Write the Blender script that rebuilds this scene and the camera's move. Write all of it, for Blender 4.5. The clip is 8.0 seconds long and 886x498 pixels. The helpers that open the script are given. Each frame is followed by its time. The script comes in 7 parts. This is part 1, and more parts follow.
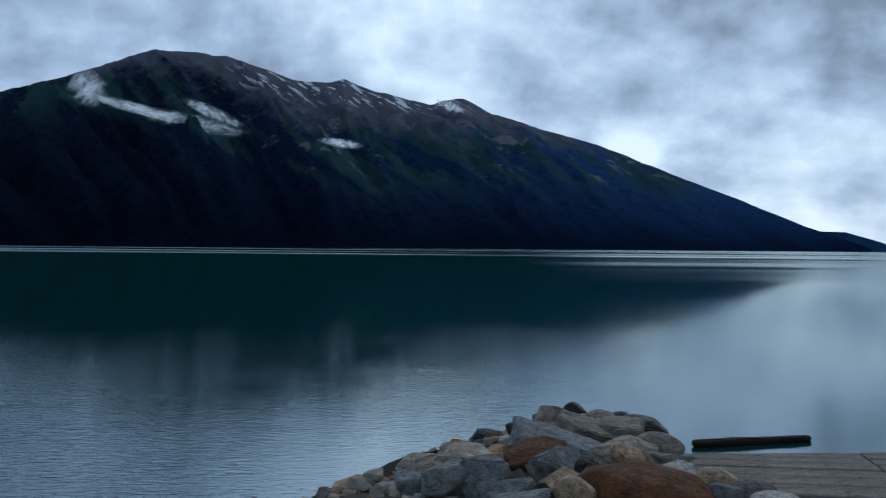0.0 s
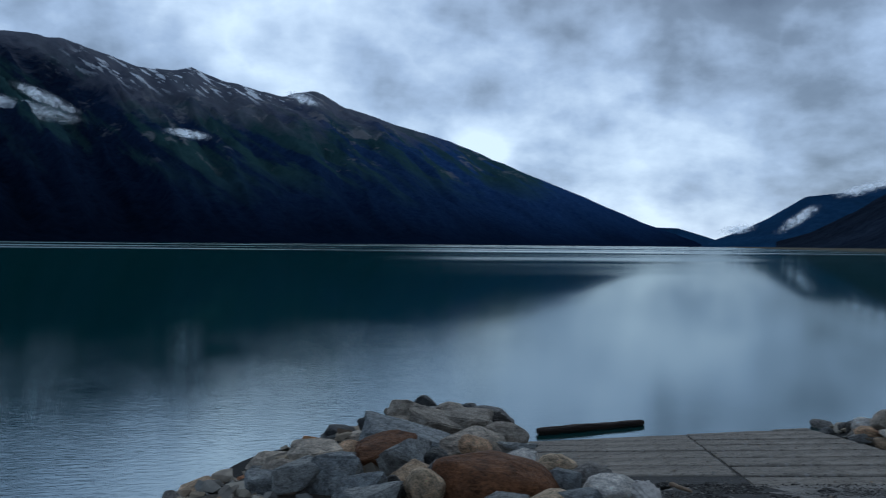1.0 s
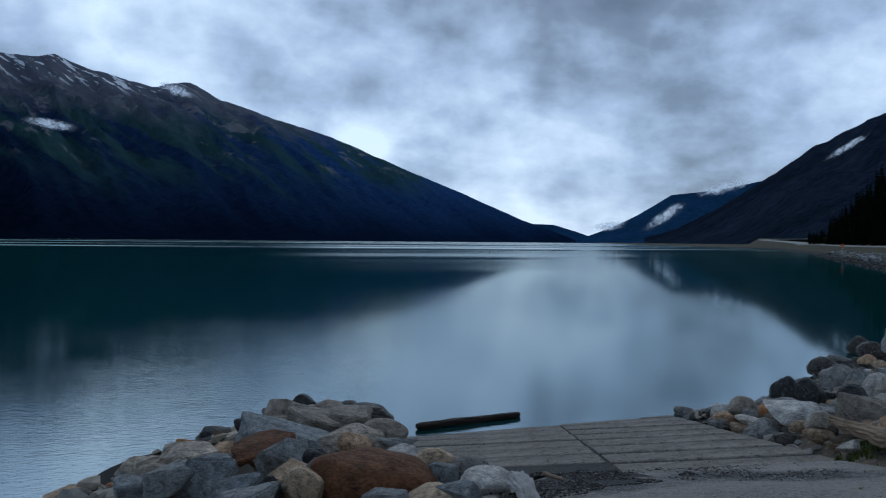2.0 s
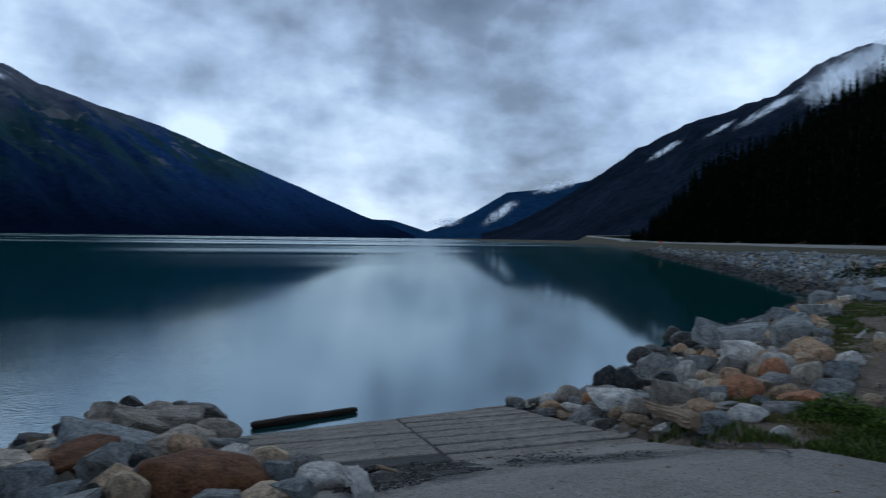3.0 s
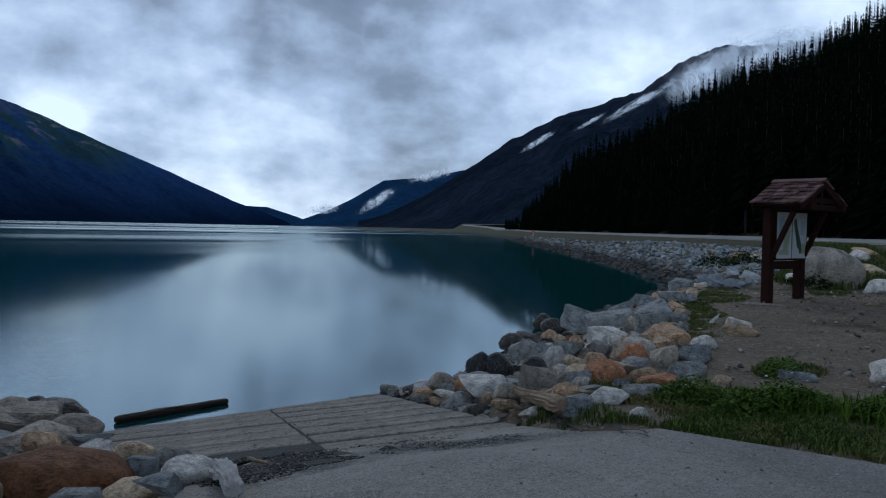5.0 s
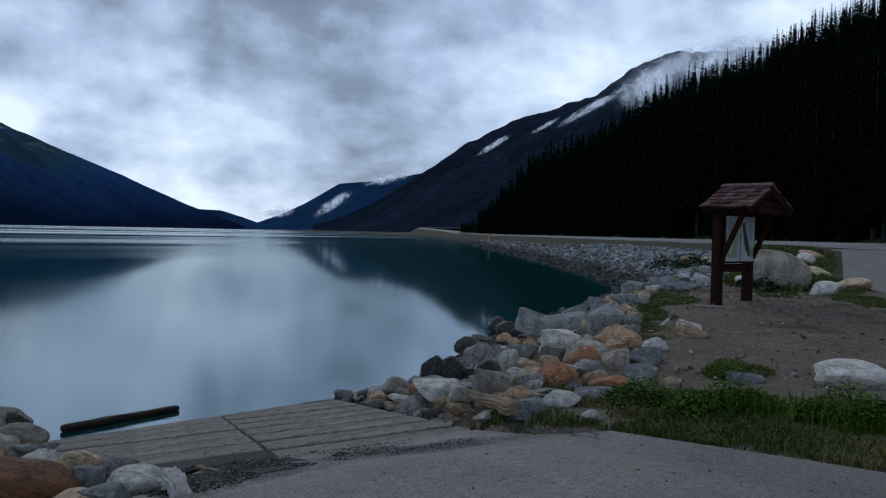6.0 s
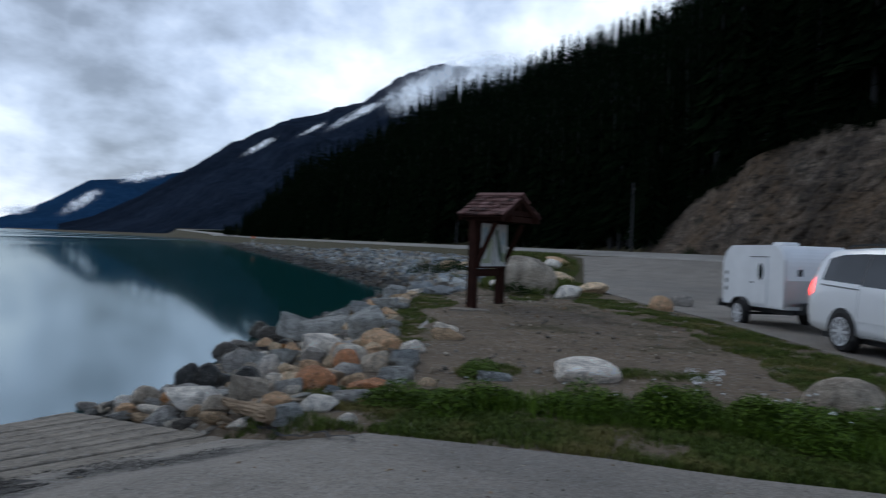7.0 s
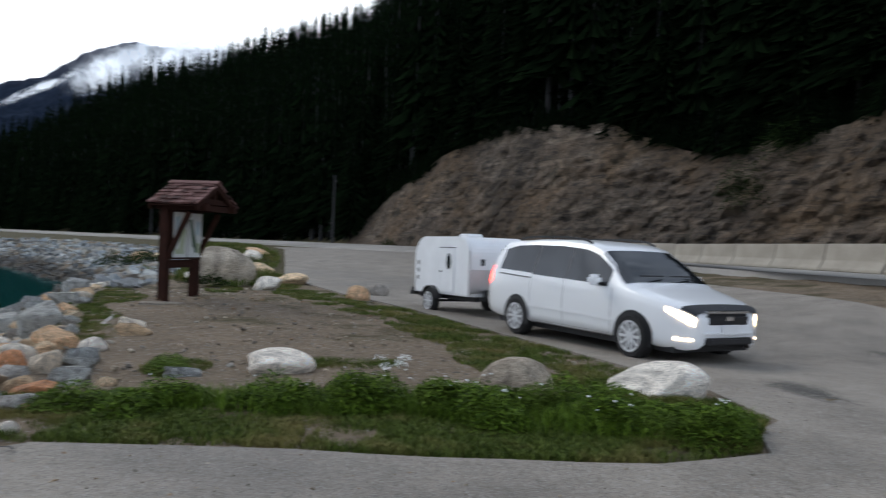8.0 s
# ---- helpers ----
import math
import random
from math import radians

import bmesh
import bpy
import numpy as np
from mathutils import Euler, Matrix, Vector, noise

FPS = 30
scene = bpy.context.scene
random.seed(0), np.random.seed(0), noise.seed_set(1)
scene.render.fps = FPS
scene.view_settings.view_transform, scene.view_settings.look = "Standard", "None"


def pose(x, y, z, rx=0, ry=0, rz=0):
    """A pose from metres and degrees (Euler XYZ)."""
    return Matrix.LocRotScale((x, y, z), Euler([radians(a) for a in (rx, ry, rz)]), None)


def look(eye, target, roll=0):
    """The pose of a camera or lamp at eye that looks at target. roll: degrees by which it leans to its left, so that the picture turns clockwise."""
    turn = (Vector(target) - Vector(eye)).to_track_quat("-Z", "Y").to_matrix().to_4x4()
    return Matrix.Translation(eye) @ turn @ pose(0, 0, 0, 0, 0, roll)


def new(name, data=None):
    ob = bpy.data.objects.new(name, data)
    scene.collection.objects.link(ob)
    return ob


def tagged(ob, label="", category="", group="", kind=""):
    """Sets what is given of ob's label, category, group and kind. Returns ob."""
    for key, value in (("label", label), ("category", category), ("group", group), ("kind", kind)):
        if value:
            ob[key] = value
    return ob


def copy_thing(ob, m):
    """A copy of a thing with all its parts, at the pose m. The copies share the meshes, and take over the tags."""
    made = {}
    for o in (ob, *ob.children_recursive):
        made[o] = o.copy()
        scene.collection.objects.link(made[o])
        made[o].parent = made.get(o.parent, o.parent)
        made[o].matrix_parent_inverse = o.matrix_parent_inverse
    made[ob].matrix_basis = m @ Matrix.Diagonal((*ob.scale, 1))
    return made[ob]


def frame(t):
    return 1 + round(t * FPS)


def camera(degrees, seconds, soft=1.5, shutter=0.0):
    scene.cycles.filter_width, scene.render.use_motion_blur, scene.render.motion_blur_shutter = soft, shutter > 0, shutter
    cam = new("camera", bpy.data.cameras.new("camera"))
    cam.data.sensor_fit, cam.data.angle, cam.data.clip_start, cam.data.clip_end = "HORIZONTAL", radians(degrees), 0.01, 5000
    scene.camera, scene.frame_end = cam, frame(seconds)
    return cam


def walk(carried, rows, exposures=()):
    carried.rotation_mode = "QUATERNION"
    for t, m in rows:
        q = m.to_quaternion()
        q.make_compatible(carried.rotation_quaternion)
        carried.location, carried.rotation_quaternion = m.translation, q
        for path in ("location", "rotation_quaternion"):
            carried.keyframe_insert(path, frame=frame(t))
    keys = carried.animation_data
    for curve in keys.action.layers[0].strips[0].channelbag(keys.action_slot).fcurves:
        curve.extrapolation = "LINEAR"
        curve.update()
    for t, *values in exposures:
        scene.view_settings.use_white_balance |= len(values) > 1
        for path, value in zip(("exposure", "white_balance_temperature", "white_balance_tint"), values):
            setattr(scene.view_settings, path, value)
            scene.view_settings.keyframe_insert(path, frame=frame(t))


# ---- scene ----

# Plan: lake level is z = 0, the camera stands on the paved apron of a boat ramp about 1.6 m above the ground.
# x to the right and y ahead of the first view; bearings in degrees clockwise from y.

# ---------------------------------------------------------------- camera
cam = camera(55.48, 8.0, soft=1.1, shutter=0.35)
walk(cam, [
    (0.0, pose(-0.029, 0.259, 2.760, 89.89, -0.55, -0.00)),
    (0.5, pose(-0.022, 0.229, 2.771, 89.63, -0.58, -4.94)),
    (1.0, pose(-0.018, 0.167, 2.784, 89.63, -0.62, -9.94)),
    (1.5, pose(-0.013, 0.166, 2.790, 89.64, -0.87, -14.96)),
    (1.7, pose(-0.011, 0.153, 2.792, 89.58, -0.79, -16.34)),
    (2.8, pose(-0.003, 0.080, 2.801, 89.23, -0.60, -25.64)),
    (3.0, pose(-0.001, 0.067, 2.803, 89.27, -0.88, -28.92)),
    (3.5, pose(0.009, 0.076, 2.802, 89.25, -0.85, -32.92)),
    (4.0, pose(-0.008, 0.019, 2.815, 89.36, -0.62, -33.77)),
    (4.5, pose(-0.008, 0.033, 2.809, 89.04, -0.86, -35.79)),
    (4.7, pose(-0.002, 0.031, 2.811, 88.73, -1.11, -36.35)),
    (5.8, pose(0.029, 0.017, 2.823, 88.90, -1.17, -39.74)),
    (6.0, pose(0.035, 0.015, 2.825, 88.90, -1.21, -40.27)),
    (6.2, pose(0.039, 0.006, 2.827, 88.99, -1.23, -41.61)),
    (6.5, pose(0.046, -0.006, 2.830, 89.15, -1.35, -45.64)),
    (6.8, pose(0.071, -0.015, 2.826, 89.41, -1.56, -51.73)),
    (7.0, pose(0.088, -0.021, 2.824, 89.63, -2.11, -56.08)),
    (7.2, pose(0.115, -0.037, 2.823, 89.64, -2.40, -61.02)),
    (7.5, pose(0.155, -0.060, 2.822, 89.64, -2.24, -67.89)),
    (7.8, pose(0.173, -0.077, 2.818, 89.66, -2.21, -72.18)),
    (8.0, pose(0.186, -0.089, 2.814, 89.81, -2.32, -76.10)),
], exposures=[(0.0, 0.0, 5450, 3), (1.5, -0.05, 5300, 4), (5.8, 0.05, 5530, 7), (6.5, 0.05, 5700, 8), (7.0, 0.42, 5950, 8), (7.5, 0.85, 6350, 9), (8.0, 1.28, 6550, 9)])

# ---------------------------------------------------------------- sky and light
world = bpy.data.worlds.new("overcast_sky")
scene.world = world
world.use_nodes = True
wn, wl = world.node_tree.nodes, world.node_tree.links
wn.clear()


def wnode(kind, **values):
    n = wn.new(kind)
    for k, v in values.items():
        if k in n.inputs:
            n.inputs[k].default_value = v
    return n


def wmath(op, a, b=None, clamp=False):
    n = wn.new("ShaderNodeMath")
    n.operation, n.use_clamp = op, clamp
    for i, v in enumerate((a, b)):
        if v is None:
            continue
        if isinstance(v, (int, float)):
            n.inputs[i].default_value = v
        else:
            wl.new(v, n.inputs[i])
    return n.outputs[0]


sky = wn.new("ShaderNodeTexSky")
sky.sky_type, sky.sun_disc = "NISHITA", False
sky.sun_elevation, sky.sun_rotation = radians(38), radians(20)
coord = wn.new("ShaderNodeTexCoord")
sep = wn.new("ShaderNodeSeparateXYZ")
wl.new(coord.outputs["Generated"], sep.inputs[0])
# the deck is a level sheet of cloud overhead: its clumps shrink and flatten towards the horizon
rise = wmath("ADD", wmath("MAXIMUM", sep.outputs[2], 0.0), 0.42)
deck = wn.new("ShaderNodeCombineXYZ")
wl.new(wmath("DIVIDE", sep.outputs[0], rise), deck.inputs[0])
wl.new(wmath("DIVIDE", sep.outputs[1], rise), deck.inputs[1])
big = wnode("ShaderNodeTexNoise", Scale=1.5, Detail=3.0, Roughness=0.5, Distortion=0.2)
mid = wnode("ShaderNodeTexNoise", Scale=4.6, Detail=8.0, Roughness=0.55, Distortion=0.1)
puff = wnode("ShaderNodeTexNoise", Scale=9.0, Detail=7.0, Roughness=0.5, Distortion=0.0)
wl.new(coord.outputs["Generated"], puff.inputs["Vector"])
for n in (big, mid):
    wl.new(deck.outputs[0], n.inputs["Vector"])
# heaped billows: the folds of the noise make round heads and dark seams
billow = wmath("SUBTRACT", 0.66, wmath("ABSOLUTE", wmath("MULTIPLY", wmath("SUBTRACT", puff.outputs[0], 0.5), 2.0)))
body = wmath("ADD", wmath("MULTIPLY", big.outputs[0], 0.42), wmath("MULTIPLY", mid.outputs[0], 0.40))
body = wmath("ADD", body, wmath("MULTIPLY", billow, 0.19))


def lobe(bearing_deg, height_deg, tight, gain):
    """A broad brightening (or thickening) of the cover about one direction."""
    a, h = radians(bearing_deg), radians(height_deg)
    d = wn.new("ShaderNodeVectorMath")
    d.operation = "DOT_PRODUCT"
    wl.new(coord.outputs["Generated"], d.inputs[0])
    d.inputs[1].default_value = (math.sin(a) * math.cos(h), math.cos(a) * math.cos(h), math.sin(h))
    near = wmath("POWER", wmath("MAXIMUM", d.outputs["Value"], 0.0), tight)
    return wmath("MULTIPLY", near, gain)


# thin cover where the hidden sun lights the mist, heavier grey over the middle of the lake
for term in (lobe(72, 22, 18, 0.15), lobe(-3, 15, 90, 0.08), lobe(20, 4, 130, 0.085), lobe(12.3, 6.6, 1500, 0.16), lobe(14, 15, 120, 0.03), lobe(35, 9, 110, -0.06), lobe(-26, 14, 60, -0.06), lobe(25, 15, 90, -0.11)):
    body = wmath("ADD", body, term)
# the deck is darkened overhead, mostly out of view, to dim the ground's light
over = wn.new("ShaderNodeMapRange")
over.interpolation_type = "SMOOTHSTEP"
wl.new(sep.outputs[2], over.inputs[0])
over.inputs[1].default_value, over.inputs[2].default_value, over.inputs[4].default_value = 0.25, 0.65, -0.16
body = wmath("ADD", body, over.outputs[0])
cloud = wn.new("ShaderNodeValToRGB")
cloud.color_ramp.elements[0].position, cloud.color_ramp.elements[0].color = 0.28, (0.14, 0.17, 0.225, 1)
cloud.color_ramp.elements[1].position, cloud.color_ramp.elements[1].color = 0.65, (0.97, 1.02, 1.08, 1)
lowstop = cloud.color_ramp.elements.new(0.39)
lowstop.color = (0.235, 0.275, 0.345, 1)
midstop = cloud.color_ramp.elements.new(0.50)
midstop.color = (0.49, 0.56, 0.69, 1)
wl.new(body, cloud.inputs[0])
veil = wn.new("ShaderNodeMix")
veil.data_type = "RGBA"
veil.inputs[0].default_value = 0.93
thin = wn.new("ShaderNodeMix")
thin.data_type, thin.blend_type = "RGBA", "MULTIPLY"
thin.inputs[0].default_value = 1.0
thin.inputs[7].default_value = (0.10, 0.10, 0.10, 1)
wl.new(sky.outputs[0], thin.inputs[6])
wl.new(thin.outputs[2], veil.inputs[6])
wl.new(cloud.outputs[0], veil.inputs[7])
backing = wnode("ShaderNodeBackground", Strength=0.9)
wl.new(veil.outputs[2], backing.inputs[0])
wout = wn.new("ShaderNodeOutputWorld")
wl.new(backing.outputs[0], wout.inputs[0])

sun = new("sun", bpy.data.lights.new("sun", "SUN"))
sun.data.energy, sun.data.angle, sun.data.color = 0.5, radians(25), (1.0, 0.96, 0.9)
sun.matrix_world = look((0, 0, 200), (-200 * math.sin(radians(20)), -200 * math.cos(radians(20)), 40))


# ---------------------------------------------------------------- materials
class Nodes:
    """A principled material with a few shortcuts for its procedural nodes."""

    def __init__(self, name, rough=0.8, metal=0.0, space="Object"):
        self.m = bpy.data.materials.new(name)
        self.m.use_nodes = True
        self.n, self.l = self.m.node_tree.nodes, self.m.node_tree.links
        self.p = self.n["Principled BSDF"]
        self.p.inputs["Roughness"].default_value, self.p.inputs["Metallic"].default_value = rough, metal
        self.co = self.n.new("ShaderNodeTexCoord").outputs[space]

    def put(self, value, socket):
        if hasattr(value, "is_output"):
            self.l.new(value, socket)
        elif isinstance(value, tuple) and socket.type == "RGBA":
            socket.default_value = (*value, 1)[:4]
        else:
            socket.default_value = value

    def stretch(self, sx, sy, sz):
        n = self.n.new("ShaderNodeMapping")
        n.inputs["Scale"].default_value = (sx, sy, sz)
        self.l.new(self.co, n.inputs[0])
        return n.outputs[0]

    def noise(self, scale, detail=4.0, rough=0.55, at=None, twist=0.0):
        n = self.n.new("ShaderNodeTexNoise")
        for k, v in (("Scale", scale), ("Detail", detail), ("Roughness", rough), ("Distortion", twist)):
            n.inputs[k].default_value = v
        self.l.new(at or self.co, n.inputs["Vector"])
        return n.outputs[0]

    def cells(self, scale, feature="F1", at=None, out=0):
        n = self.n.new("ShaderNodeTexVoronoi")
        n.feature = feature
        n.inputs["Scale"].default_value = scale
        self.l.new(at or self.co, n.inputs["Vector"])
        return n.outputs[out]

    def ramp(self, value, *stops):
        n = self.n.new("ShaderNodeValToRGB")
        e = n.color_ramp.elements
        while len(e) < len(stops):
            e.new(0.5)
        for el, (p, c) in zip(e, stops):
            el.position = p
            el.color = (c, c, c, 1) if isinstance(c, (int, float)) else (*c, 1)
        self.l.new(value, n.inputs[0])
        return n.outputs[0]

    def mix(self, fac, a, b, blend="MIX"):
        n = self.n.new("ShaderNodeMix")
        n.data_type, n.blend_type = "RGBA", blend
        for v, s in ((fac, n.inputs[0]), (a, n.inputs[6]), (b, n.inputs[7])):
            self.put(v, s)
        return n.outputs[2]

    def math(self, op, a, b=0.0, clamp=False):
        n = self.n.new("ShaderNodeMath")
        n.operation, n.use_clamp = op, clamp
        self.put(a, n.inputs[0])
        self.put(b, n.inputs[1])
        return n.outputs[0]

    def xyz(self, which, at=None):
        n = self.n.new("ShaderNodeSeparateXYZ")
        self.l.new(at or self.co, n.inputs[0])
        return n.outputs[which]

    def chance(self):
        return self.n.new("ShaderNodeObjectInfo").outputs["Random"]

    def island(self):
        return self.n.new("ShaderNodeNewGeometry").outputs["Random Per Island"]

    def upward(self):
        n = self.n.new("ShaderNodeNewGeometry")
        return self.xyz(2, n.outputs["Normal"])

    def bump(self, height, strength=0.5, distance=0.02, on=None):
        n = self.n.new("ShaderNodeBump")
        n.inputs["Strength"].default_value, n.inputs["Distance"].default_value = strength, distance
        self.l.new(height, n.inputs["Height"])
        if on is not None:
            self.l.new(on, n.inputs["Normal"])
        return n.outputs[0]

    def done(self, colour=None, rough=None, normal=None, alpha=None, **more):
        for key, v in (("Base Color", colour), ("Roughness", rough), ("Normal", normal), ("Alpha", alpha)):
            if v is not None:
                self.put(v, self.p.inputs[key])
        for key, v in more.items():
            self.put(v, self.p.inputs[key.replace("_", " ")])
        return self.m


def speckled(name, dark, light, scale, rough=0.85, relief=0.01, fine=6.0, space="Object", metal=0.0):
    k = Nodes(name, rough, metal, space)
    a, b = k.noise(scale, 5), k.noise(scale * fine, 3, 0.6)
    c = k.mix(k.math("ADD", k.math("MULTIPLY", a, 0.6), k.math("MULTIPLY", b, 0.4)), dark, light)
    c = k.mix(0.5, c, k.ramp(a, (0.3, 0.65), (0.7, 1.0)), "MULTIPLY")
    return k.done(c, normal=k.bump(b, 0.6, relief), Specular_IOR_Level=0.2)


def stone_material(name, *tints, rough=0.8, grain=9.0, vein=0.3):
    """Field stone: one tint of several for each stone, veins, lichen grain and a rough relief."""
    k = Nodes(name, rough)
    n = k.n.new("ShaderNodeValToRGB")
    n.color_ramp.interpolation = "CONSTANT"
    e = n.color_ramp.elements
    while len(e) < len(tints):
        e.new(0.5)
    for i, (el, c) in enumerate(zip(e, tints)):
        el.position, el.color = i / len(tints), (*c, 1)
    k.l.new(k.chance(), n.inputs[0])
    a, b = k.noise(2.2, 6, 0.6, twist=0.6), k.noise(grain, 6, 0.65)
    c = k.mix(0.75, n.outputs[0], k.ramp(a, (0.3, 0.3), (0.5, 0.9), (0.7, 1.45)), "MULTIPLY")
    c = k.mix(0.6, c, k.ramp(b, (0.3, 0.55), (0.7, 1.3)), "MULTIPLY")
    seam = k.ramp(k.noise(1.6, 4, 0.5, k.stretch(1, 3.5, 1), 1.2), (0.485, 0.0), (0.5, vein), (0.515, 0.0))
    c = k.mix(seam, c, (0.55, 0.54, 0.52))
    pits = k.noise(grain * 3.2, 4, 0.7)
    c = k.mix(0.7, c, k.ramp(pits, (0.34, 0.3), (0.5, 1.0), (0.68, 1.4)), "MULTIPLY")
    c = k.mix(0.7, c, k.ramp(k.noise(5.0, 7, 0.7), (0.36, 0.35), (0.45, 1.0), (0.62, 1.15)), "MULTIPLY")
    h = k.math("ADD", k.math("MULTIPLY", b, 0.35), k.noise(3.0, 8, 0.65))
    h = k.math("ADD", h, k.math("MULTIPLY", pits, 0.15))
    c = k.mix(1.0, c, (1.58, 1.45, 1.29), "MULTIPLY")
    return k.done(c, normal=k.bump(h, 1.0, 0.10), Specular_IOR_Level=0.2)


def rock_wall_material():
    k = Nodes("quarried_rock_and_soil", 0.95)
    lay = k.noise(0.35, 8, 0.65, k.stretch(0.7, 0.7, 2.4), 0.8)
    c = k.ramp(lay, (0.30, (0.10, 0.085, 0.07)), (0.48, (0.24, 0.20, 0.155)), (0.60, (0.33, 0.29, 0.235)), (0.75, (0.48, 0.45, 0.40)))
    soil = k.ramp(k.noise(0.12, 4, 0.6), (0.45, 0.0), (0.60, 1.0))
    c = k.mix(soil, c, (0.23, 0.17, 0.105))
    c = k.mix(0.8, c, k.ramp(k.noise(2.2, 8, 0.7), (0.3, 0.45), (0.7, 1.35)), "MULTIPLY")
    joints = k.ramp(k.cells(0.8, "DISTANCE_TO_EDGE", k.stretch(1, 1, 2.2)), (0.0, 0.35), (0.06, 1.0))
    c = k.mix(0.75, c, joints, "MULTIPLY")
    c = k.mix(0.7, c, k.ramp(k.cells(1.7, "F1", k.stretch(1, 1, 1.8), 1), (0.1, 0.6), (0.9, 1.3)), "MULTIPLY")
    h = k.math("ADD", k.cells(0.55), k.noise(1.4, 8, 0.7))
    # loose brown soil and dead grass towards the brow, dark ledges and pale broken rock below
    ledge = k.ramp(k.noise(0.9, 7, 0.7, k.stretch(0.45, 0.45, 2.6), 0.4), (0.36, 0.25), (0.47, 1.0), (0.62, 1.0), (0.72, 1.7))
    c = k.mix(0.9, c, ledge, "MULTIPLY")
    tufts = k.ramp(k.noise(0.55, 6, 0.65), (0.58, 0.0), (0.66, 0.85))
    c = k.mix(tufts, c, k.mix(k.noise(5.0, 4), (0.018, 0.020, 0.010), (0.07, 0.06, 0.03)))
    c = k.mix(0.9, c, k.ramp(k.noise(0.16, 5, 0.65, k.stretch(1, 1, 0.6)), (0.36, 0.42), (0.5, 0.9), (0.64, 1.35)), "MULTIPLY")
    c = k.mix(1.0, c, (0.50, 0.44, 0.40), "MULTIPLY")
    return k.done(c, normal=k.bump(h, 1.0, 0.6))


def asphalt_material(name="worn_grey_asphalt", wet=0.0):
    k = Nodes(name, 0.8)
    grit, blot, wide = k.noise(90, 3, 0.7), k.noise(1.1, 5, 0.6), k.noise(0.13, 4, 0.6)
    c = k.mix(grit, (0.118, 0.101, 0.084), (0.345, 0.306, 0.258))
    c = k.mix(0.7, c, k.ramp(blot, (0.3, 0.62), (0.7, 1.22)), "MULTIPLY")
    c = k.mix(0.5, c, k.ramp(k.noise(16, 6, 0.75), (0.3, 0.6), (0.5, 1.0), (0.68, 1.4)), "MULTIPLY")
    # dark damp stains where grit washes off the ramp's head
    stain = None
    for x, y, rx, ry, turn in ((4.45, 5.5, 1.15, 0.36, -34), (3.0, 5.9, 0.85, 0.45, -14), (11.0, -1.9, 0.9, 0.35, 20), (14.0, -4.2, 1.6, 0.3, 18)):
        m = k.n.new("ShaderNodeMapping")
        m.vector_type = "TEXTURE"
        m.inputs["Location"].default_value, m.inputs["Rotation"].default_value, m.inputs["Scale"].default_value = (x, y, 1.1), (0, 0, radians(turn)), (rx, ry, 3.0)
        k.l.new(k.co, m.inputs[0])
        d = k.n.new("ShaderNodeVectorMath")
        d.operation = "LENGTH"
        k.l.new(m.outputs[0], d.inputs[0])
        one = k.ramp(k.math("ADD", d.outputs["Value"], k.math("MULTIPLY", k.math("SUBTRACT", k.noise(3.5, 6, 0.7), 0.5), 1.6)), (0.55, 0.8), (1.0, 0.0))
        stain = one if stain is None else k.math("MAXIMUM", stain, one)
    c = k.mix(stain, c, (0.030, 0.028, 0.025))
    chips = k.cells(85, "F1", None, 1)
    c = k.mix(k.math("MULTIPLY", k.ramp(chips, (0.70, 0.0), (0.80, 1.0)), 0.6), c, (0.34, 0.33, 0.31))
    c = k.mix(k.math("MULTIPLY", k.ramp(chips, (0.16, 1.0), (0.26, 0.0)), 0.55), c, (0.03, 0.03, 0.03))
    c = k.mix(wet, c, (0.36, 0.35, 0.33))
    c = k.mix(0.8, c, k.ramp(wide, (0.35, 0.75), (0.6, 1.2)), "MULTIPLY")
    return k.done(c, k.ramp(wide, (0.35, 0.6), (0.6, 0.85)), k.bump(grit, 0.5, 0.006), Specular_IOR_Level=0.22)


def ground_material():
    """Gravelly soil with thin grass in patches."""
    k = Nodes("gravelly_soil_with_thin_grass", 0.95)
    grit = k.noise(38, 5, 0.7)
    c = k.mix(grit, (0.076, 0.055, 0.037), (0.31, 0.24, 0.17))
    c = k.mix(0.8, c, k.ramp(k.noise(9, 5, 0.7), (0.3, 0.5), (0.5, 1.0), (0.7, 1.35)), "MULTIPLY")
    c = k.mix(k.math("MULTIPLY", k.ramp(k.cells(26, "F1", None, 1), (0.76, 0.0), (0.84, 1.0)), 0.5), c, (0.36, 0.34, 0.31))
    c = k.mix(0.7, c, k.ramp(k.noise(0.8, 5, 0.6), (0.3, 0.65), (0.7, 1.15)), "MULTIPLY")
    away = k.n.new("ShaderNodeVectorMath")
    away.operation = "LENGTH"
    k.l.new(k.co, away.inputs[0])
    # the verges beyond the trodden ground are grassier
    verge = k.math("MULTIPLY", k.ramp(k.math("DIVIDE", away.outputs["Value"], 100.0), (0.20, 0.0), (0.36, 0.5), (0.9, 1.0)), 0.34)
    grass = k.ramp(k.math("ADD", k.noise(0.45, 7, 0.65), verge), (0.54, 0.0), (0.66, 0.8))
    c = k.mix(grass, c, k.mix(k.noise(14, 4), (0.020, 0.025, 0.008), (0.075, 0.066, 0.026)))
    # earth and grit darkened down to the water, as shade between the bank's stones
    gap_shade = k.ramp(k.math("ADD", k.xyz(2), k.math("MULTIPLY", k.noise(1.5, 4), 0.5)), (0.75, 1.0), (1.0, 0.0))
    c = k.mix(gap_shade, c, k.mix(grit, (0.012, 0.012, 0.011), (0.06, 0.056, 0.05)))
    return k.done(c, normal=k.bump(grit, 0.8, 0.03), Specular_IOR_Level=0.15)


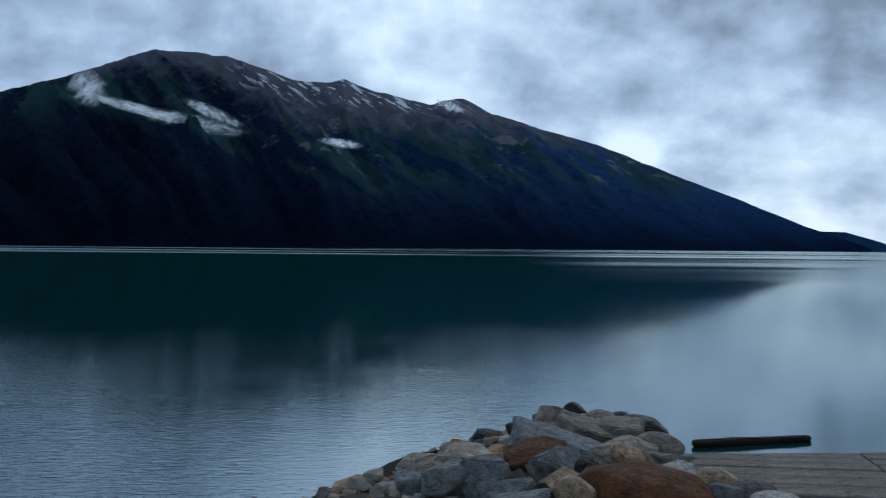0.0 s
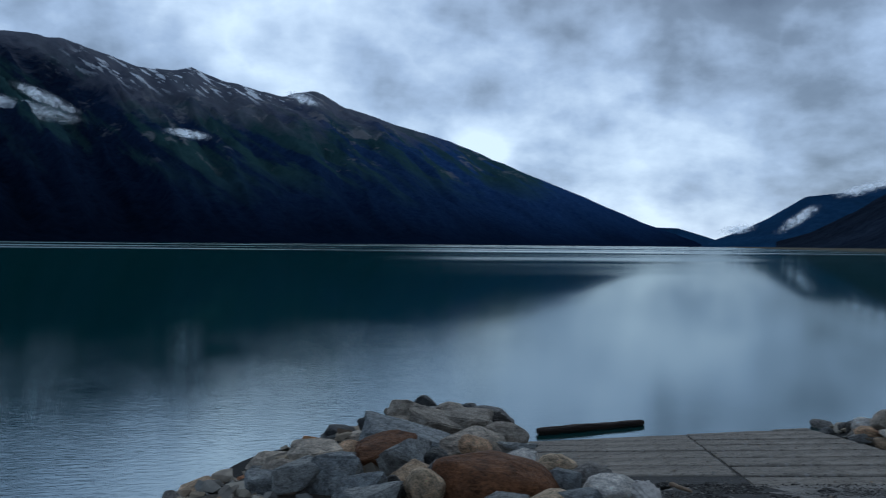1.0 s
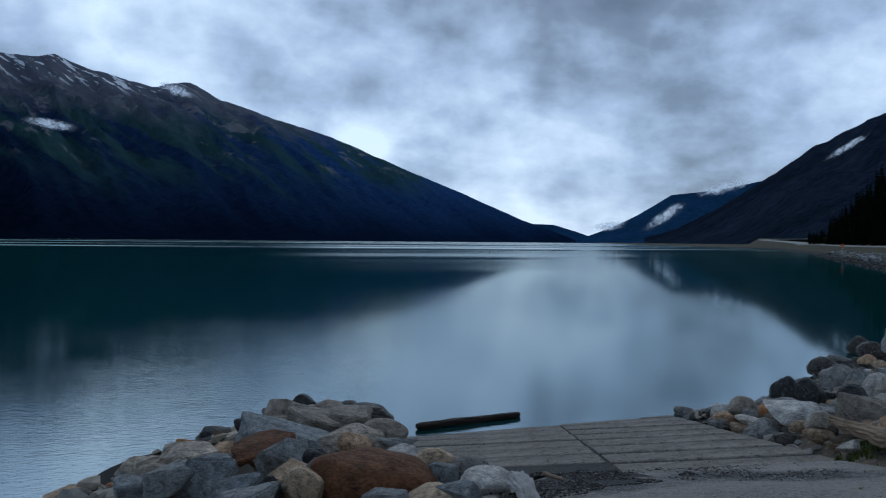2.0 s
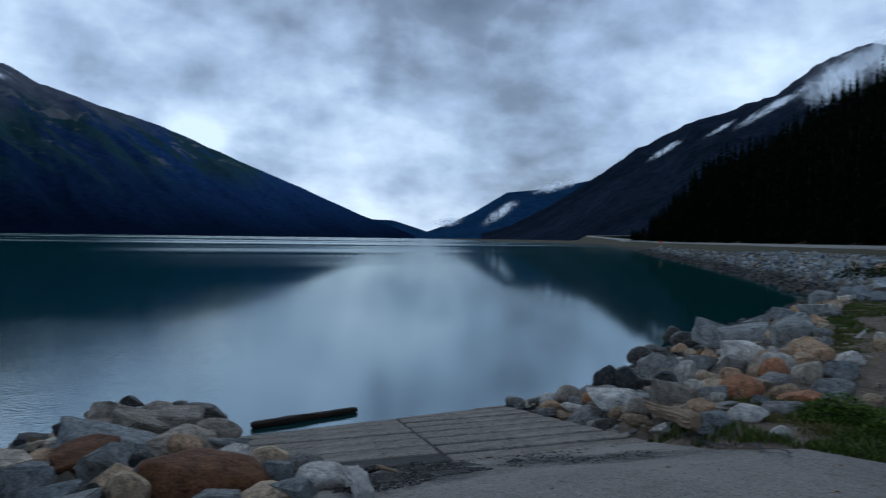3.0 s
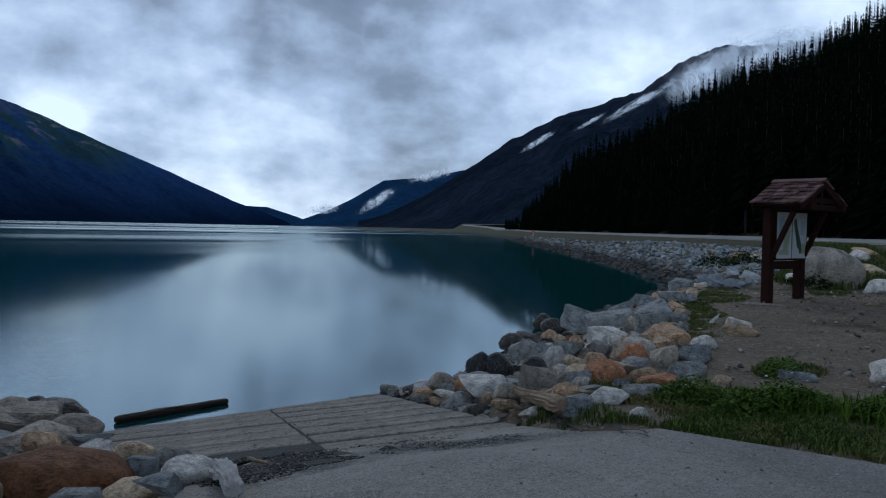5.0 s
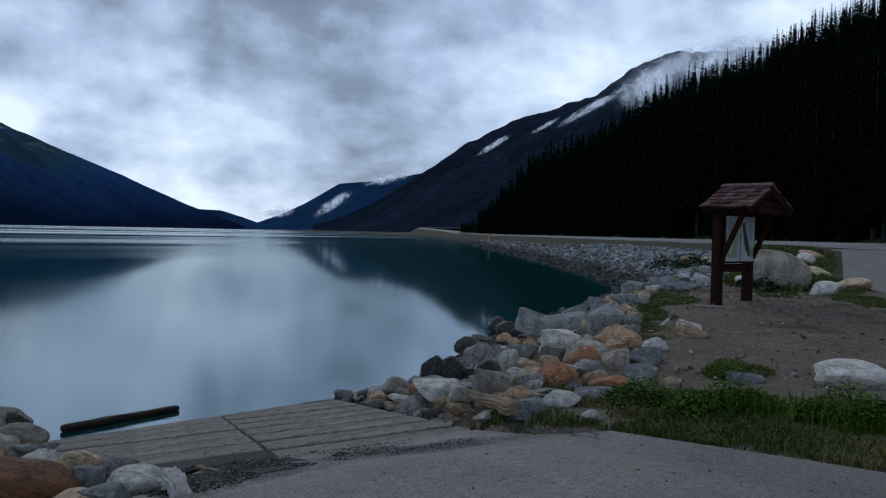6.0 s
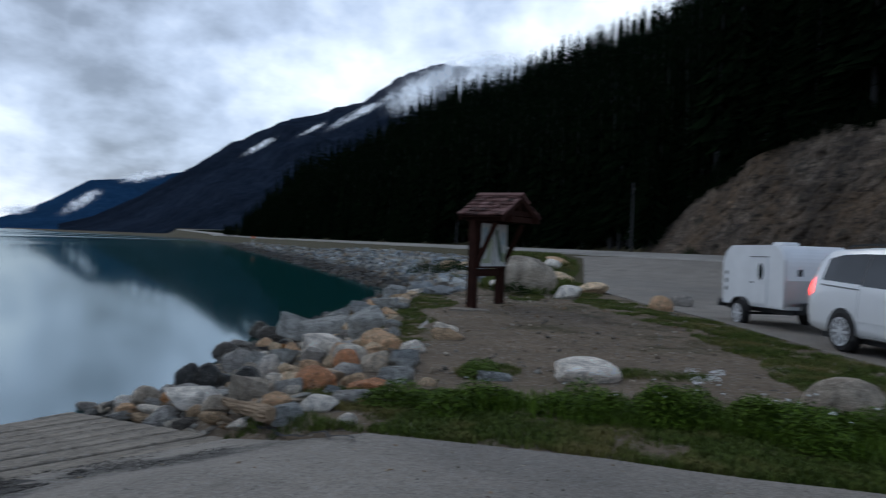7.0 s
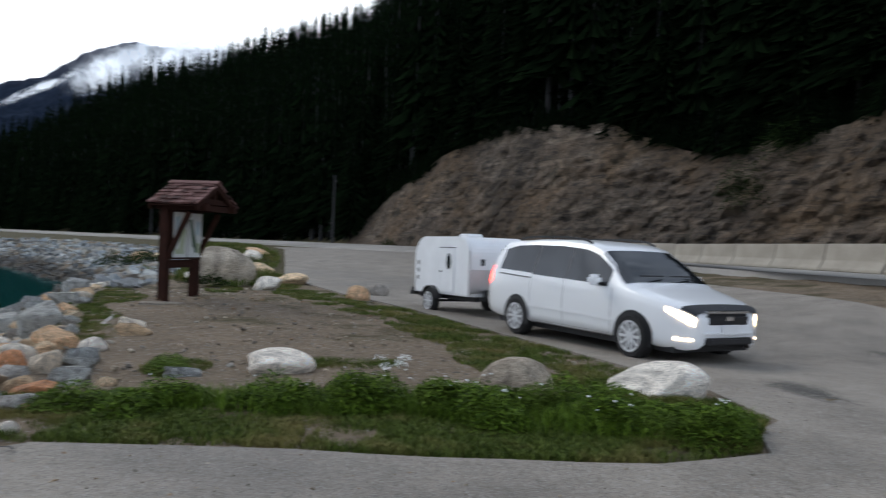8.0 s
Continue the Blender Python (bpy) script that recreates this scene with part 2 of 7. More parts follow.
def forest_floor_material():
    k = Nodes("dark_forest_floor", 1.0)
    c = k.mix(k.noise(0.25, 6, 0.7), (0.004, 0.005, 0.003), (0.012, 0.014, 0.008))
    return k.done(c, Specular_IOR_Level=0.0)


def water_material():
    """Dark teal lake water: a mirror with fine ripples where the breeze touches it and long roughened bands far out."""
    k = Nodes("glacial_lake_water", 0.04)
    away = k.n.new("ShaderNodeVectorMath")
    away.operation = "LENGTH"
    k.l.new(k.co, away.inputs[0])
    # the bay lies in the lee, the open lake catches the air
    lee = k.ramp(k.math("DIVIDE", k.xyz(0), away.outputs["Value"]), (0.0, 1.0), (0.34, 0.4), (0.62, 0.12))
    wind = k.math("MULTIPLY", k.ramp(k.noise(0.05, 4, 0.55, k.stretch(1, 0.5, 1)), (0.36, 0.08), (0.60, 1.0)), lee)
    skew = k.n.new("ShaderNodeMapping")
    skew.inputs["Rotation"].default_value = (0, 0, radians(-24))
    skew.inputs["Scale"].default_value = (0.55, 1.7, 1)
    k.l.new(k.co, skew.inputs[0])
    ripple = k.noise(7.5, 3, 0.6, skew.outputs[0], 0.5)
    # the breeze dies away some way out
    near = k.ramp(k.math("DIVIDE", away.outputs["Value"], 100.0), (0.09, 1.0), (0.17, 0.50), (0.32, 0.14), (0.95, 0.05))
    swell = k.noise(0.6, 3, 0.5, k.stretch(0.7, 1.6, 1))
    h = k.math("MULTIPLY", k.math("ADD", ripple, k.math("MULTIPLY", swell, 0.8)), k.math("MULTIPLY", wind, near))
    turn = k.n.new("ShaderNodeMapping")
    turn.inputs["Rotation"].default_value = (0, 0, radians(18))
    turn.inputs["Scale"].default_value = (0.0011, 0.0085, 1)
    k.l.new(k.co, turn.inputs[0])
    band = k.noise(1.0, 3, 0.5, turn.outputs[0])
    open_lake = k.math("MULTIPLY", k.ramp(k.math("DIVIDE", away.outputs["Value"], 1000.0), (0.12, 0.0), (0.30, 1.0)), k.math("MINIMUM", k.math("MULTIPLY", lee, 2.5), 1.0))
    # a wide breeze scuffs the middle of the lake
    scuffed = k.math("MULTIPLY", k.ramp(k.math("DIVIDE", k.xyz(0), away.outputs["Value"]), (0.08, 0.0), (0.20, 1.0), (0.43, 1.0), (0.52, 0.1)), k.ramp(k.math("DIVIDE", away.outputs["Value"], 1000.0), (0.05, 0.0), (0.11, 1.0)))
    breeze = k.math("MAXIMUM", k.math("MULTIPLY", k.ramp(band, (0.53, 0.0), (0.56, 1.0)), open_lake), k.math("MULTIPLY", k.ramp(band, (0.40, 0.0), (0.55, 0.8)), scuffed))
    body = k.n.new("ShaderNodeBsdfDiffuse")
    body.inputs[0].default_value = (0.005, 0.044, 0.042, 1)
    mirror = k.n.new("ShaderNodeBsdfGlossy")
    mirror.inputs["Color"].default_value = (0.82, 0.91, 0.95, 1)
    k.put(k.math("ADD", 0.05, k.math("MULTIPLY", breeze, 0.30)), mirror.inputs["Roughness"])
    k.put(k.bump(h, 0.36, 0.06), mirror.inputs["Normal"])
    edge = k.n.new("ShaderNodeFresnel")
    edge.inputs[0].default_value = 1.26
    both = k.n.new("ShaderNodeMixShader")
    k.l.new(k.math("MULTIPLY", edge.outputs[0], 0.48), both.inputs[0])
    k.l.new(body.outputs[0], both.inputs[1])
    k.l.new(mirror.outputs[0], both.inputs[2])
    k.l.new(both.outputs[0], next(n for n in k.n if n.type == "OUTPUT_MATERIAL").inputs[0])
    return k.m


def hill_material(name, rock_line, height, dark, light):
    """Conifer forest on a slope, with gullies and bare rock above the rock line, in tones blued for haze."""
    k = Nodes(name, 1.0)
    slant = k.n.new("ShaderNodeCombineXYZ")
    k.l.new(k.math("ADD", k.xyz(0), k.math("MULTIPLY", k.xyz(2), -1.3)), slant.inputs[0])
    k.l.new(k.math("MULTIPLY", k.xyz(2), 0.5), slant.inputs[1])
    c = k.mix(k.ramp(k.noise(0.035, 8, 0.75), (0.34, 0.0), (0.68, 1.0)), dark, light)
    c = k.mix(0.7, c, k.ramp(k.noise(0.008, 6, 0.62, slant.outputs[0], 0.5), (0.35, 0.6), (0.65, 1.4)), "MULTIPLY")
    if rock_line:
        lvl = k.math("ADD", k.math("DIVIDE", k.xyz(2), height), k.math("MULTIPLY", k.math("SUBTRACT", k.noise(0.005, 7, 0.65, slant.outputs[0]), 0.5), 0.6))
        stone = k.mix(k.noise(0.018, 10, 0.75, slant.outputs[0]), (0.022, 0.026, 0.040), (0.10, 0.107, 0.135))
        c = k.mix(k.ramp(lvl, (rock_line, 0.0), (rock_line + 0.2, 1.0)), c, stone)
    return k.done(c, normal=k.bump(k.noise(0.02, 8, 0.7), 0.8, 14.0), Specular_IOR_Level=0.0)


def range_material():
    """The long range across the lake: dark forest tinted by haze, green avalanche tracks slanting down the spurs, grey
    rock and snow along the crest.
    """
    k = Nodes("forested_range_with_snow", 1.0)
    x, z = k.xyz(0), k.xyz(2)
    slant = k.n.new("ShaderNodeCombineXYZ")
    k.l.new(k.math("ADD", z, k.math("MULTIPLY", x, 0.75)), slant.inputs[0])
    k.l.new(k.math("MULTIPLY", k.math("SUBTRACT", x, k.math("MULTIPLY", z, 0.5)), 0.20), slant.inputs[1])
    streak = k.noise(0.0095, 7, 0.64, slant.outputs[0], 0.3)
    wob = k.math("SUBTRACT", k.noise(0.0045, 6, 0.62, slant.outputs[0]), 0.5)
    blotch = k.noise(0.011, 8, 0.68)
    # the forest climbs higher on the shaded western end
    bare_side = k.ramp(k.math("ADD", k.math("DIVIDE", x, 2000.0), 0.5), (0.10, 0.0), (0.27, 1.0))
    lvl = k.math("ADD", k.math("DIVIDE", z, 700.0), k.math("MULTIPLY", wob, 0.55))
    lvl = k.math("SUBTRACT", lvl, k.math("MULTIPLY", k.math("SUBTRACT", 1.0, bare_side), 0.22))
    lvl = k.math("SUBTRACT", lvl, k.math("MULTIPLY", k.math("MAXIMUM", k.math("SUBTRACT", x, 100.0), 0.0), 0.00013))
    grain = k.ramp(k.noise(0.045, 8, 0.75), (0.34, 0.0), (0.68, 1.0))
    # distance haze mixed into the forest colour, bluer towards the far end
    east_haze = k.ramp(k.math("ADD", k.math("DIVIDE", x, 4000.0), 0.25), (0.06, 0.0), (0.50, 1.0))
    trees = k.mix(grain, k.mix(east_haze, (0.003, 0.005, 0.011), (0.010, 0.026, 0.080)), k.mix(east_haze, (0.010, 0.017, 0.034), (0.024, 0.052, 0.120)))
    # haze put into the tone too: trees dark by the shore, paler higher up
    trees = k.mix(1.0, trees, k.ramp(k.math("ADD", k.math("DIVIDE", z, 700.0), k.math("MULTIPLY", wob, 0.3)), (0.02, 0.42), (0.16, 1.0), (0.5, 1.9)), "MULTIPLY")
    meadow = k.mix(k.noise(0.03, 6, 0.7), (0.017, 0.047, 0.050), (0.048, 0.093, 0.092))
    track = k.math("MULTIPLY", k.ramp(streak, (0.475, 0.0), (0.55, 0.9)), k.ramp(lvl, (0.15, 0.0), (0.33, 1.0)))
    c = k.mix(track, trees, meadow)
    stone = k.mix(k.noise(0.022, 10, 0.75, slant.outputs[0]), (0.040, 0.045, 0.064), (0.220, 0.225, 0.262))
    high = k.ramp(k.math("ADD", lvl, k.math("MULTIPLY", k.math("SUBTRACT", blotch, 0.5), 0.5)), (0.51, 0.0), (0.72, 0.9))
    c = k.mix(high, c, stone)
    scree = k.ramp(k.noise(0.0075, 9, 0.66, None, 0.5), (0.585, 0.0), (0.64, 0.8))
    c = k.mix(k.math("MULTIPLY", k.math("MULTIPLY", scree, bare_side), k.ramp(lvl, (0.28, 0.0), (0.42, 1.0))), c, (0.20, 0.195, 0.20))
    patch = k.ramp(k.noise(0.048, 7, 0.62, slant.outputs[0]), (0.55, 0.0), (0.58, 1.0))
    belt = k.ramp(k.math("DIVIDE", k.math("ABSOLUTE", k.math("ADD", x, 330.0)), 1000.0), (0.26, 1.0), (0.46, 0.0))
    c = k.mix(k.math("MULTIPLY", patch, k.math("MULTIPLY", belt, k.ramp(k.math("DIVIDE", z, 700.0), (0.70, 0.0), (0.80, 1.0)))), c, (0.80, 0.82, 0.85))
    return k.done(c, normal=k.bump(k.noise(0.02, 8, 0.7), 0.9, 16.0), Specular_IOR_Level=0.0)


def leaf_material(name, dark, light):
    k = Nodes(name, 0.7)
    c = k.mix(k.island(), dark, light)
    c = k.mix(0.6, c, k.ramp(k.noise(0.9, 4), (0.3, 0.6), (0.7, 1.3)), "MULTIPLY")
    return k.done(c, Specular_IOR_Level=0.0)


def plain(name, colour, rough=0.5, metal=0.0, **more):
    k = Nodes(name, rough, metal)
    c = k.mix(0.25, colour, k.ramp(k.noise(3.0, 5), (0.3, 0.75), (0.7, 1.1)), "MULTIPLY")
    return k.done(c, **more)


M_WATER, M_GROUND, M_FLOOR, M_ASPHALT = water_material(), ground_material(), forest_floor_material(), asphalt_material()
M_ROAD = asphalt_material("pale_chip_sealed_highway", 0.6)
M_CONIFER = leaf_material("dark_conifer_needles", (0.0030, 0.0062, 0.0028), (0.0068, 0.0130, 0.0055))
M_SNAG = speckled("dark_grey_bark", (0.025, 0.025, 0.026), (0.060, 0.060, 0.062), 6.0)
M_ROCKWALL = rock_wall_material()
M_STONE = stone_material("mixed_riprap_stone", (0.22, 0.215, 0.21), (0.44, 0.40, 0.345), (0.28, 0.285, 0.29), (0.38, 0.29, 0.20), (0.58, 0.56, 0.52), (0.17, 0.165, 0.16))
M_WET = stone_material("dark_wet_stone", (0.043, 0.047, 0.050), (0.061, 0.058, 0.054), rough=0.45)
M_BROWN = stone_material("rust_brown_stone", (0.105, 0.052, 0.028), (0.13, 0.062, 0.03), rough=0.7, vein=0.0)
M_TAN = stone_material("tan_stone", (0.52, 0.42, 0.30), (0.50, 0.35, 0.23))
M_PALE = stone_material("pale_granite_stone", (0.68, 0.67, 0.65), (0.58, 0.58, 0.57), grain=14)
M_BLUE = stone_material("blue_grey_slate_stone", (0.22, 0.245, 0.265), (0.27, 0.29, 0.30))
M_GREY = stone_material("grey_brown_granite", (0.28, 0.26, 0.23), (0.33, 0.30, 0.26), grain=16)


# ---------------------------------------------------------------- mesh helpers
def link(name, verts, faces, material, parent=None, label="", smooth=False, at=None):
    me = bpy.data.meshes.new(name)
    me.from_pydata([tuple(v) for v in verts], [], [tuple(f) for f in faces])
    me.update()
    if smooth:
        me.shade_smooth()
    me.materials.append(material)
    ob = new(name, me)
    if at is not None:
        ob.matrix_world = at
    if parent is not None:
        ob.parent = parent
    return tagged(ob, label)


def part(name, bm, material, parent=None, label="", smooth=False, at=None):
    me = bpy.data.meshes.new(name)
    bmesh.ops.recalc_face_normals(bm, faces=bm.faces)
    bm.to_mesh(me)
    bm.free()
    if smooth:
        me.shade_smooth()
    me.materials.append(material)
    ob = new(name, me)
    if at is not None:
        ob.matrix_local = at
    if parent is not None:
        ob.parent = parent
    return tagged(ob, label)


def box(sx, sy, sz, at=None, bevel=0.0, bm=None):
    """A box of those sizes, with its edges rounded, centred on the pose at."""
    own = bmesh.new()
    bmesh.ops.create_cube(own, size=1.0, matrix=Matrix.Diagonal((sx, sy, sz, 1)))
    if bevel:
        bmesh.ops.bevel(own, geom=own.edges[:], offset=bevel, segments=2, affect="EDGES")
    bmesh.ops.transform(own, matrix=at or Matrix(), verts=own.verts)
    return merge(own, bm)


def tube(r0, r1, height, at=None, sides=16, bm=None, bevel=0.0):
    """A round bar or disc along z, from its base at the pose at."""
    own = bmesh.new()
    bmesh.ops.create_cone(own, cap_ends=True, segments=sides, radius1=r0, radius2=r1, depth=height, matrix=pose(0, 0, height / 2))
    if bevel:
        rims = [e for e in own.edges if abs(e.verts[0].co.z - e.verts[1].co.z) < 1e-6]
        bmesh.ops.bevel(own, geom=rims, offset=bevel, segments=2, affect="EDGES")
    bmesh.ops.transform(own, matrix=at or Matrix(), verts=own.verts)
    return merge(own, bm)


def merge(own, bm):
    if bm is None:
        return own
    me = bpy.data.meshes.new("joined")
    own.to_mesh(me)
    own.free()
    bm.from_mesh(me)
    bpy.data.meshes.remove(me)
    return bm


def bearing(deg, dist, z=0.0):
    return Vector((dist * math.sin(radians(deg)), dist * math.cos(radians(deg)), z))


def interp(x, xs, ys):
    return np.interp(x, xs, ys)


def smooth01(x):
    x = np.clip(x, 0.0, 1.0)
    return x * x * (3 - 2 * x)


def to_line(px, py, line):
    """Signed distance of points to a polyline (positive on its right side) and the length along it."""
    best, sign, along, run = np.full(px.shape, 1e9), np.ones(px.shape), np.zeros(px.shape), 0.0
    for (ax, ay), (bx, by) in zip(line[:-1], line[1:]):
        ex, ey = bx - ax, by - ay
        ln = math.hypot(ex, ey)
        t = np.clip(((px - ax) * ex + (py - ay) * ey) / ln ** 2, 0, 1)
        d = np.hypot(px - ax - t * ex, py - ay - t * ey)
        near = d < best
        best = np.where(near, d, best)
        sign = np.where(near, np.where((px - ax) * ey - (py - ay) * ex >= 0, 1.0, -1.0), sign)
        along = np.where(near, run + t * ln, along)
        run += ln
    return best * sign, along


def fractal(px, py, scale, seed=0.0, octaves=4):
    out = np.empty(px.shape)
    fx, fy, fo = px.ravel(), py.ravel(), out.ravel()
    for i in range(fx.size):
        fo[i] = noise.fractal((fx[i] * scale + seed, fy[i] * scale - seed, seed * 1.7), 1.0, 2.0, octaves)
    return fo.reshape(px.shape)


# ---------------------------------------------------------------- the lie of the land
SHORE = [(-420, -500), (-90, -120), (-22, -18), (-5.5, 4.0), (-1.6, 9.4), (-0.5, 11.4), (1.4, 13.6), (3.0, 13.4), (3.5, 12.8), (7.6, 12.2),
         (9.2, 11.9), (10.6, 12.9), (12.6, 14.4), (15.6, 16.1), (19.5, 18.0), (26, 21.2), (33, 25.2), (39, 29.3), (46.3, 37.7), (55.9, 49.4), (70.7, 67.6), (84.6, 85.3),
         (127, 139), (170, 190), (219, 256), (330, 400), (600, 960), (1500, 2700), (2300, 4400)]
HIGHWAY = [(-60, -38), (-20, -26.5), (11.8, -16.6), (26.5, -11.6), (42, -5.6), (58, 4.5), (72, 18.5), (84.5, 36.5), (97, 57), (120, 88), (152, 128), (196, 185), (240, 248), (330, 372), (450, 535), (560, 690), (590, 735), (612, 752), (640, 765), (700, 790), (820, 850)]
RAMP_U, RAMP_V = Vector((0.350, 0.937)), Vector((0.937, -0.350))
RAMP_RIGHT = 3.12


def ramp_z(u, v):
    return 1.0 - (u - 7.1) * 0.146 - (3.12 - v) * 0.066


BEAR = [-180, 30, 38, 42, 45, 50, 55, 60, 65, 70, 76, 84, 95, 110, 130, 180]
HILL_FOOT = [900, 700, 520, 420, 330, 230, 160, 140, 120, 100, 84, 70, 58, 46, 45, 60]
HILL_BACK = [1500, 1200, 640, 520, 460, 430, 450, 500, 520, 520, 470, 430, 400, 380, 380, 400]
HILL_RISE = [0.0, 0.0, 0.0, 0.1, 2.4, 4.6, 8.0, 10.1, 12.5, 14.3, 16.4, 17.5, 18.0, 18.0, 18.0, 17.0]
CUT_BEAR = [63, 68.8, 70.5, 72.7, 76.5, 80.2, 85, 87, 91.4, 95, 99, 103.5, 112, 135, 150]
CUT_HIGH = [0, 0, 2.7, 6.7, 10.6, 12.3, 11.9, 11.3, 9.2, 8.3, 8.9, 9.8, 9.0, 7.0, 0.0]


def ground_height(px, py):
    px, py = np.asarray(px, float), np.asarray(py, float)
    inland, _ = to_line(px, py, SHORE)
    road, _ = to_line(px, py, HIGHWAY)
    r, b = np.hypot(px, py), np.degrees(np.arctan2(px, py))
    flat_z = 1.25 + 0.98 * smooth01((road + 17.0) / 12.5)
    flat_z = np.where(r < 13.5, 1.25, 1.25 + (flat_z - 1.25) * smooth01((r - 13.5) / 8.0))
    # the far bank carries the highway
    bank = smooth01((r - 42) / 14.0)
    top = flat_z * (1 - bank) + np.maximum(flat_z, 1.75 + 0.45 * smooth01((inland - 5) / 8.0)) * bank
    steep = interp(b, [-60, -10, 14, 24, 40, 47, 51, 54, 57, 180], [3.0, 4.0, 4.2, 5.5, 6.2, 5.5, 3.6, 2.8, 2.6, 2.6])
    z = np.where(inland > 0, np.minimum(top, inland / steep), np.maximum(inland * 0.33, -3.0))
    # core of the stone jetty
    u, v = px * RAMP_U.x + py * RAMP_U.y, px * RAMP_V.x + py * RAMP_V.y
    core = np.minimum(1.12 - 0.07 * r, (inland - 0.45) * 0.5)
    z = np.where((v < 0.6) & (u > 3.0) & (r < 16), np.maximum(z * 0 + core, np.minimum(z, 0.4)), z)
    # hillside behind the highway
    foot, back = interp(b, BEAR, HILL_FOOT), interp(b, BEAR, HILL_BACK)
    rise = np.tan(np.radians(interp(b, BEAR, HILL_RISE))) * back
    cut = interp(b, CUT_BEAR, CUT_HIGH)
    s = (r - foot) / (back - foot)
    hill = np.where(s > 0, cut * smooth01((r - foot - 2.0) / 8.0) + (rise - cut) * np.clip(s, 0, 1) ** 1.1 - 60 * np.clip(s - 1, 0, 2), 0)
    z = np.where(road > 5, z + np.maximum(hill, 0), z)
    z = z + 0.24 * np.exp(-((px - 17.2) ** 2 + (py - 8.6) ** 2) / 14.0) * (inland > 1)
    # the land climbs towards the far end of the bay
    z = z + np.interp(r, [340, 500, 900, 960, 1060, 1300], [0.0, 0.9, 4.3, 5.4, 7.3, 7.3]) * smooth01((inland - 4) / 14.0) * smooth01((b - 37.9) / 0.7) * smooth01((1500 - r) / 200)
    # boat ramp
    left = np.interp(u, [7.0, 10.0, 13.0], [-0.1, -0.7, -1.15])
    on = smooth01((v - left + 0.5) / 0.5) * smooth01((RAMP_RIGHT + 0.45 - v) / 0.45) * smooth01((u - 5.3) / 0.8)
    z = np.where(u > 5.3, z * (1 - on) + np.minimum(ramp_z(u, v) - 0.012 - 0.158 * smooth01((u - 7.48) / 0.25), 1.24) * on, z)
    return z


def gz(x, y):
    return float(ground_height(np.array([x]), np.array([y]))[0])


# the ground: one sheet on rings that widen towards the horizon
def ground_sheet():
    rings = np.concatenate([np.arange(0.6, 34, 0.28), 34 * 1.022 ** np.arange(0, 228)])
    rings = rings[rings < 4900]
    turns = np.radians(np.concatenate([np.arange(-180, -12, 4.0), np.arange(-12, 112, 0.55), np.arange(112, 180, 4.0)]))
    rr, tt = np.meshgrid(rings, turns)
    px, py = rr * np.sin(tt), rr * np.cos(tt)
    z = ground_height(px, py)
    paved = smooth01((paved_depth(px, py) - 0.05) / 0.3)
    rough = fractal(px, py, 0.9, 3.0, 4) * 0.05 + fractal(px, py, 0.12, 7.0, 3) * 0.07
    z = z + rough * smooth01((-paved_depth(px, py) - 0.1) / 1.2) - 0.09 * paved - 0.015
    far = smooth01((rr - 110) / 200)
    z = z + far * fractal(px, py, 0.012, 11.0, 4) * 5.0 * (z > 3.5) * smooth01((np.degrees(tt) - 42.5) / 2.0)
    nt, nr = rr.shape
    verts = np.stack([px, py, z], -1).reshape(-1, 3)
    faces = []
    for i in range(nt):
        j = (i + 1) % nt
        for k in range(nr - 1):
            faces.append((i * nr + k, i * nr + k + 1, j * nr + k + 1, j * nr + k))
    faces.append([i * nr for i in range(nt)])
    ob = link("ground", verts, faces, M_GROUND, smooth=True)
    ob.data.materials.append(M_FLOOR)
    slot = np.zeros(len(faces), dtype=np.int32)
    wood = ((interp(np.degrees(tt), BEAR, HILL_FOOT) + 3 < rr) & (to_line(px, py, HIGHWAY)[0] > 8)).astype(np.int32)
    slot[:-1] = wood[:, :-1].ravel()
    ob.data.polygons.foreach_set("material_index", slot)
    return tagged(ob, "gravelly soil with thin grass, dark forest floor uphill", "ground", kind="structure")


# paved apron and parking lot round a grass island
EDGE = [(5.42, 5.86), (5.30, 5.0), (5.45, 4.25), (5.70, 3.3), (5.97, 2.4), (6.15, 1.4), (6.62, -0.22), (7.4, -1.05), (8.9, -1.3), (10.6, -0.75),
        (13.7, 1.3), (16.2, 3.2), (18.9, 5.4), (22.0, 7.6), (25.2, 9.6), (27.5, 11.2), (31, 13.9), (36, 16.2), (43, 19.4), (52, 23.6), (62, 29.0), (71, 27.5)]
LOT_BACK = [(65, 17.5), (57, 9.6), (49.8, 7.0), (36.5, 1.8), (22.6, -3.6), (8.5, -8.6), (-8, -13.5), (-14, -12), (-10, -4), (-4.5, 0.5), (-1.2, 3.9), (0.9, 5.2), (2.0, 5.75), (2.75, 6.35), (3.2, 6.70)]
PAVED = EDGE + LOT_BACK


def paved_depth(px, py):
    """How far inside the paved area a point lies (negative outside)."""
    d, _ = to_line(px, py, PAVED + PAVED[:1])
    inside = np.zeros(px.shape, bool)
    for (ax, ay), (bx, by) in zip(PAVED, PAVED[1:] + PAVED[:1]):
        cross = ((ay > py) != (by > py)) & (px < (bx - ax) * (py - ay) / (by - ay + 1e-12) + ax)
        inside ^= cross
    return np.where(inside, np.abs(d), -np.abs(d))


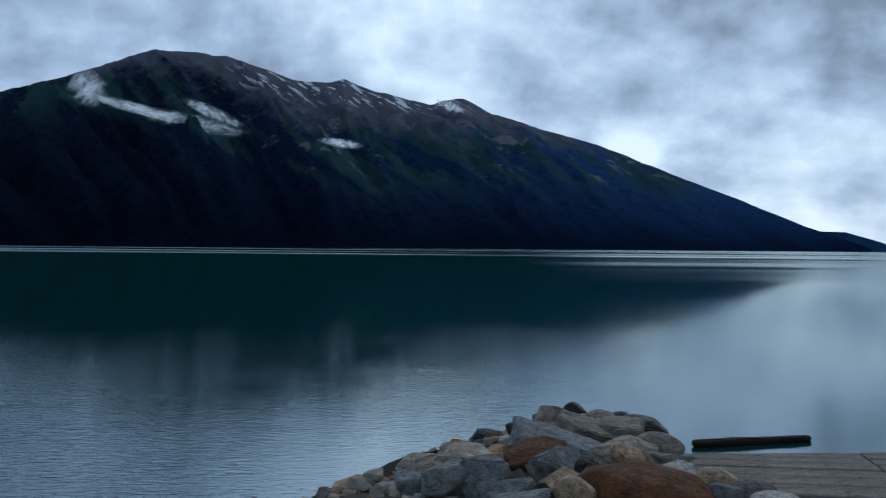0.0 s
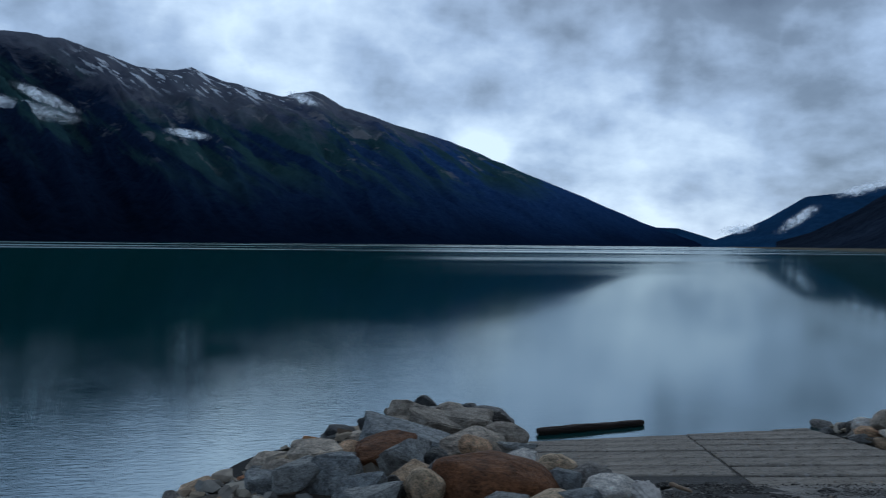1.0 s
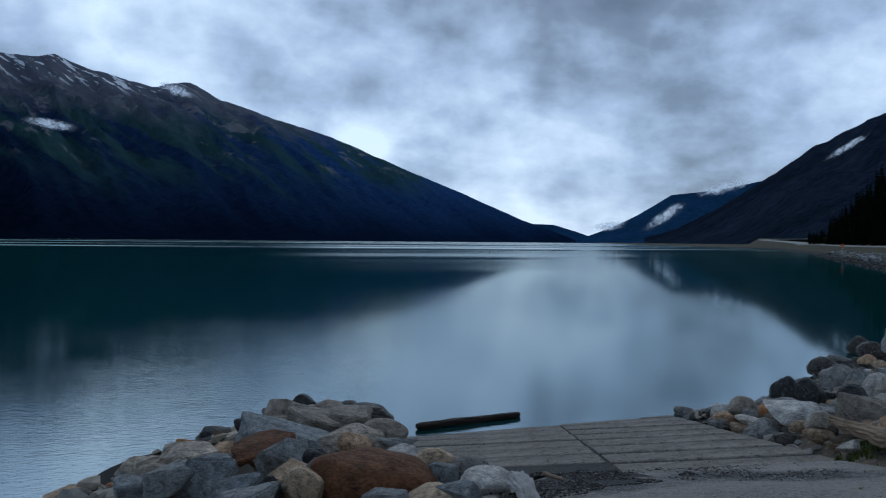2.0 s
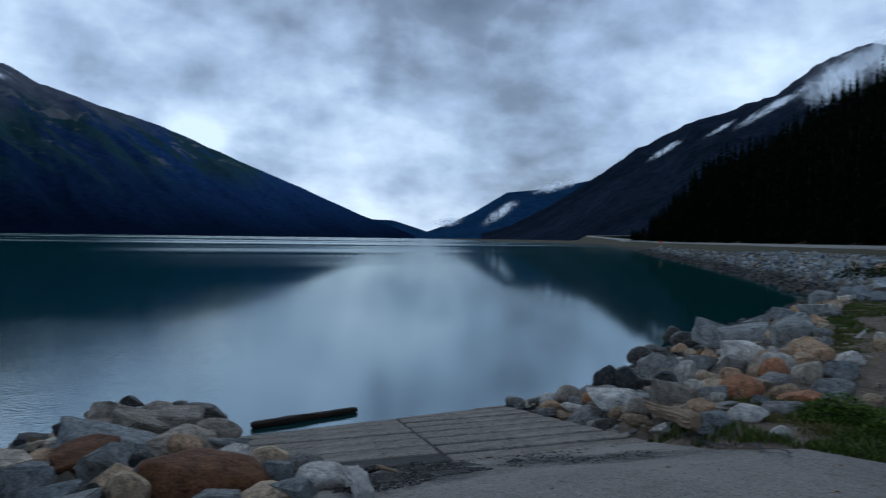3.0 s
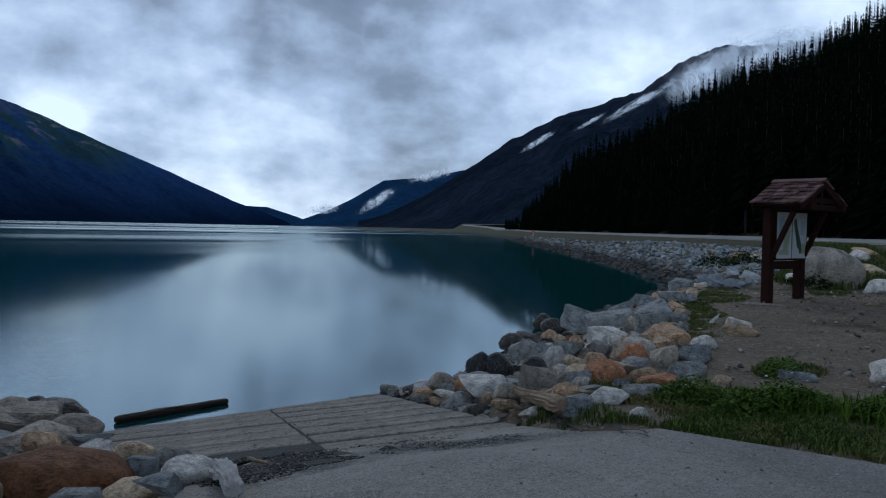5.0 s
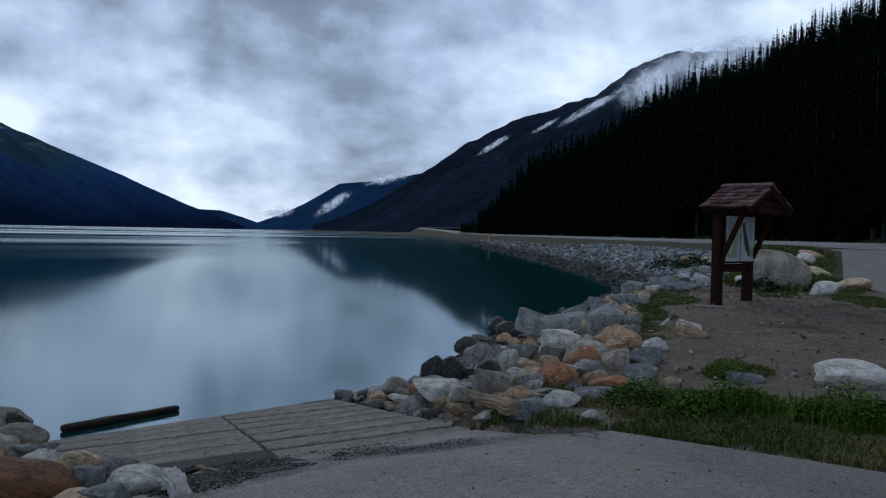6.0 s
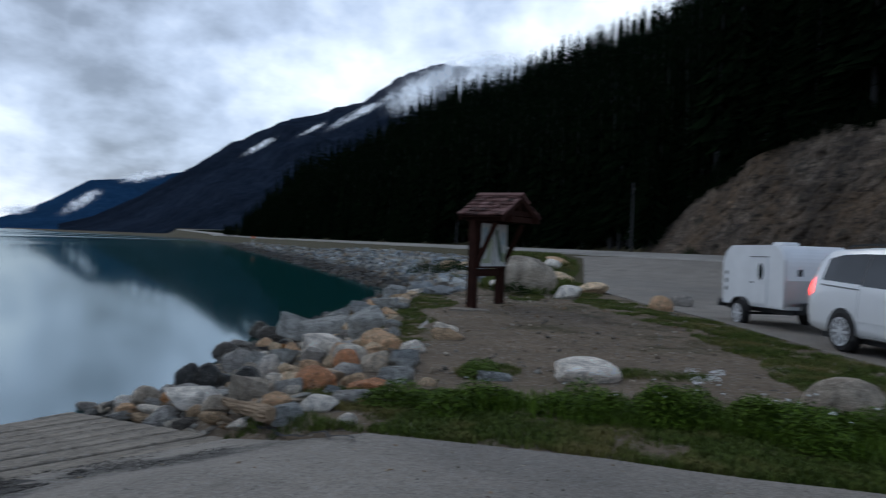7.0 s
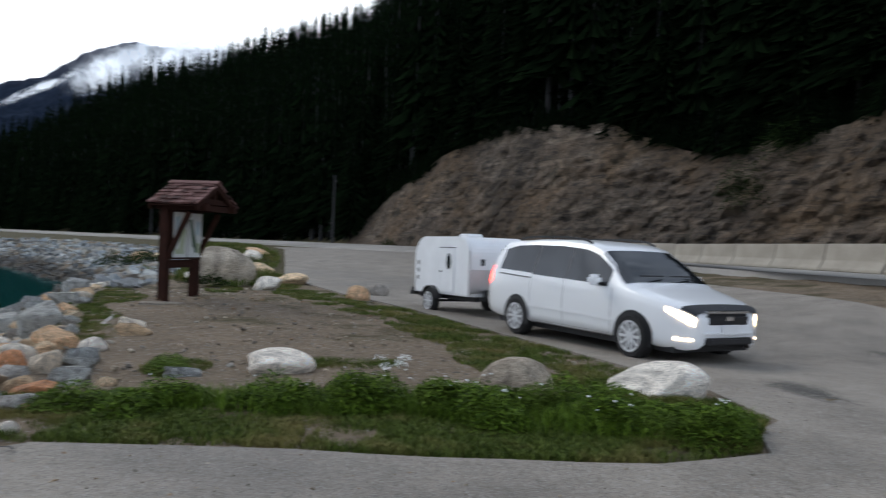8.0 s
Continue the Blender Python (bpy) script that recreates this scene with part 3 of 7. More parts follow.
def lay_sheet(name, outline, step, height, thick, material, label, category, wobble=0.0):
    """A level sheet with an outline in plan, cut into triangles, with a skirt for its thickness."""
    from mathutils import geometry
    line = []
    for (ax, ay), (bx, by) in zip(outline, outline[1:] + outline[:1]):
        n = max(1, int(math.hypot(bx - ax, by - ay) / step))
        for i in range(n):
            f = i / n
            x, y = ax + (bx - ax) * f, ay + (by - ay) * f
            w = noise.noise((x * 1.3, y * 1.3, 4.2)) * wobble + noise.noise((x * 5, y * 5, 1.2)) * wobble * 0.4
            line.append(Vector((x + w, y + w * 0.7)))
    xs, ys = [p.x for p in line], [p.y for p in line]
    inner = []
    gx = np.arange(min(xs), max(xs), step * 2.0)
    gy = np.arange(min(ys), max(ys), step * 2.0)
    for x in gx:
        for y in gy:
            inner.append(Vector((x, y)))
    n = len(line)
    verts, _, tris, *_ = geometry.delaunay_2d_cdt(line + inner, [(i, (i + 1) % n) for i in range(n)], [], 1, 1e-5)
    px, py = np.array([v.x for v in verts]), np.array([v.y for v in verts])
    z = height(px, py)
    vs = [(x, y, h) for x, y, h in zip(px, py, z)]
    rim = [(p.x, p.y, float(h) - thick) for p, h in zip(line, height(np.array(xs), np.array(ys)))]
    m = len(vs)
    top = [(p.x, p.y, float(h)) for p, h in zip(line, height(np.array(xs), np.array(ys)))]
    faces = [tuple(t) for t in tris] + [(m + i, m + (i + 1) % n, m + n + (i + 1) % n, m + n + i) for i in range(n)]
    ob = link(name, vs + top + rim, faces, material)
    return tagged(ob, label, category, kind="structure")


ground_sheet()
lay_sheet("pavement", PAVED, 0.5, lambda x, y: ground_height(x, y) + 0.02, 0.12, M_ASPHALT,
          "worn grey asphalt apron and parking lot with ragged edges", "pavement", 0.10)


def headland(r):
    """How far the land at the bay's end climbs above the near bank."""
    return float(np.interp(r, [340, 500, 900, 960, 1060, 1300], [0.0, 0.9, 4.3, 5.4, 7.3, 10.0]))


# highway ribbon on its bank
def highway():
    pts, n = [], 0
    line = [Vector(p) for p in HIGHWAY]
    for a, b in zip(line[:-1], line[1:]):
        n = max(2, int((b - a).length / 6))
        pts += [a.lerp(b, i / n) for i in range(n)]
    for _ in range(12):
        pts = [pts[0]] + [(a + 2 * b + c) / 4 for a, b, c in zip(pts, pts[1:], pts[2:])] + [pts[-1]]
    rows = []
    for i, p in enumerate(pts):
        d = (pts[min(i + 1, len(pts) - 1)] - pts[max(i - 1, 0)]).normalized()
        side = Vector((d.y, -d.x))
        for o, h in ((-5.0, -1.2), (-4.6, -0.14), (0.0, 0.03), (4.6, 0.16), (5.0, -1.0)):
            q = p + side * o
            rows.append((q.x, q.y, 2.52 + h + headland(q.length)))
    faces = [(i * 5 + k, i * 5 + k + 1, i * 5 + k + 6, i * 5 + k + 5) for i in range(len(pts) - 1) for k in range(4)]
    tagged(link("road", rows, faces, M_ROAD), "pale wet asphalt highway round the bay", "road", kind="structure")


highway()

# the lake
def lake():
    rings = np.concatenate([[0.01], 4.0 * 1.06 ** np.arange(0, 123)])
    rings = rings[rings < 4950]
    turns = np.radians(np.arange(-180, 180, 4.0))
    rr, tt = np.meshgrid(rings, turns)
    verts = np.stack([rr * np.sin(tt), rr * np.cos(tt), rr * 0], -1).reshape(-1, 3)
    nt, nr = rr.shape
    faces = [(i * nr + k, i * nr + k + 1, (i + 1) % nt * nr + k + 1, (i + 1) % nt * nr + k) for i in range(nt) for k in range(nr - 1)]
    tagged(link("water", verts, faces, M_WATER, smooth=True), "calm teal glacial lake with light ripples", "lake", kind="structure")


lake()


# ---------------------------------------------------------------- mountains
def mountain(name, plan, material, label, rough=0.12, spur=8.0, seed=1.0, steps=110, wide=260, back=0.5, lean=2.2, crag=0.0):
    """A range from rows of bearing, distance of its foot, distance of its crest, and crest height in degrees seen from the shore."""
    bs, foot, crest, el = (np.array(c, float) for c in zip(*plan))
    b = np.linspace(bs[0], bs[-1], wide)
    f, c = np.interp(b, bs, foot), np.interp(b, bs, crest)
    h = np.tan(np.radians(np.interp(b, bs, el))) * c
    h = h * (1 + crag * np.array([noise.fractal((q * 0.9, seed, 0.3), 0.9, 2.0, 5) for q in b]))
    s = np.linspace(-0.06, 1 + back, steps)
    ss, bb = np.meshgrid(s, b)
    r = f[:, None] + (c - f)[:, None] * ss
    px, py = r * np.sin(np.radians(bb)), r * np.cos(np.radians(bb))
    shape = np.where(ss < 1, np.sign(ss) * np.abs(ss) ** 1.15, 1 - 0.9 * (ss - 1))
    along = bb * np.mean(c) * 0.0175
    ribs = np.empty(ss.shape)
    for i in range(wide):
        for k in range(steps):
            q = (along[i, k] * 0.0042 * spur / 8 - (1 - ss[i, k]) * lean, ss[i, k] * 0.7, seed)
            ribs[i, k] = noise.ridged_multi_fractal(q, 0.9, 2.1, 6, 1.0, 2.0)
    ribs = (ribs - ribs.mean()) / 2.0
    fine = fractal(px, py, 0.004, seed, 5)
    hump = np.clip(4 * ss * (1 - ss), 0, 1) * 0.8 + 0.2 * (ss > 0.5)
    z = h[:, None] * (shape + (ribs * rough + fine * rough * 0.25) * hump)
    # every column rises to its crest height, however its ribs lie
    z = z * (h / c / np.max(z / r, axis=1))[:, None]
    z = np.where(ss <= 0, -6, np.maximum(z, 0.5 * ss))
    verts = np.stack([px, py, z], -1).reshape(-1, 3)
    faces = [(i * steps + k, i * steps + k + 1, (i + 1) * steps + k + 1, (i + 1) * steps + k) for i in range(wide - 1) for k in range(steps - 1)]
    return tagged(link(name, verts, faces, material, smooth=True), label, "mountain", kind="structure")


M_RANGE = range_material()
# a slight blue haze is mixed into this mountain's forest colours
M_EAST = hill_material("haze_tinted_mountain_forest", 0.62, 520.0, (0.008, 0.014, 0.026), (0.029, 0.039, 0.060))
# the blue of distance haze is put into these hills' base colours
M_FAR = hill_material("far_hills_haze_blue", 0.0, 300.0, (0.010, 0.034, 0.085), (0.024, 0.062, 0.125))
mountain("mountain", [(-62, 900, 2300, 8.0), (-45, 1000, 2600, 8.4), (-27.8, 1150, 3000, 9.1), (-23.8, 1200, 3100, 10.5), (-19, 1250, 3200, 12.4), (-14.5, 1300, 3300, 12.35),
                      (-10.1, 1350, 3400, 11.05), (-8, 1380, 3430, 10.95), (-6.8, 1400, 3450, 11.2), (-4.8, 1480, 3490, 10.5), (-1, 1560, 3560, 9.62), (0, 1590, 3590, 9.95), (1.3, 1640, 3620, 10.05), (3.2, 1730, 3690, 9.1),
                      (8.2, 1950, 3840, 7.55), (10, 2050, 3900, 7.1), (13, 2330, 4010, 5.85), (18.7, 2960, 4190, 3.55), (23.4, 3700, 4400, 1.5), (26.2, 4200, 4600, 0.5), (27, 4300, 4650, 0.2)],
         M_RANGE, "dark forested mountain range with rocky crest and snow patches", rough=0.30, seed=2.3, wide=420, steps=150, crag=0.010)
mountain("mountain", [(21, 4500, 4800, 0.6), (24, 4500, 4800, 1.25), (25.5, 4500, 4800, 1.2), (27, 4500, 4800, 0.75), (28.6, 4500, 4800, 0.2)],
         M_FAR, "low hill tinted blue for haze at the lake's far end", rough=0.1, seed=5.0, wide=80, steps=40, back=0.3)
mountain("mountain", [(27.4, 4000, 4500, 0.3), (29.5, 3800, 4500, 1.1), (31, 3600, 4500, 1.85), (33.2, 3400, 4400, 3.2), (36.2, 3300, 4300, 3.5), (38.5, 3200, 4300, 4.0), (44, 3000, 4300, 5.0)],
         M_FAR, "forested mountain tinted blue for haze at the lake's far end", rough=0.12, seed=8.0, wide=120, steps=60, back=0.1)
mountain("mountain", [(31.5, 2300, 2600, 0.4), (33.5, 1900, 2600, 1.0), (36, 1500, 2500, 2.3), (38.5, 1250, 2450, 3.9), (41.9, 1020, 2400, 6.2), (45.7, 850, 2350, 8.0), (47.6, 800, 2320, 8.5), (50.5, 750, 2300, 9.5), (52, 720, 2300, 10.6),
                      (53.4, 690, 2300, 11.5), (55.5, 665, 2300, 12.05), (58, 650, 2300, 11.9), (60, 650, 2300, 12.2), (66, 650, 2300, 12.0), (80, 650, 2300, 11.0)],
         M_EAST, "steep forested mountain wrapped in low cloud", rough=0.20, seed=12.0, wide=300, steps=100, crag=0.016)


# ---------------------------------------------------------------- forest
def conifers(spots, tiers=9, spikes=7, dead=0.0, slim=1.0):
    """Many conifers in one mesh: a tapered trunk and rings of drooping, uneven boughs. Bare snags have short stubs alone."""
    rng = random.Random(5)
    verts, faces, slots = [], [], []
    for x, y, z, h, wide in spots:
        snag = rng.random() < dead
        n0, lean = len(verts), rng.uniform(-0.015, 0.015)
        r = (h * 0.011 + 0.05) * (0.7 if snag else 1.0)
        for k in range(4):
            a = k * math.pi / 2
            verts.append((x + r * math.cos(a), y + r * math.sin(a), z - 0.8))
        verts.append((x + lean * h, y, z + h))
        for k in range(4):
            faces.append((n0 + k, n0 + (k + 1) % 4, n0 + 4))
            slots.append(1)
        low = rng.uniform(0.05, 0.22)
        for i in range(tiers):
            f = (i + rng.uniform(0.0, 0.5)) / tiers
            zc = z + h * (low + (1 - low) * f)
            reach = wide * (1 - f) ** 0.85 * rng.uniform(0.75, 1.15) + 0.12
            if snag:
                reach *= 0.28
            cnt = 3 if snag else spikes
            spin = rng.uniform(0, 6.28)
            for k in range(cnt):
                a = spin + 6.283 * k / cnt + rng.uniform(-0.3, 0.3)
                q = reach * rng.uniform(0.6, 1.2)
                half = 0.10 if snag else (3.6 / cnt) * 0.62 * slim
                drop = q * rng.uniform(0.25, 0.6)
                ca, sa = math.cos(a), math.sin(a)
                n = len(verts)
                up = h / tiers * (0.15 if snag else 0.75)
                verts += [(x, y, zc + up), (x + q * 0.62 * math.cos(a - half), y + q * 0.62 * math.sin(a - half), zc - drop * 0.7),
                          (x + q * ca, y + q * sa, zc - drop), (x + q * 0.62 * math.cos(a + half), y + q * 0.62 * math.sin(a + half), zc - drop * 0.7)]
                faces += [(n, n + 1, n + 2), (n, n + 2, n + 3)]
                slots += [1, 1] if snag else [0, 0]
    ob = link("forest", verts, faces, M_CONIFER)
    ob.data.materials.append(M_SNAG)
    ob.data.polygons.foreach_set("material_index", np.array(slots, dtype=np.int32))
    return ob


def plant_forest():
    rng = np.random.RandomState(11)

    def spots(n, b0, b1, s0, s1, power):
        b = rng.uniform(b0, b1, n)
        s = s0 + (s1 - s0) * rng.rand(n) ** power
        foot, back, cut = (np.interp(b, xs, ys) for xs, ys in ((BEAR, HILL_FOOT), (BEAR, HILL_BACK), (CUT_BEAR, CUT_HIGH)))
        r = foot + np.where(cut > 2, 8.0, 3.0) + (back * 1.03 - foot) * s
        x, y = r * np.sin(np.radians(b)), r * np.cos(np.radians(b))
        h = rng.uniform(13, 25, n) * np.clip((b - 40.5) / 6.0, 0.3, 1.0)
        return b, s, np.stack([x, y, ground_height(x, y), h, h * rng.uniform(0.12, 0.19, n) * np.where(s > 0.7, 0.62, 1.0)], -1)

    b, s, rows = spots(4300, 41.5, 116, 0.0, 1.0, 1.2)
    bare = (s > 0.80) & (b < 78) & (rng.rand(len(b)) < 0.6)
    edge = spots(620, 68, 118, 0.0, 0.12, 1.0)[2]
    edge[:, 3] *= rng.uniform(0.35, 0.9, len(edge))
    front = spots(160, 42.5, 72, 0.0, 0.03, 1.0)[2]
    front[:, 3] *= 0.55
    tagged(conifers(np.concatenate([edge, front]).tolist(), 32, 15, slim=0.8), "fringe of dark conifers above the highway", "forest", kind="stuff")
    # young trees and bushes overhang the brow of the cutting
    brow = spots(330, 70.5, 118, 0.0, 0.004, 1.0)[2]
    turn = np.degrees(np.arctan2(brow[:, 0], brow[:, 1]))
    reach = np.interp(turn, BEAR, HILL_FOOT)
    out = reach + rng.uniform(6.2, 8.5, len(brow))
    brow[:, 0], brow[:, 1] = out * np.sin(np.radians(turn)), out * np.cos(np.radians(turn))
    brow[:, 2] = ground_height(reach * 0.97 * np.sin(np.radians(turn)), reach * 0.97 * np.cos(np.radians(turn))) + np.interp(turn, CUT_BEAR, CUT_HIGH) - 0.6
    thick = np.interp(turn, [70, 80, 85.5, 87, 91, 94, 99, 101, 118], [0.8, 0.7, 0.5, 1.1, 0.7, 1.0, 1.0, 0.6, 0.8])
    brow[:, 3] = rng.uniform(2.0, 5.5, len(brow)) * thick
    brow[:, 4] = brow[:, 3] * 0.34
    tagged(conifers(brow.tolist(), 16, 13, slim=0.8), "young dark conifers along the brow of the cutting", "forest", kind="stuff")
    live = ~bare & ~((s > 0.85) & (b > 49) & (b < 74) & (rng.rand(len(b)) < 0.8))
    tagged(conifers(rows[live].tolist(), 14, 9), "dense dark conifer forest on the hillside", "forest", kind="stuff")
    snags = np.concatenate([rows[bare], spots(900, 50, 78, 0.86, 1.0, 1.0)[2]])
    snags[:, 3] = np.minimum(snags[:, 3], 19)
    snags[:, 4] = 0.9
    tagged(conifers(snags.tolist(), tiers=12, dead=0.8), "bare dead conifers along the skyline", "forest", kind="stuff")


plant_forest()


def rock_cut():
    """The bare cutting beside the highway, blocky and stepped."""
    cols, rows = 340, 70
    b = np.linspace(65.5, 128, cols)
    v = np.linspace(-0.08, 1.25, rows)
    vv, bb = np.meshgrid(v, b)
    foot, cut = np.interp(bb, BEAR, HILL_FOOT), np.interp(bb, CUT_BEAR, CUT_HIGH)
    edge = fractal(bb, bb * 0 + 3.0, 0.35, 2.0, 4) * 0.5 * np.clip(cut / 6, 0, 1)
    up = np.clip(vv, -0.1, 1.0)
    r = foot - 0.6 + up * 7.0 + np.clip(vv - 1.0, 0, 1) * 34
    sin, cos = np.sin(np.radians(bb)), np.cos(np.radians(bb))
    base = ground_height(foot * 0.97 * sin, foot * 0.97 * cos)
    zz = (cut + edge) * up
    lumps = np.empty(r.shape)
    for i in range(cols):
        for k in range(rows):
            q = Vector((r[i, k] * sin[i, k] * 0.5, r[i, k] * cos[i, k] * 0.5, zz[i, k] * 0.75))
            block = noise.voronoi(q * 0.9)[0]
            big_block = noise.voronoi(q * 0.42)[0]
            lumps[i, k] = (big_block[1] - big_block[0]) * 0.8 + (block[1] - block[0]) * 0.9 + noise.fractal(q * 0.8, 0.8, 2.0, 5) * 0.45 - noise.voronoi(q * 2.3)[0][0] * 0.4
    out = (lumps + 0.5) * (0.75 + 0.55 * smooth01((bb - 84) / 8.0)) * np.clip(cut / 5, 0, 1) * np.clip((1.06 - vv) * 3, 0, 1)
    px, py = (r - out) * sin, (r - out) * cos
    z = base + zz - np.clip(vv - 1.0, 0, 1) * 14
    verts = np.stack([px, py, z], -1).reshape(-1, 3)
    faces = [(i * rows + k, i * rows + k + 1, (i + 1) * rows + k + 1, (i + 1) * rows + k) for i in range(cols - 1) for k in range(rows - 1)]
    tagged(link("rock_face", verts, faces, M_ROCKWALL), "bare brown and grey rock cutting above the highway", "rock face", kind="structure")


rock_cut()


# ---------------------------------------------------------------- boat ramp
def concrete_material():
    k = Nodes("weathered_ramp_concrete", 0.9)
    grit, blot, wide = k.noise(55, 5, 0.75), k.noise(6, 6, 0.7), k.noise(0.9, 5, 0.6)
    c = k.mix(grit, (0.125, 0.105, 0.082), (0.48, 0.42, 0.345))
    c = k.mix(0.8, c, k.ramp(blot, (0.32, 0.5), (0.5, 1.0), (0.68, 1.25)), "MULTIPLY")
    c = k.mix(0.7, c, k.ramp(wide, (0.35, 0.7), (0.65, 1.2)), "MULTIPLY")
    chips = k.cells(34, "F1", None, 1)
    c = k.mix(k.math("MULTIPLY", k.ramp(chips, (0.14, 1.0), (0.22, 0.0)), 0.6), c, (0.03, 0.028, 0.025))
    c = k.mix(k.math("MULTIPLY", k.ramp(chips, (0.80, 0.0), (0.88, 1.0)), 0.5), c, (0.45, 0.43, 0.40))
    return k.done(c, normal=k.bump(k.math("ADD", grit, blot), 0.9, 0.02), Specular_IOR_Level=0.2)


M_CONCRETE = concrete_material()
M_MUCK = speckled("dark_wet_gravel", (0.010, 0.0095, 0.009), (0.050, 0.046, 0.042), 9.0, 0.75, 0.03, 5.0)
M_DRIFT = speckled("grey_brown_driftwood", (0.12, 0.075, 0.045), (0.46, 0.34, 0.22), 5.0, 0.85, 0.02)
M_BLEACHED = speckled("bleached_driftwood", (0.28, 0.25, 0.22), (0.62, 0.58, 0.53), 7.0, 0.85, 0.015)
M_WETLOG = speckled("dark_wet_log", (0.014, 0.010, 0.008), (0.065, 0.04, 0.027), 4.0, 0.6, 0.02)


def plank_mesh(wide, long, thick, seed):
    """A cast plank whose long edges are chipped and uneven."""
    n, verts = 18, []
    for i in range(n + 1):
        x = wide * (i / n - 0.5)
        for side in (-1, 1):
            chip = 0.012 * noise.fractal((x * 5, seed * 3.7, side), 0.8, 2, 3) + (-0.03 if noise.noise((x * 9, seed * 1.9, side * 4)) > 0.42 else 0)
            y = side * (long / 2 + chip)
            verts += [(x, y, -thick / 2), (x, y, thick / 2 - 0.012), (x, y - side * 0.014, thick / 2)]
    faces = []
    for i in range(n):
        a, b = i * 6, i * 6 + 6
        faces += [(a, b, b + 1, a + 1), (a + 1, b + 1, b + 2, a + 2), (a + 2, b + 2, b + 5, a + 5), (a + 5, b + 5, b + 4, a + 4), (a + 4, b + 4, b + 3, a + 3)]
    faces += [(0, 1, 2, 5, 4, 3), (n * 6, n * 6 + 3, n * 6 + 4, n * 6 + 5, n * 6 + 2, n * 6 + 1)]
    bm = bmesh.new()
    vs = [bm.verts.new(v) for v in verts]
    for f in faces:
        bm.faces.new([vs[i] for i in f])
    bmesh.ops.recalc_face_normals(bm, faces=bm.faces)
    return bm


def boat_ramp():
    """Concrete planks in two columns, laid down the slope into the lake, on a base slab."""
    def on_ramp(u, v, h=0.0):
        p = RAMP_U * u + RAMP_V * v
        return (p.x, p.y, ramp_z(u, v) + h)
    base = bmesh.new()
    us = (7.6, 16.5)
    vs = [base.verts.new(on_ramp(u, v, h)) for h in (-0.42, -0.024) for u, v in ((us[0], -1.2), (us[0], 3.1), (us[1], 3.1), (us[1], -1.2))]
    for f in ((0, 1, 2, 3), (4, 5, 6, 7), (0, 1, 5, 4), (1, 2, 6, 5), (2, 3, 7, 6), (3, 0, 4, 7)):
        base.faces.new([vs[i] for i in f])
    ramp = tagged(part("boat_ramp", base, M_MUCK), "grooved concrete plank boat ramp running into the lake", "boat ramp", kind="structure")
    rng = random.Random(4)
    pitch = 0.79
    for col, (v0, v1) in enumerate(((-1.12, 1.19), (1.215, 3.10))):
        for i in range(13):
            u = 7.25 + i * pitch + (0.0 if col else 0.12)
            if col == 0 and i < 1:
                continue
            if u > 16.0:
                break
            bm = plank_mesh(v1 - v0, pitch - (0.11 if col else 0.05), 0.12, i * 2 + col)
            c = on_ramp(u + pitch / 2, (v0 + v1) / 2)
            tilt = math.degrees(math.atan(0.146))
            at = Matrix.Translation((c[0], c[1], c[2] - 0.066 + rng.uniform(-0.006, 0.006))) @ pose(0, 0, 0, 0, 0, -20.5) @ pose(0, 0, 0, -tilt, -3.8, rng.uniform(-0.4, 0.4))
            part("plank", bm, M_CONCRETE, ramp, at=at)


boat_ramp()


def gravel_patch(name, outline, material, label, seed, lift=0.022):
    ob = lay_sheet(name, outline, 0.14, lambda x, y: np.maximum(ground_height(x, y) + 0.012, np.where(x * RAMP_U.x + y * RAMP_U.y > 7.1, ramp_z(x * RAMP_U.x + y * RAMP_U.y, x * RAMP_V.x + y * RAMP_V.y), -9)) + lift
                   + np.array([noise.fractal((a * 3, b * 3, seed), 1, 2, 4) * 0.016 for a, b in zip(x, y)]), 0.06, material, label, "gravel", 0.12)
    return ob


gravel_patch("gravel_patch", [(11.2, -1.5), (11.6, -1.9), (11.2, -2.2), (10.6, -2.3), (10.2, -2.1), (10.6, -1.8)], M_GROUND, "worn patch of bare grit in the asphalt", 9.0, 0.003)


# ---------------------------------------------------------------- stones
TINTS = {"grey": M_STONE, "umber": M_GREY, "tan": M_TAN, "pale": M_PALE, "slate": M_BLUE, "wet": M_WET, "rust": None, "brown": M_BROWN, "granite": M_GREY}
TINTS["rust"] = stone_material("orange_lichened_stone", (0.42, 0.22, 0.10), (0.40, 0.20, 0.11))
WORDS = {"grey": "rough grey riprap stone", "umber": "brown-grey rounded riprap boulder", "tan": "tan weathered riprap stone", "pale": "pale granite stone with dark flecks",
         "slate": "blue-grey slate block with sharp edges", "wet": "dark wet stone at the water's edge", "rust": "rust-orange stained riprap stone", "brown": "large rust-brown rounded boulder", "granite": "rounded grey granite boulder, partly buried"}


def hull(points):
    bm = bmesh.new()
    vs = [bm.verts.new(p) for p in points]
    got = bmesh.ops.convex_hull(bm, input=vs)
    bmesh.ops.delete(bm, geom=[v for v in got["geom_interior"] if isinstance(v, bmesh.types.BMVert)], context="VERTS")
    return bm


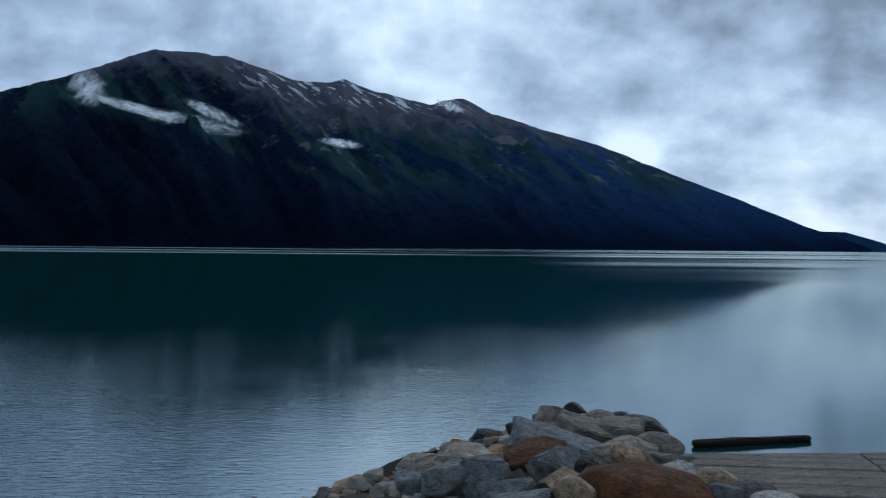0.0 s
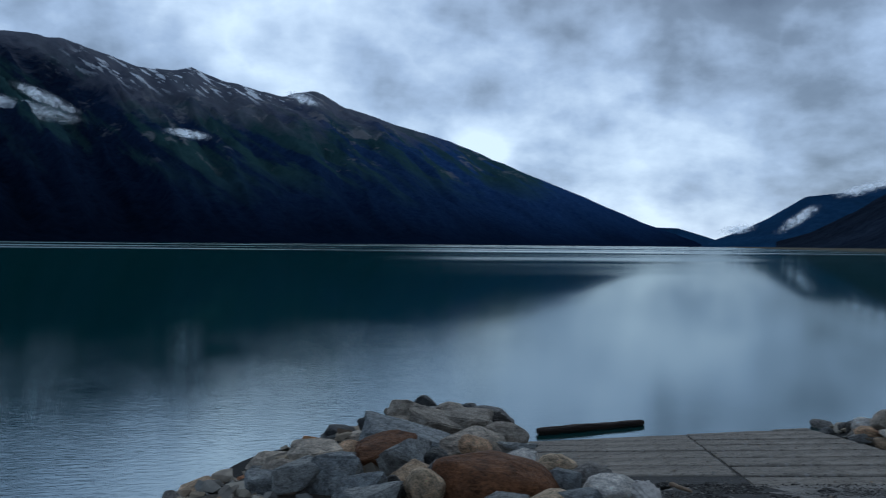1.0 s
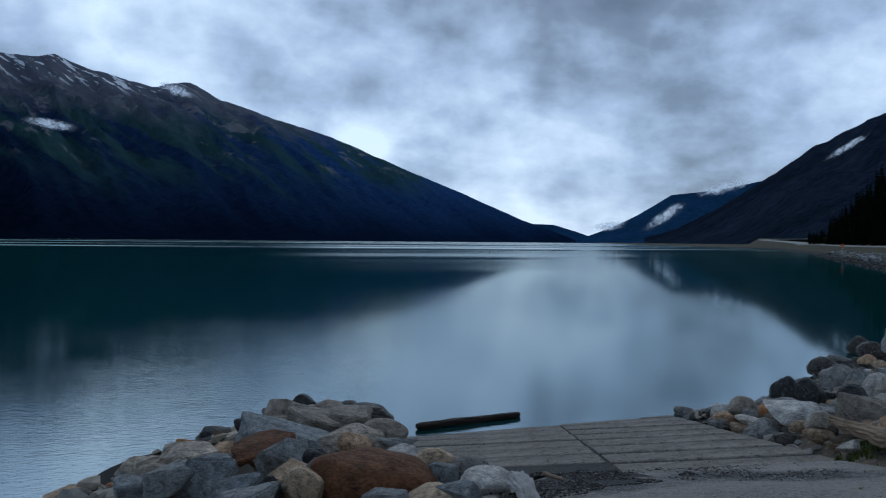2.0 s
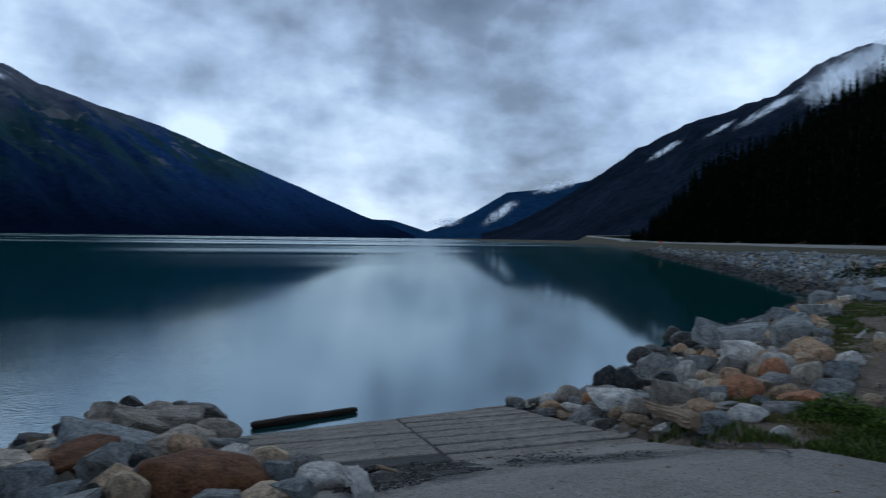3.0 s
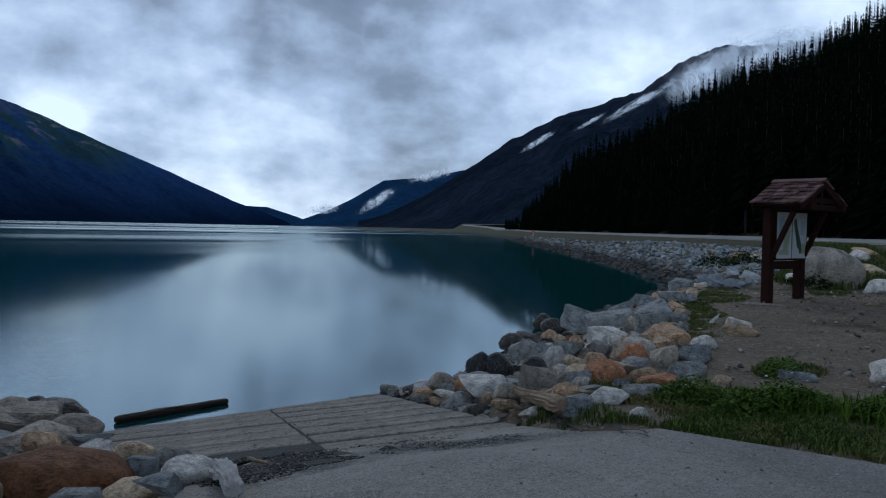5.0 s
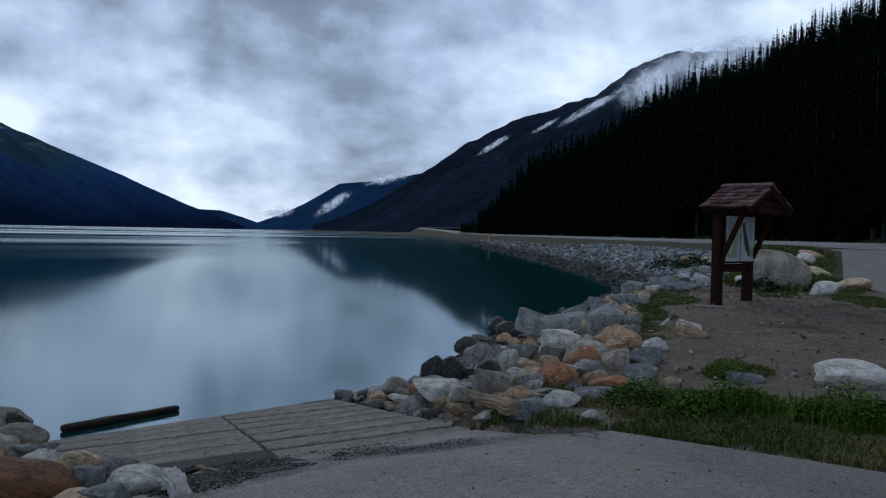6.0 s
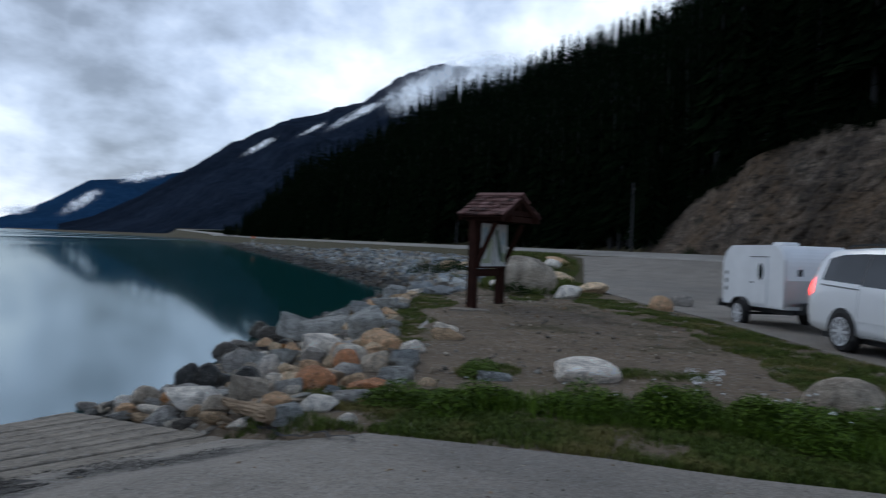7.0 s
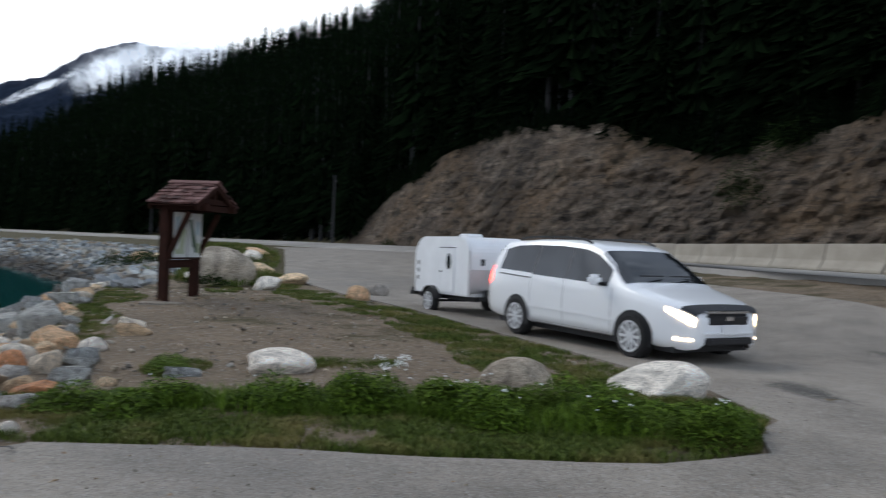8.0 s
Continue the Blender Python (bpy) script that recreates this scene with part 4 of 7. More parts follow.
def stone_mesh(kind, seed):
    """A stone of unit size: quarried blocks and slabs are bevelled hulls with flat broken faces, rounded ones a worn lump."""
    rng = random.Random(seed)
    if kind == "round":
        bm = bmesh.new()
        bmesh.ops.create_icosphere(bm, subdivisions=4, radius=0.5)
        planes = [(Vector((rng.gauss(0, 1), rng.gauss(0, 1), rng.gauss(0, 0.8))).normalized(), rng.uniform(0.33, 0.45)) for _ in range(8)]
        for v in bm.verts:
            for n, d in planes:
                over = v.co.dot(n) - d
                if over > 0:
                    v.co -= n * over * 0.86
            q = v.co * 1.6 + Vector((seed, 0, seed * 0.7))
            v.co *= 1 + noise.fractal(q, 1.0, 2.0, 5) * 0.13
    else:
        pts = []
        if kind == "slab" or seed % 3 == 0:
            for sx, sy, sz in ((i, j, k) for i in (-1, 1) for j in (-1, 1) for k in (-1, 1)):
                c = Vector((sx, sy, sz)) * 0.5
                if rng.random() < 0.4:
                    axis = rng.randrange(3)
                    for i in range(3):
                        if i != axis:
                            d = c.copy()
                            d[i] *= rng.uniform(-0.1, 0.5)
                            pts.append(d)
                else:
                    pts.append(Vector([v * rng.uniform(0.5, 1.0) for v in c]))
        else:
            for _ in range(13):
                d = Vector((rng.gauss(0, 1), rng.gauss(0, 1), rng.gauss(0, 1)))
                pts.append(d / sum(abs(v) ** 3.5 for v in d) ** (1 / 3.5) * rng.uniform(0.42, 0.5))
        bm = hull(pts)
        bmesh.ops.remove_doubles(bm, verts=bm.verts[:], dist=0.09)
        bmesh.ops.bevel(bm, geom=bm.edges[:], offset=rng.uniform(0.02, 0.045), segments=2, affect="EDGES", clamp_overlap=True)
        bmesh.ops.triangulate(bm, faces=bm.faces[:])
        for _ in range(3):
            long = [e for e in bm.edges if e.calc_length() > 0.10]
            if long:
                bmesh.ops.subdivide_edges(bm, edges=long, cuts=1)
                bmesh.ops.triangulate(bm, faces=bm.faces[:])
        for v in bm.verts:
            q = v.co * 2.6 + Vector((seed, 0, seed * 0.7))
            # breaks follow the bedding of the rock
            ledge = noise.noise((q.x * 0.6, q.y * 0.6, q.z * 3.0)) * 0.03
            v.co *= 1 + noise.fractal(q, 0.9, 2.0, 5) * 0.055 + ledge
    xs = [v.co for v in bm.verts]
    for i in range(3):
        lo, hi = min(c[i] for c in xs), max(c[i] for c in xs)
        for v in bm.verts:
            v.co[i] = (v.co[i] - (lo + hi) / 2) / (hi - lo)
    me = bpy.data.meshes.new("stone")
    bmesh.ops.recalc_face_normals(bm, faces=bm.faces)
    bm.to_mesh(me)
    bm.free()
    me.shade_smooth()
    if kind != "round":
        me.set_sharp_from_angle(angle=radians(24))
    return me


STONES = {}
PLACED = []
stone_count = 0


def stone(tint, kind, x, y, z, wide, deep, high, turn):
    global stone_count
    if x < 3 and kind == "round" and tint in ("grey", "slate", "rust") and wide > 0.3:
        kind = "block"
    stone_count += 1
    key = (tint, kind, stone_count % 5)
    if key not in STONES:
        STONES[key] = stone_mesh(kind, 10 * len(STONES) + 3)
        STONES[key].materials.append(TINTS[tint])
    ob = new("boulder" if wide > 0.45 else "stone", STONES[key])
    tip = random.Random(stone_count)
    PLACED.append((x, y, 0.5 * max(wide, deep)))
    ob.matrix_world = pose(x, y, z, tip.uniform(-16, 16), tip.uniform(-18, 18), turn) @ Matrix.Diagonal((wide, deep, high, 1))
    return tagged(ob, WORDS[tint], "boulder" if wide > 0.45 else "stone", "riprap stones by the ramp")


stone("grey", "round", 8.04, 11.98, 0.02, 0.37, 0.30, 0.21, -40)
stone("umber", "round", 7.40, 9.67, 0.58, 0.40, 0.34, 0.31, -25)
stone("tan", "block", 7.35, 9.94, 0.41, 0.41, 0.29, 0.14, -49)
stone("grey", "block", 7.28, 9.97, 0.32, 0.38, 0.25, 0.15, -37)
stone("grey", "round", 6.93, 9.04, 0.45, 0.38, 0.27, 0.15, -32)
stone("grey", "round", 7.02, 9.05, 0.55, 0.38, 0.25, 0.12, -36)
stone("grey", "block", 6.69, 8.38, 0.59, 0.51, 0.38, 0.32, -45)
stone("wet", "round", 9.28, 11.15, 0.42, 0.42, 0.34, 0.61, -41)
stone("wet", "round", 9.53, 10.86, 0.47, 0.51, 0.35, 0.51, -39)
stone("grey", "round", 7.88, 9.37, 0.62, 0.42, 0.30, 0.26, -48)
stone("pale", "block", 7.06, 8.19, 0.82, 0.81, 0.70, 0.33, -26)
stone("umber", "round", 6.36, 7.08, 0.97, 0.35, 0.30, 0.24, -31)
stone("grey", "block", 6.44, 7.71, 0.67, 0.30, 0.20, 0.15, -35)
stone("grey", "round", 6.23, 7.00, 0.87, 0.31, 0.23, 0.15, -49)
stone("pale", "block", 5.92, 6.26, 0.95, 0.27, 0.20, 0.11, -50)
stone("wet", "round", 13.14, 14.53, 0.19, 0.64, 0.46, 0.50, -43)
stone("wet", "round", 14.02, 14.94, 0.20, 0.75, 0.63, 0.31, -40)
stone("grey", "block", 11.59, 12.49, 0.34, 0.60, 0.43, 0.53, -44)
stone("wet", "round", 9.11, 9.51, 0.68, 0.45, 0.32, 0.36, -52)
stone("pale", "round", 10.54, 10.53, 0.58, 0.42, 0.28, 0.50, -45)
stone("umber", "block", 6.76, 7.01, 1.07, 0.46, 0.38, 0.37, -36)
stone("umber", "round", 5.90, 5.89, 1.20, 0.25, 0.20, 0.14, -48)
stone("slate", "block", 11.72, 12.05, 0.41, 0.47, 0.37, 0.40, -49)
stone("slate", "block", 11.64, 11.29, 0.54, 0.59, 0.46, 0.48, -51)
stone("slate", "slab", 15.06, 13.94, 0.62, 1.35, 0.85, 0.60, -48)
stone("slate", "slab", 14.09, 12.43, 0.82, 1.05, 0.66, 0.55, -42)
stone("pale", "block", 12.27, 10.87, 0.77, 0.86, 0.69, 0.46, -43)
stone("grey", "round", 11.48, 10.04, 0.85, 0.33, 0.25, 0.40, -45)
stone("tan", "block", 9.08, 7.68, 1.28, 0.31, 0.21, 0.22, -58)
stone("grey", "block", 10.78, 9.73, 0.80, 0.44, 0.30, 0.37, -59)
stone("rust", "round", 8.17, 6.80, 1.30, 0.34, 0.26, 0.34, -59)
stone("tan", "round", 8.06, 6.99, 1.28, 0.17, 0.14, 0.21, -47)
stone("tan", "round", 9.12, 8.28, 0.97, 0.33, 0.24, 0.21, -34)
stone("tan", "round", 10.05, 9.68, 0.69, 0.24, 0.20, 0.21, -46)
stone("pale", "round", 8.11, 7.65, 0.99, 0.36, 0.29, 0.19, -41)
stone("rust", "round", 6.73, 6.00, 1.30, 0.47, 0.41, 0.38, -44)
stone("grey", "block", 7.63, 6.40, 1.28, 0.49, 0.38, 0.20, -59)
stone("grey", "block", 8.17, 6.35, 1.30, 0.35, 0.29, 0.39, -43)
stone("tan", "round", 9.55, 7.49, 1.28, 0.30, 0.25, 0.20, -50)
stone("grey", "block", 9.56, 7.74, 1.28, 0.25, 0.19, 0.19, -38)
stone("grey", "round", 7.17, 5.84, 1.28, 0.30, 0.23, 0.20, -52)
stone("rust", "slab", 7.02, 5.55, 1.27, 0.43, 0.30, 0.18, -61)
stone("slate", "block", 6.57, 5.64, 1.27, 0.19, 0.13, 0.16, -37)
stone("grey", "round", 6.38, 5.21, 1.28, 0.42, 0.29, 0.23, -53)
stone("grey", "block", 6.50, 4.95, 1.27, 0.29, 0.20, 0.15, -45)
stone("pale", "round", 5.99, 5.29, 1.27, 0.40, 0.31, 0.19, -55)
stone("slate", "block", 5.67, 5.38, 1.22, 0.30, 0.24, 0.20, -32)
stone("tan", "block", 5.88, 5.73, 1.26, 0.32, 0.21, 0.21, -59)
stone("grey", "block", 6.45, 6.11, 1.26, 0.29, 0.25, 0.24, -45)
stone("tan", "round", 13.23, 10.97, 1.05, 0.42, 0.29, 0.27, -57)
stone("grey", "round", 12.86, 10.83, 0.95, 0.24, 0.21, 0.20, -54)
stone("slate", "block", 12.33, 9.86, 1.29, 0.74, 0.49, 0.46, -40)
stone("slate", "block", 14.84, 11.83, 1.25, 0.69, 0.49, 0.30, -44)
stone("slate", "block", 17.61, 15.06, 0.72, 0.81, 0.55, 0.55, -43)
stone("slate", "block", 15.02, 11.42, 1.41, 0.85, 0.71, 0.47, -45)
stone("slate", "block", 18.75, 14.05, 1.35, 0.66, 0.48, 0.51, -46)
stone("slate", "block", 20.10, 16.46, 0.81, 0.64, 0.44, 0.35, -56)
stone("tan", "block", 16.44, 12.97, 1.26, 0.41, 0.35, 0.35, -62)
stone("wet", "round", 15.44, 15.44, 0.31, 0.79, 0.68, 0.52, -36)
stone("tan", "round", 13.57, 13.44, 0.38, 0.33, 0.25, 0.24, -54)
stone("tan", "block", 12.97, 12.30, 0.51, 0.38, 0.32, 0.29, -32)
stone("tan", "round", 14.32, 14.53, 0.30, 0.40, 0.30, 0.28, -50)
stone("slate", "block", 7.62, 5.64, 1.29, 0.48, 0.40, 0.31, -42)
stone("slate", "block", 8.51, 6.20, 1.28, 0.45, 0.30, 0.24, -62)
stone("pale", "round", 10.01, 7.12, 1.29, 0.38, 0.32, 0.25, -60)
stone("slate", "block", 9.05, 6.56, 1.28, 0.42, 0.30, 0.25, -56)
stone("grey", "slab", 11.53, 7.51, 1.31, 0.54, 0.42, 0.25, -69)
stone("grey", "slab", 12.16, 7.97, 1.32, 0.44, 0.37, 0.24, -55)
stone("tan", "round", 7.70, 5.24, 1.27, 0.23, 0.16, 0.16, -41)
stone("pale", "round", 5.70, 4.68, 1.27, 0.18, 0.13, 0.12, -37)
stone("pale", "round", 7.07, 5.24, 1.26, 0.12, 0.10, 0.10, -67)
stone("slate", "slab", 8.54, 4.89, 1.27, 0.40, 0.26, 0.18, -52)
stone("grey", "block", 7.18, 7.46, 0.97, 0.20, 0.15, 0.19, -54)
stone("grey", "round", 6.38, 6.00, 1.27, 0.19, 0.15, 0.13, -36)
stone("tan", "block", 6.35, 5.05, 1.27, 0.14, 0.11, 0.12, -64)
stone("grey", "round", 7.16, 9.23, 0.59, 0.21, 0.15, 0.16, -50)
stone("grey", "block", 6.53, 7.62, 0.82, 0.22, 0.17, 0.12, -53)
stone("wet", "round", 16.96, 17.45, 0.15, 0.62, 0.43, 0.61, -46)
stone("slate", "block", 14.82, 10.91, 1.39, 0.40, 0.31, 0.23, -51)
stone("granite", "round", 26.0, 13.85, 1.58, 2.10, 1.7, 1.80, -65)
stone("tan", "round", 40.66, 20.95, 1.47, 1.32, 1.05, 0.69, -73)
stone("slate", "block", 36.97, 18.72, 1.35, 0.96, 0.68, 0.73, -54)
stone("pale", "round", 44.17, 21.91, 1.78, 1.07, 0.73, 0.74, -71)
stone("tan", "round", 46.58, 22.69, 2.00, 1.65, 1.16, 0.43, -64)
stone("tan", "round", 36.53, 17.79, 1.34, 1.56, 1.01, 0.68, -78)
stone("pale", "round", 24.72, 11.64, 1.34, 0.95, 0.72, 0.64, -74)
stone("tan", "round", 28.22, 12.50, 1.33, 1.41, 1.13, 0.57, -57)
stone("pale", "round", 26.74, 15.53, 1.32, 0.49, 0.39, 0.52, -54)
stone("grey", "round", 39.99, 26.37, 1.54, 1.04, 0.77, 0.72, -70)
stone("pale", "round", 37.47, 24.18, 1.36, 0.90, 0.68, 0.49, -61)
stone("tan", "round", 40.58, 25.67, 1.53, 0.76, 0.60, 0.60, -68)
stone("pale", "round", 9.58, 4.18, 1.31, 0.82, 0.58, 0.41, -56)
stone("umber", "round", 9.55, 1.32, 1.36, 0.82, 0.44, 0.50, -84)
stone("pale", "round", 10.12, -0.21, 1.26, 1.22, 0.97, 0.66, -97)
stone("pale", "round", 8.61, 2.90, 1.28, 0.25, 0.17, 0.23, -65)
stone("tan", "round", 21.13, 7.33, 1.41, 0.63, 0.49, 0.57, -67)
stone("grey", "round", 24.00, 7.77, 1.35, 0.69, 0.45, 0.61, -74)
stone("umber", "block", 1.53, 11.54, 0.46, 0.61, 0.43, 0.39, -1)
stone("wet", "round", 1.87, 12.30, 0.42, 0.36, 0.24, 0.31, -14)
stone("umber", "round", 2.10, 11.55, 0.47, 0.47, 0.41, 0.28, -10)
stone("wet", "round", 2.40, 11.77, 0.46, 0.28, 0.23, 0.17, -7)
stone("wet", "round", 2.51, 10.89, 0.50, 0.69, 0.52, 0.34, -2)
stone("granite", "round", 2.35, 9.37, 0.61, 0.52, 0.36, 0.33, -4)
stone("umber", "slab", 1.76, 10.38, 0.56, 0.86, 0.57, 0.25, 1)
stone("umber", "slab", 2.12, 10.50, 0.54, 0.69, 0.55, 0.32, -13)
stone("slate", "slab", 1.21, 9.44, 0.62, 1.02, 0.82, 0.32, -8)
stone("grey", "round", 1.90, 9.04, 0.64, 0.74, 0.50, 0.37, -11)
stone("tan", "round", 1.83, 8.64, 0.68, 0.37, 0.32, 0.24, -20)
stone("slate", "block", 1.04, 8.04, 0.70, 0.56, 0.39, 0.50, 4)
stone("umber", "block", 1.28, 10.47, 0.56, 0.35, 0.23, 0.15, 0)
stone("brown", "slab", 0.92, 8.66, 0.69, 0.65, 0.48, 0.22, 0)
stone("wet", "round", 0.61, 11.33, 0.28, 0.47, 0.36, 0.19, -3)
stone("wet", "round", 0.91, 10.33, 0.57, 0.37, 0.28, 0.25, -11)
stone("grey", "round", 0.67, 10.69, 0.27, 0.62, 0.50, 0.29, 5)
stone("grey", "round", 0.19, 8.45, 0.69, 0.52, 0.37, 0.32, 11)
stone("grey", "round", -0.23, 10.36, 0.08, 0.70, 0.54, 0.42, 3)
stone("slate", "block", -0.00, 7.54, 0.77, 0.44, 0.30, 0.24, 7)
stone("slate", "block", 0.33, 7.55, 0.74, 0.55, 0.38, 0.47, -1)
stone("umber", "block", -0.01, 8.85, 0.27, 0.42, 0.28, 0.27, 3)
stone("rust", "round", -0.60, 9.53, 0.09, 0.49, 0.37, 0.31, 8)
stone("wet", "round", -0.36, 9.48, 0.09, 0.38, 0.32, 0.31, 16)
stone("grey", "block", -0.94, 9.51, 0.08, 0.64, 0.51, 0.30, 7)
stone("slate", "block", 0.50, 6.91, 0.81, 0.51, 0.41, 0.24, -2)
stone("slate", "block", 0.59, 6.53, 0.84, 0.48, 0.37, 0.24, 5)
stone("tan", "round", 1.03, 6.89, 0.79, 0.35, 0.27, 0.41, -2)
stone("slate", "block", 1.25, 7.39, 0.76, 0.23, 0.15, 0.27, -11)
stone("brown", "round", 1.63, 6.92, 0.76, 1.09, 0.73, 0.62, -24)
stone("pale", "block", 2.11, 7.90, 0.73, 0.35, 0.25, 0.16, -23)
stone("slate", "block", 2.23, 8.48, 0.68, 0.44, 0.34, 0.22, -12)
stone("tan", "round", 2.32, 7.50, 0.74, 0.41, 0.31, 0.32, -5)
stone("slate", "block", 2.19, 6.86, 0.79, 0.31, 0.23, 0.26, -10)
stone("grey", "round", 2.54, 7.21, 0.76, 0.45, 0.36, 0.24, -26)
stone("pale", "round", 2.33, 6.15, 0.93, 0.45, 0.38, 0.25, -31)
stone("tan", "round", 1.93, 6.22, 0.84, 0.49, 0.43, 0.22, -30)
stone("slate", "block", 2.00, 5.80, 0.98, 0.38, 0.27, 0.21, -11)
stone("slate", "block", 1.54, 6.16, 0.85, 0.35, 0.23, 0.19, -6)
stone("wet", "round", 0.60, 10.04, 0.27, 0.33, 0.26, 0.26, 3)
stone("wet", "round", 1.30, 8.02, 0.73, 0.30, 0.23, 0.24, 4)
stone("wet", "round", 0.78, 6.90, 0.81, 0.23, 0.17, 0.21, -4)


def rubble(name, count, where, size, label, materials, seed, ground=ground_height, tilt=0.5):
    """Loose small stones in one mesh, scattered by a function that gives a spot or None."""
    rng = random.Random(seed)
    forms = []
    for k in range(7):
        pick = random.Random(seed * 31 + k)
        bm = hull([Vector((pick.gauss(0, 1), pick.gauss(0, 1), pick.gauss(0, 1))).normalized() * pick.uniform(0.42, 0.56) for _ in range(13)])
        bmesh.ops.triangulate(bm, faces=bm.faces[:])
        bm.verts.index_update()
        bm.verts.ensure_lookup_table()
        forms.append((np.array([v.co[:] for v in bm.verts]), np.array([[v.index for v in f.verts] for f in bm.faces])))
        bm.free()
    vs, fs, base = [], [], 0
    px, py = where(np.random.RandomState(seed), count)
    for x, y, z in zip(px, py, ground(px, py)):
        form, tri = rng.choice(forms)
        s = size(rng)
        m = np.array((Euler((rng.uniform(-tilt, tilt), rng.uniform(-tilt, tilt), rng.uniform(0, 6.3))).to_matrix() @ Matrix.Diagonal((s * rng.uniform(0.9, 1.7), s, s * rng.uniform(0.45, 0.85)))))
        vs.append(form @ m.T + (x, y, z + s * 0.1))
        fs.append(tri + base)
        base += len(form)
    ob = link(name, np.concatenate(vs), np.concatenate(fs), materials)
    return tagged(ob, label, "stones", kind="stuff")


def rubble_material(name="mixed_loose_riprap", tint=(0.92, 0.84, 0.72), wet=0.0):
    k = Nodes(name, 0.85)
    c = k.ramp(k.island(), (0.0, (0.10, 0.10, 0.10)), (0.2, (0.27, 0.26, 0.25)), (0.4, (0.44, 0.38, 0.30)), (0.55, (0.26, 0.28, 0.30)), (0.75, (0.55, 0.53, 0.49)), (0.9, (0.36, 0.25, 0.16)), (1.0, (0.13, 0.12, 0.11)))
    c = k.mix(0.8, c, k.ramp(k.noise(5.0, 6, 0.65), (0.3, 0.5), (0.7, 1.25)), "MULTIPLY")
    c = k.mix(1.0, c, tint, "MULTIPLY")
    if wet:
        # the lake leaves the lowest stones stained brown and damp
        line = k.ramp(k.math("DIVIDE", k.math("ADD", k.xyz(2), k.math("MULTIPLY", k.noise(0.5, 4), 0.6)), 2.0), (0.36, 1.0), (0.58, 0.0))
        c = k.mix(k.math("MULTIPLY", line, wet), c, (0.045, 0.037, 0.030))
    return k.done(c, normal=k.bump(k.noise(9.0, 6), 0.8, 0.03), Specular_IOR_Level=0.15)


M_RUBBLE = rubble_material()
M_BANK = rubble_material("blue_grey_bank_riprap", (0.95, 1.02, 1.06), 0.8)


def keep(n, x, y, ok):
    x, y = x[ok], y[ok]
    return x[:n], y[:n]


def on_shore(rng, n):
    x, y = rng.uniform(4.5, 22, n * 12), rng.uniform(4.5, 22, n * 12)
    inland, _ = to_line(x, y, SHORE)
    reach = np.interp(np.degrees(np.arctan2(x, y)), [30, 40, 47, 52, 56], [3.0, 7.0, 7.0, 4.6, 3.2])
    v = x * RAMP_V.x + y * RAMP_V.y
    return keep(n, x, y, (inland > 0.2) & (inland < reach) & (v > RAMP_RIGHT + 0.15) & (paved_depth(x, y) < -0.5))


def on_jetty(rng, n):
    x, y = rng.uniform(-3.5, 3.6, n * 12), rng.uniform(5.6, 14, n * 12)
    u, v = x * RAMP_U.x + y * RAMP_U.y, x * RAMP_V.x + y * RAMP_V.y
    inland, _ = to_line(x, y, SHORE)
    left = np.interp(u, [6.0, 7.0, 10.0, 13.0], [0.2, 0.0, -0.7, -1.15])
    return keep(n, x, y, (v < left) & (inland > 0.45) & (paved_depth(x, y) < -0.25))


def on_bank(rng, n):
    """The far bank under the highway, stones from the waterline to the verge."""
    line = np.array([(19.5, 18.0), (26, 21.2), (33, 25.2), (39, 29.3), (46.3, 37.7), (55.9, 49.4), (70.7, 67.6), (84.6, 85.3), (127, 139), (170, 190)])
    i = rng.choice([0, 1, 1, 2, 2, 2, 3, 3, 3, 4, 4, 4, 5, 5, 5, 6, 6, 7, 7, 8], n)
    a, b = line[i], line[i + 1]
    d = (b - a) / np.linalg.norm(b - a, axis=1)[:, None]
    o = rng.uniform(-0.5, 1, n) * np.where(i > 1, 7.0, 4.5)
    p = a + (b - a) * rng.rand(n)[:, None]
    return p[:, 0] + d[:, 1] * o, p[:, 1] - d[:, 0] * o


def on_soil(rng, n):
    x, y = rng.uniform(7, 24, n * 6), rng.uniform(0, 15, n * 6)
    return keep(n, x, y, (paved_depth(x, y) < -0.3) & (to_line(x, y, SHORE)[0] > 3.5))


def fill_stones(where, seed, tries, least, most):
    """Single stones bedded wherever the large ones leave room."""
    rng = random.Random(seed)
    px, py = where(np.random.RandomState(seed), tries)
    for x, y, z in zip(px, py, ground_height(px, py)):
        size = least + (most - least) * rng.random() ** 1.6
        if any((x - a) ** 2 + (y - b) ** 2 < (0.82 * r + 0.40 * size) ** 2 for a, b, r in PLACED):
            continue
        tint = rng.choices(("grey", "pale", "tan", "slate", "umber", "rust"), (30, 18, 20, 20, 12, 4))[0]
        if z < 0.22:
            tint = "wet"
        kind = rng.choice(("block", "block", "round", "slab"))
        high = size * rng.uniform(0.45, 0.75)
        stone(tint, kind, float(x), float(y), float(z) + 0.22 * high, size, size * rng.uniform(0.62, 0.9), high, rng.uniform(-90, 90))


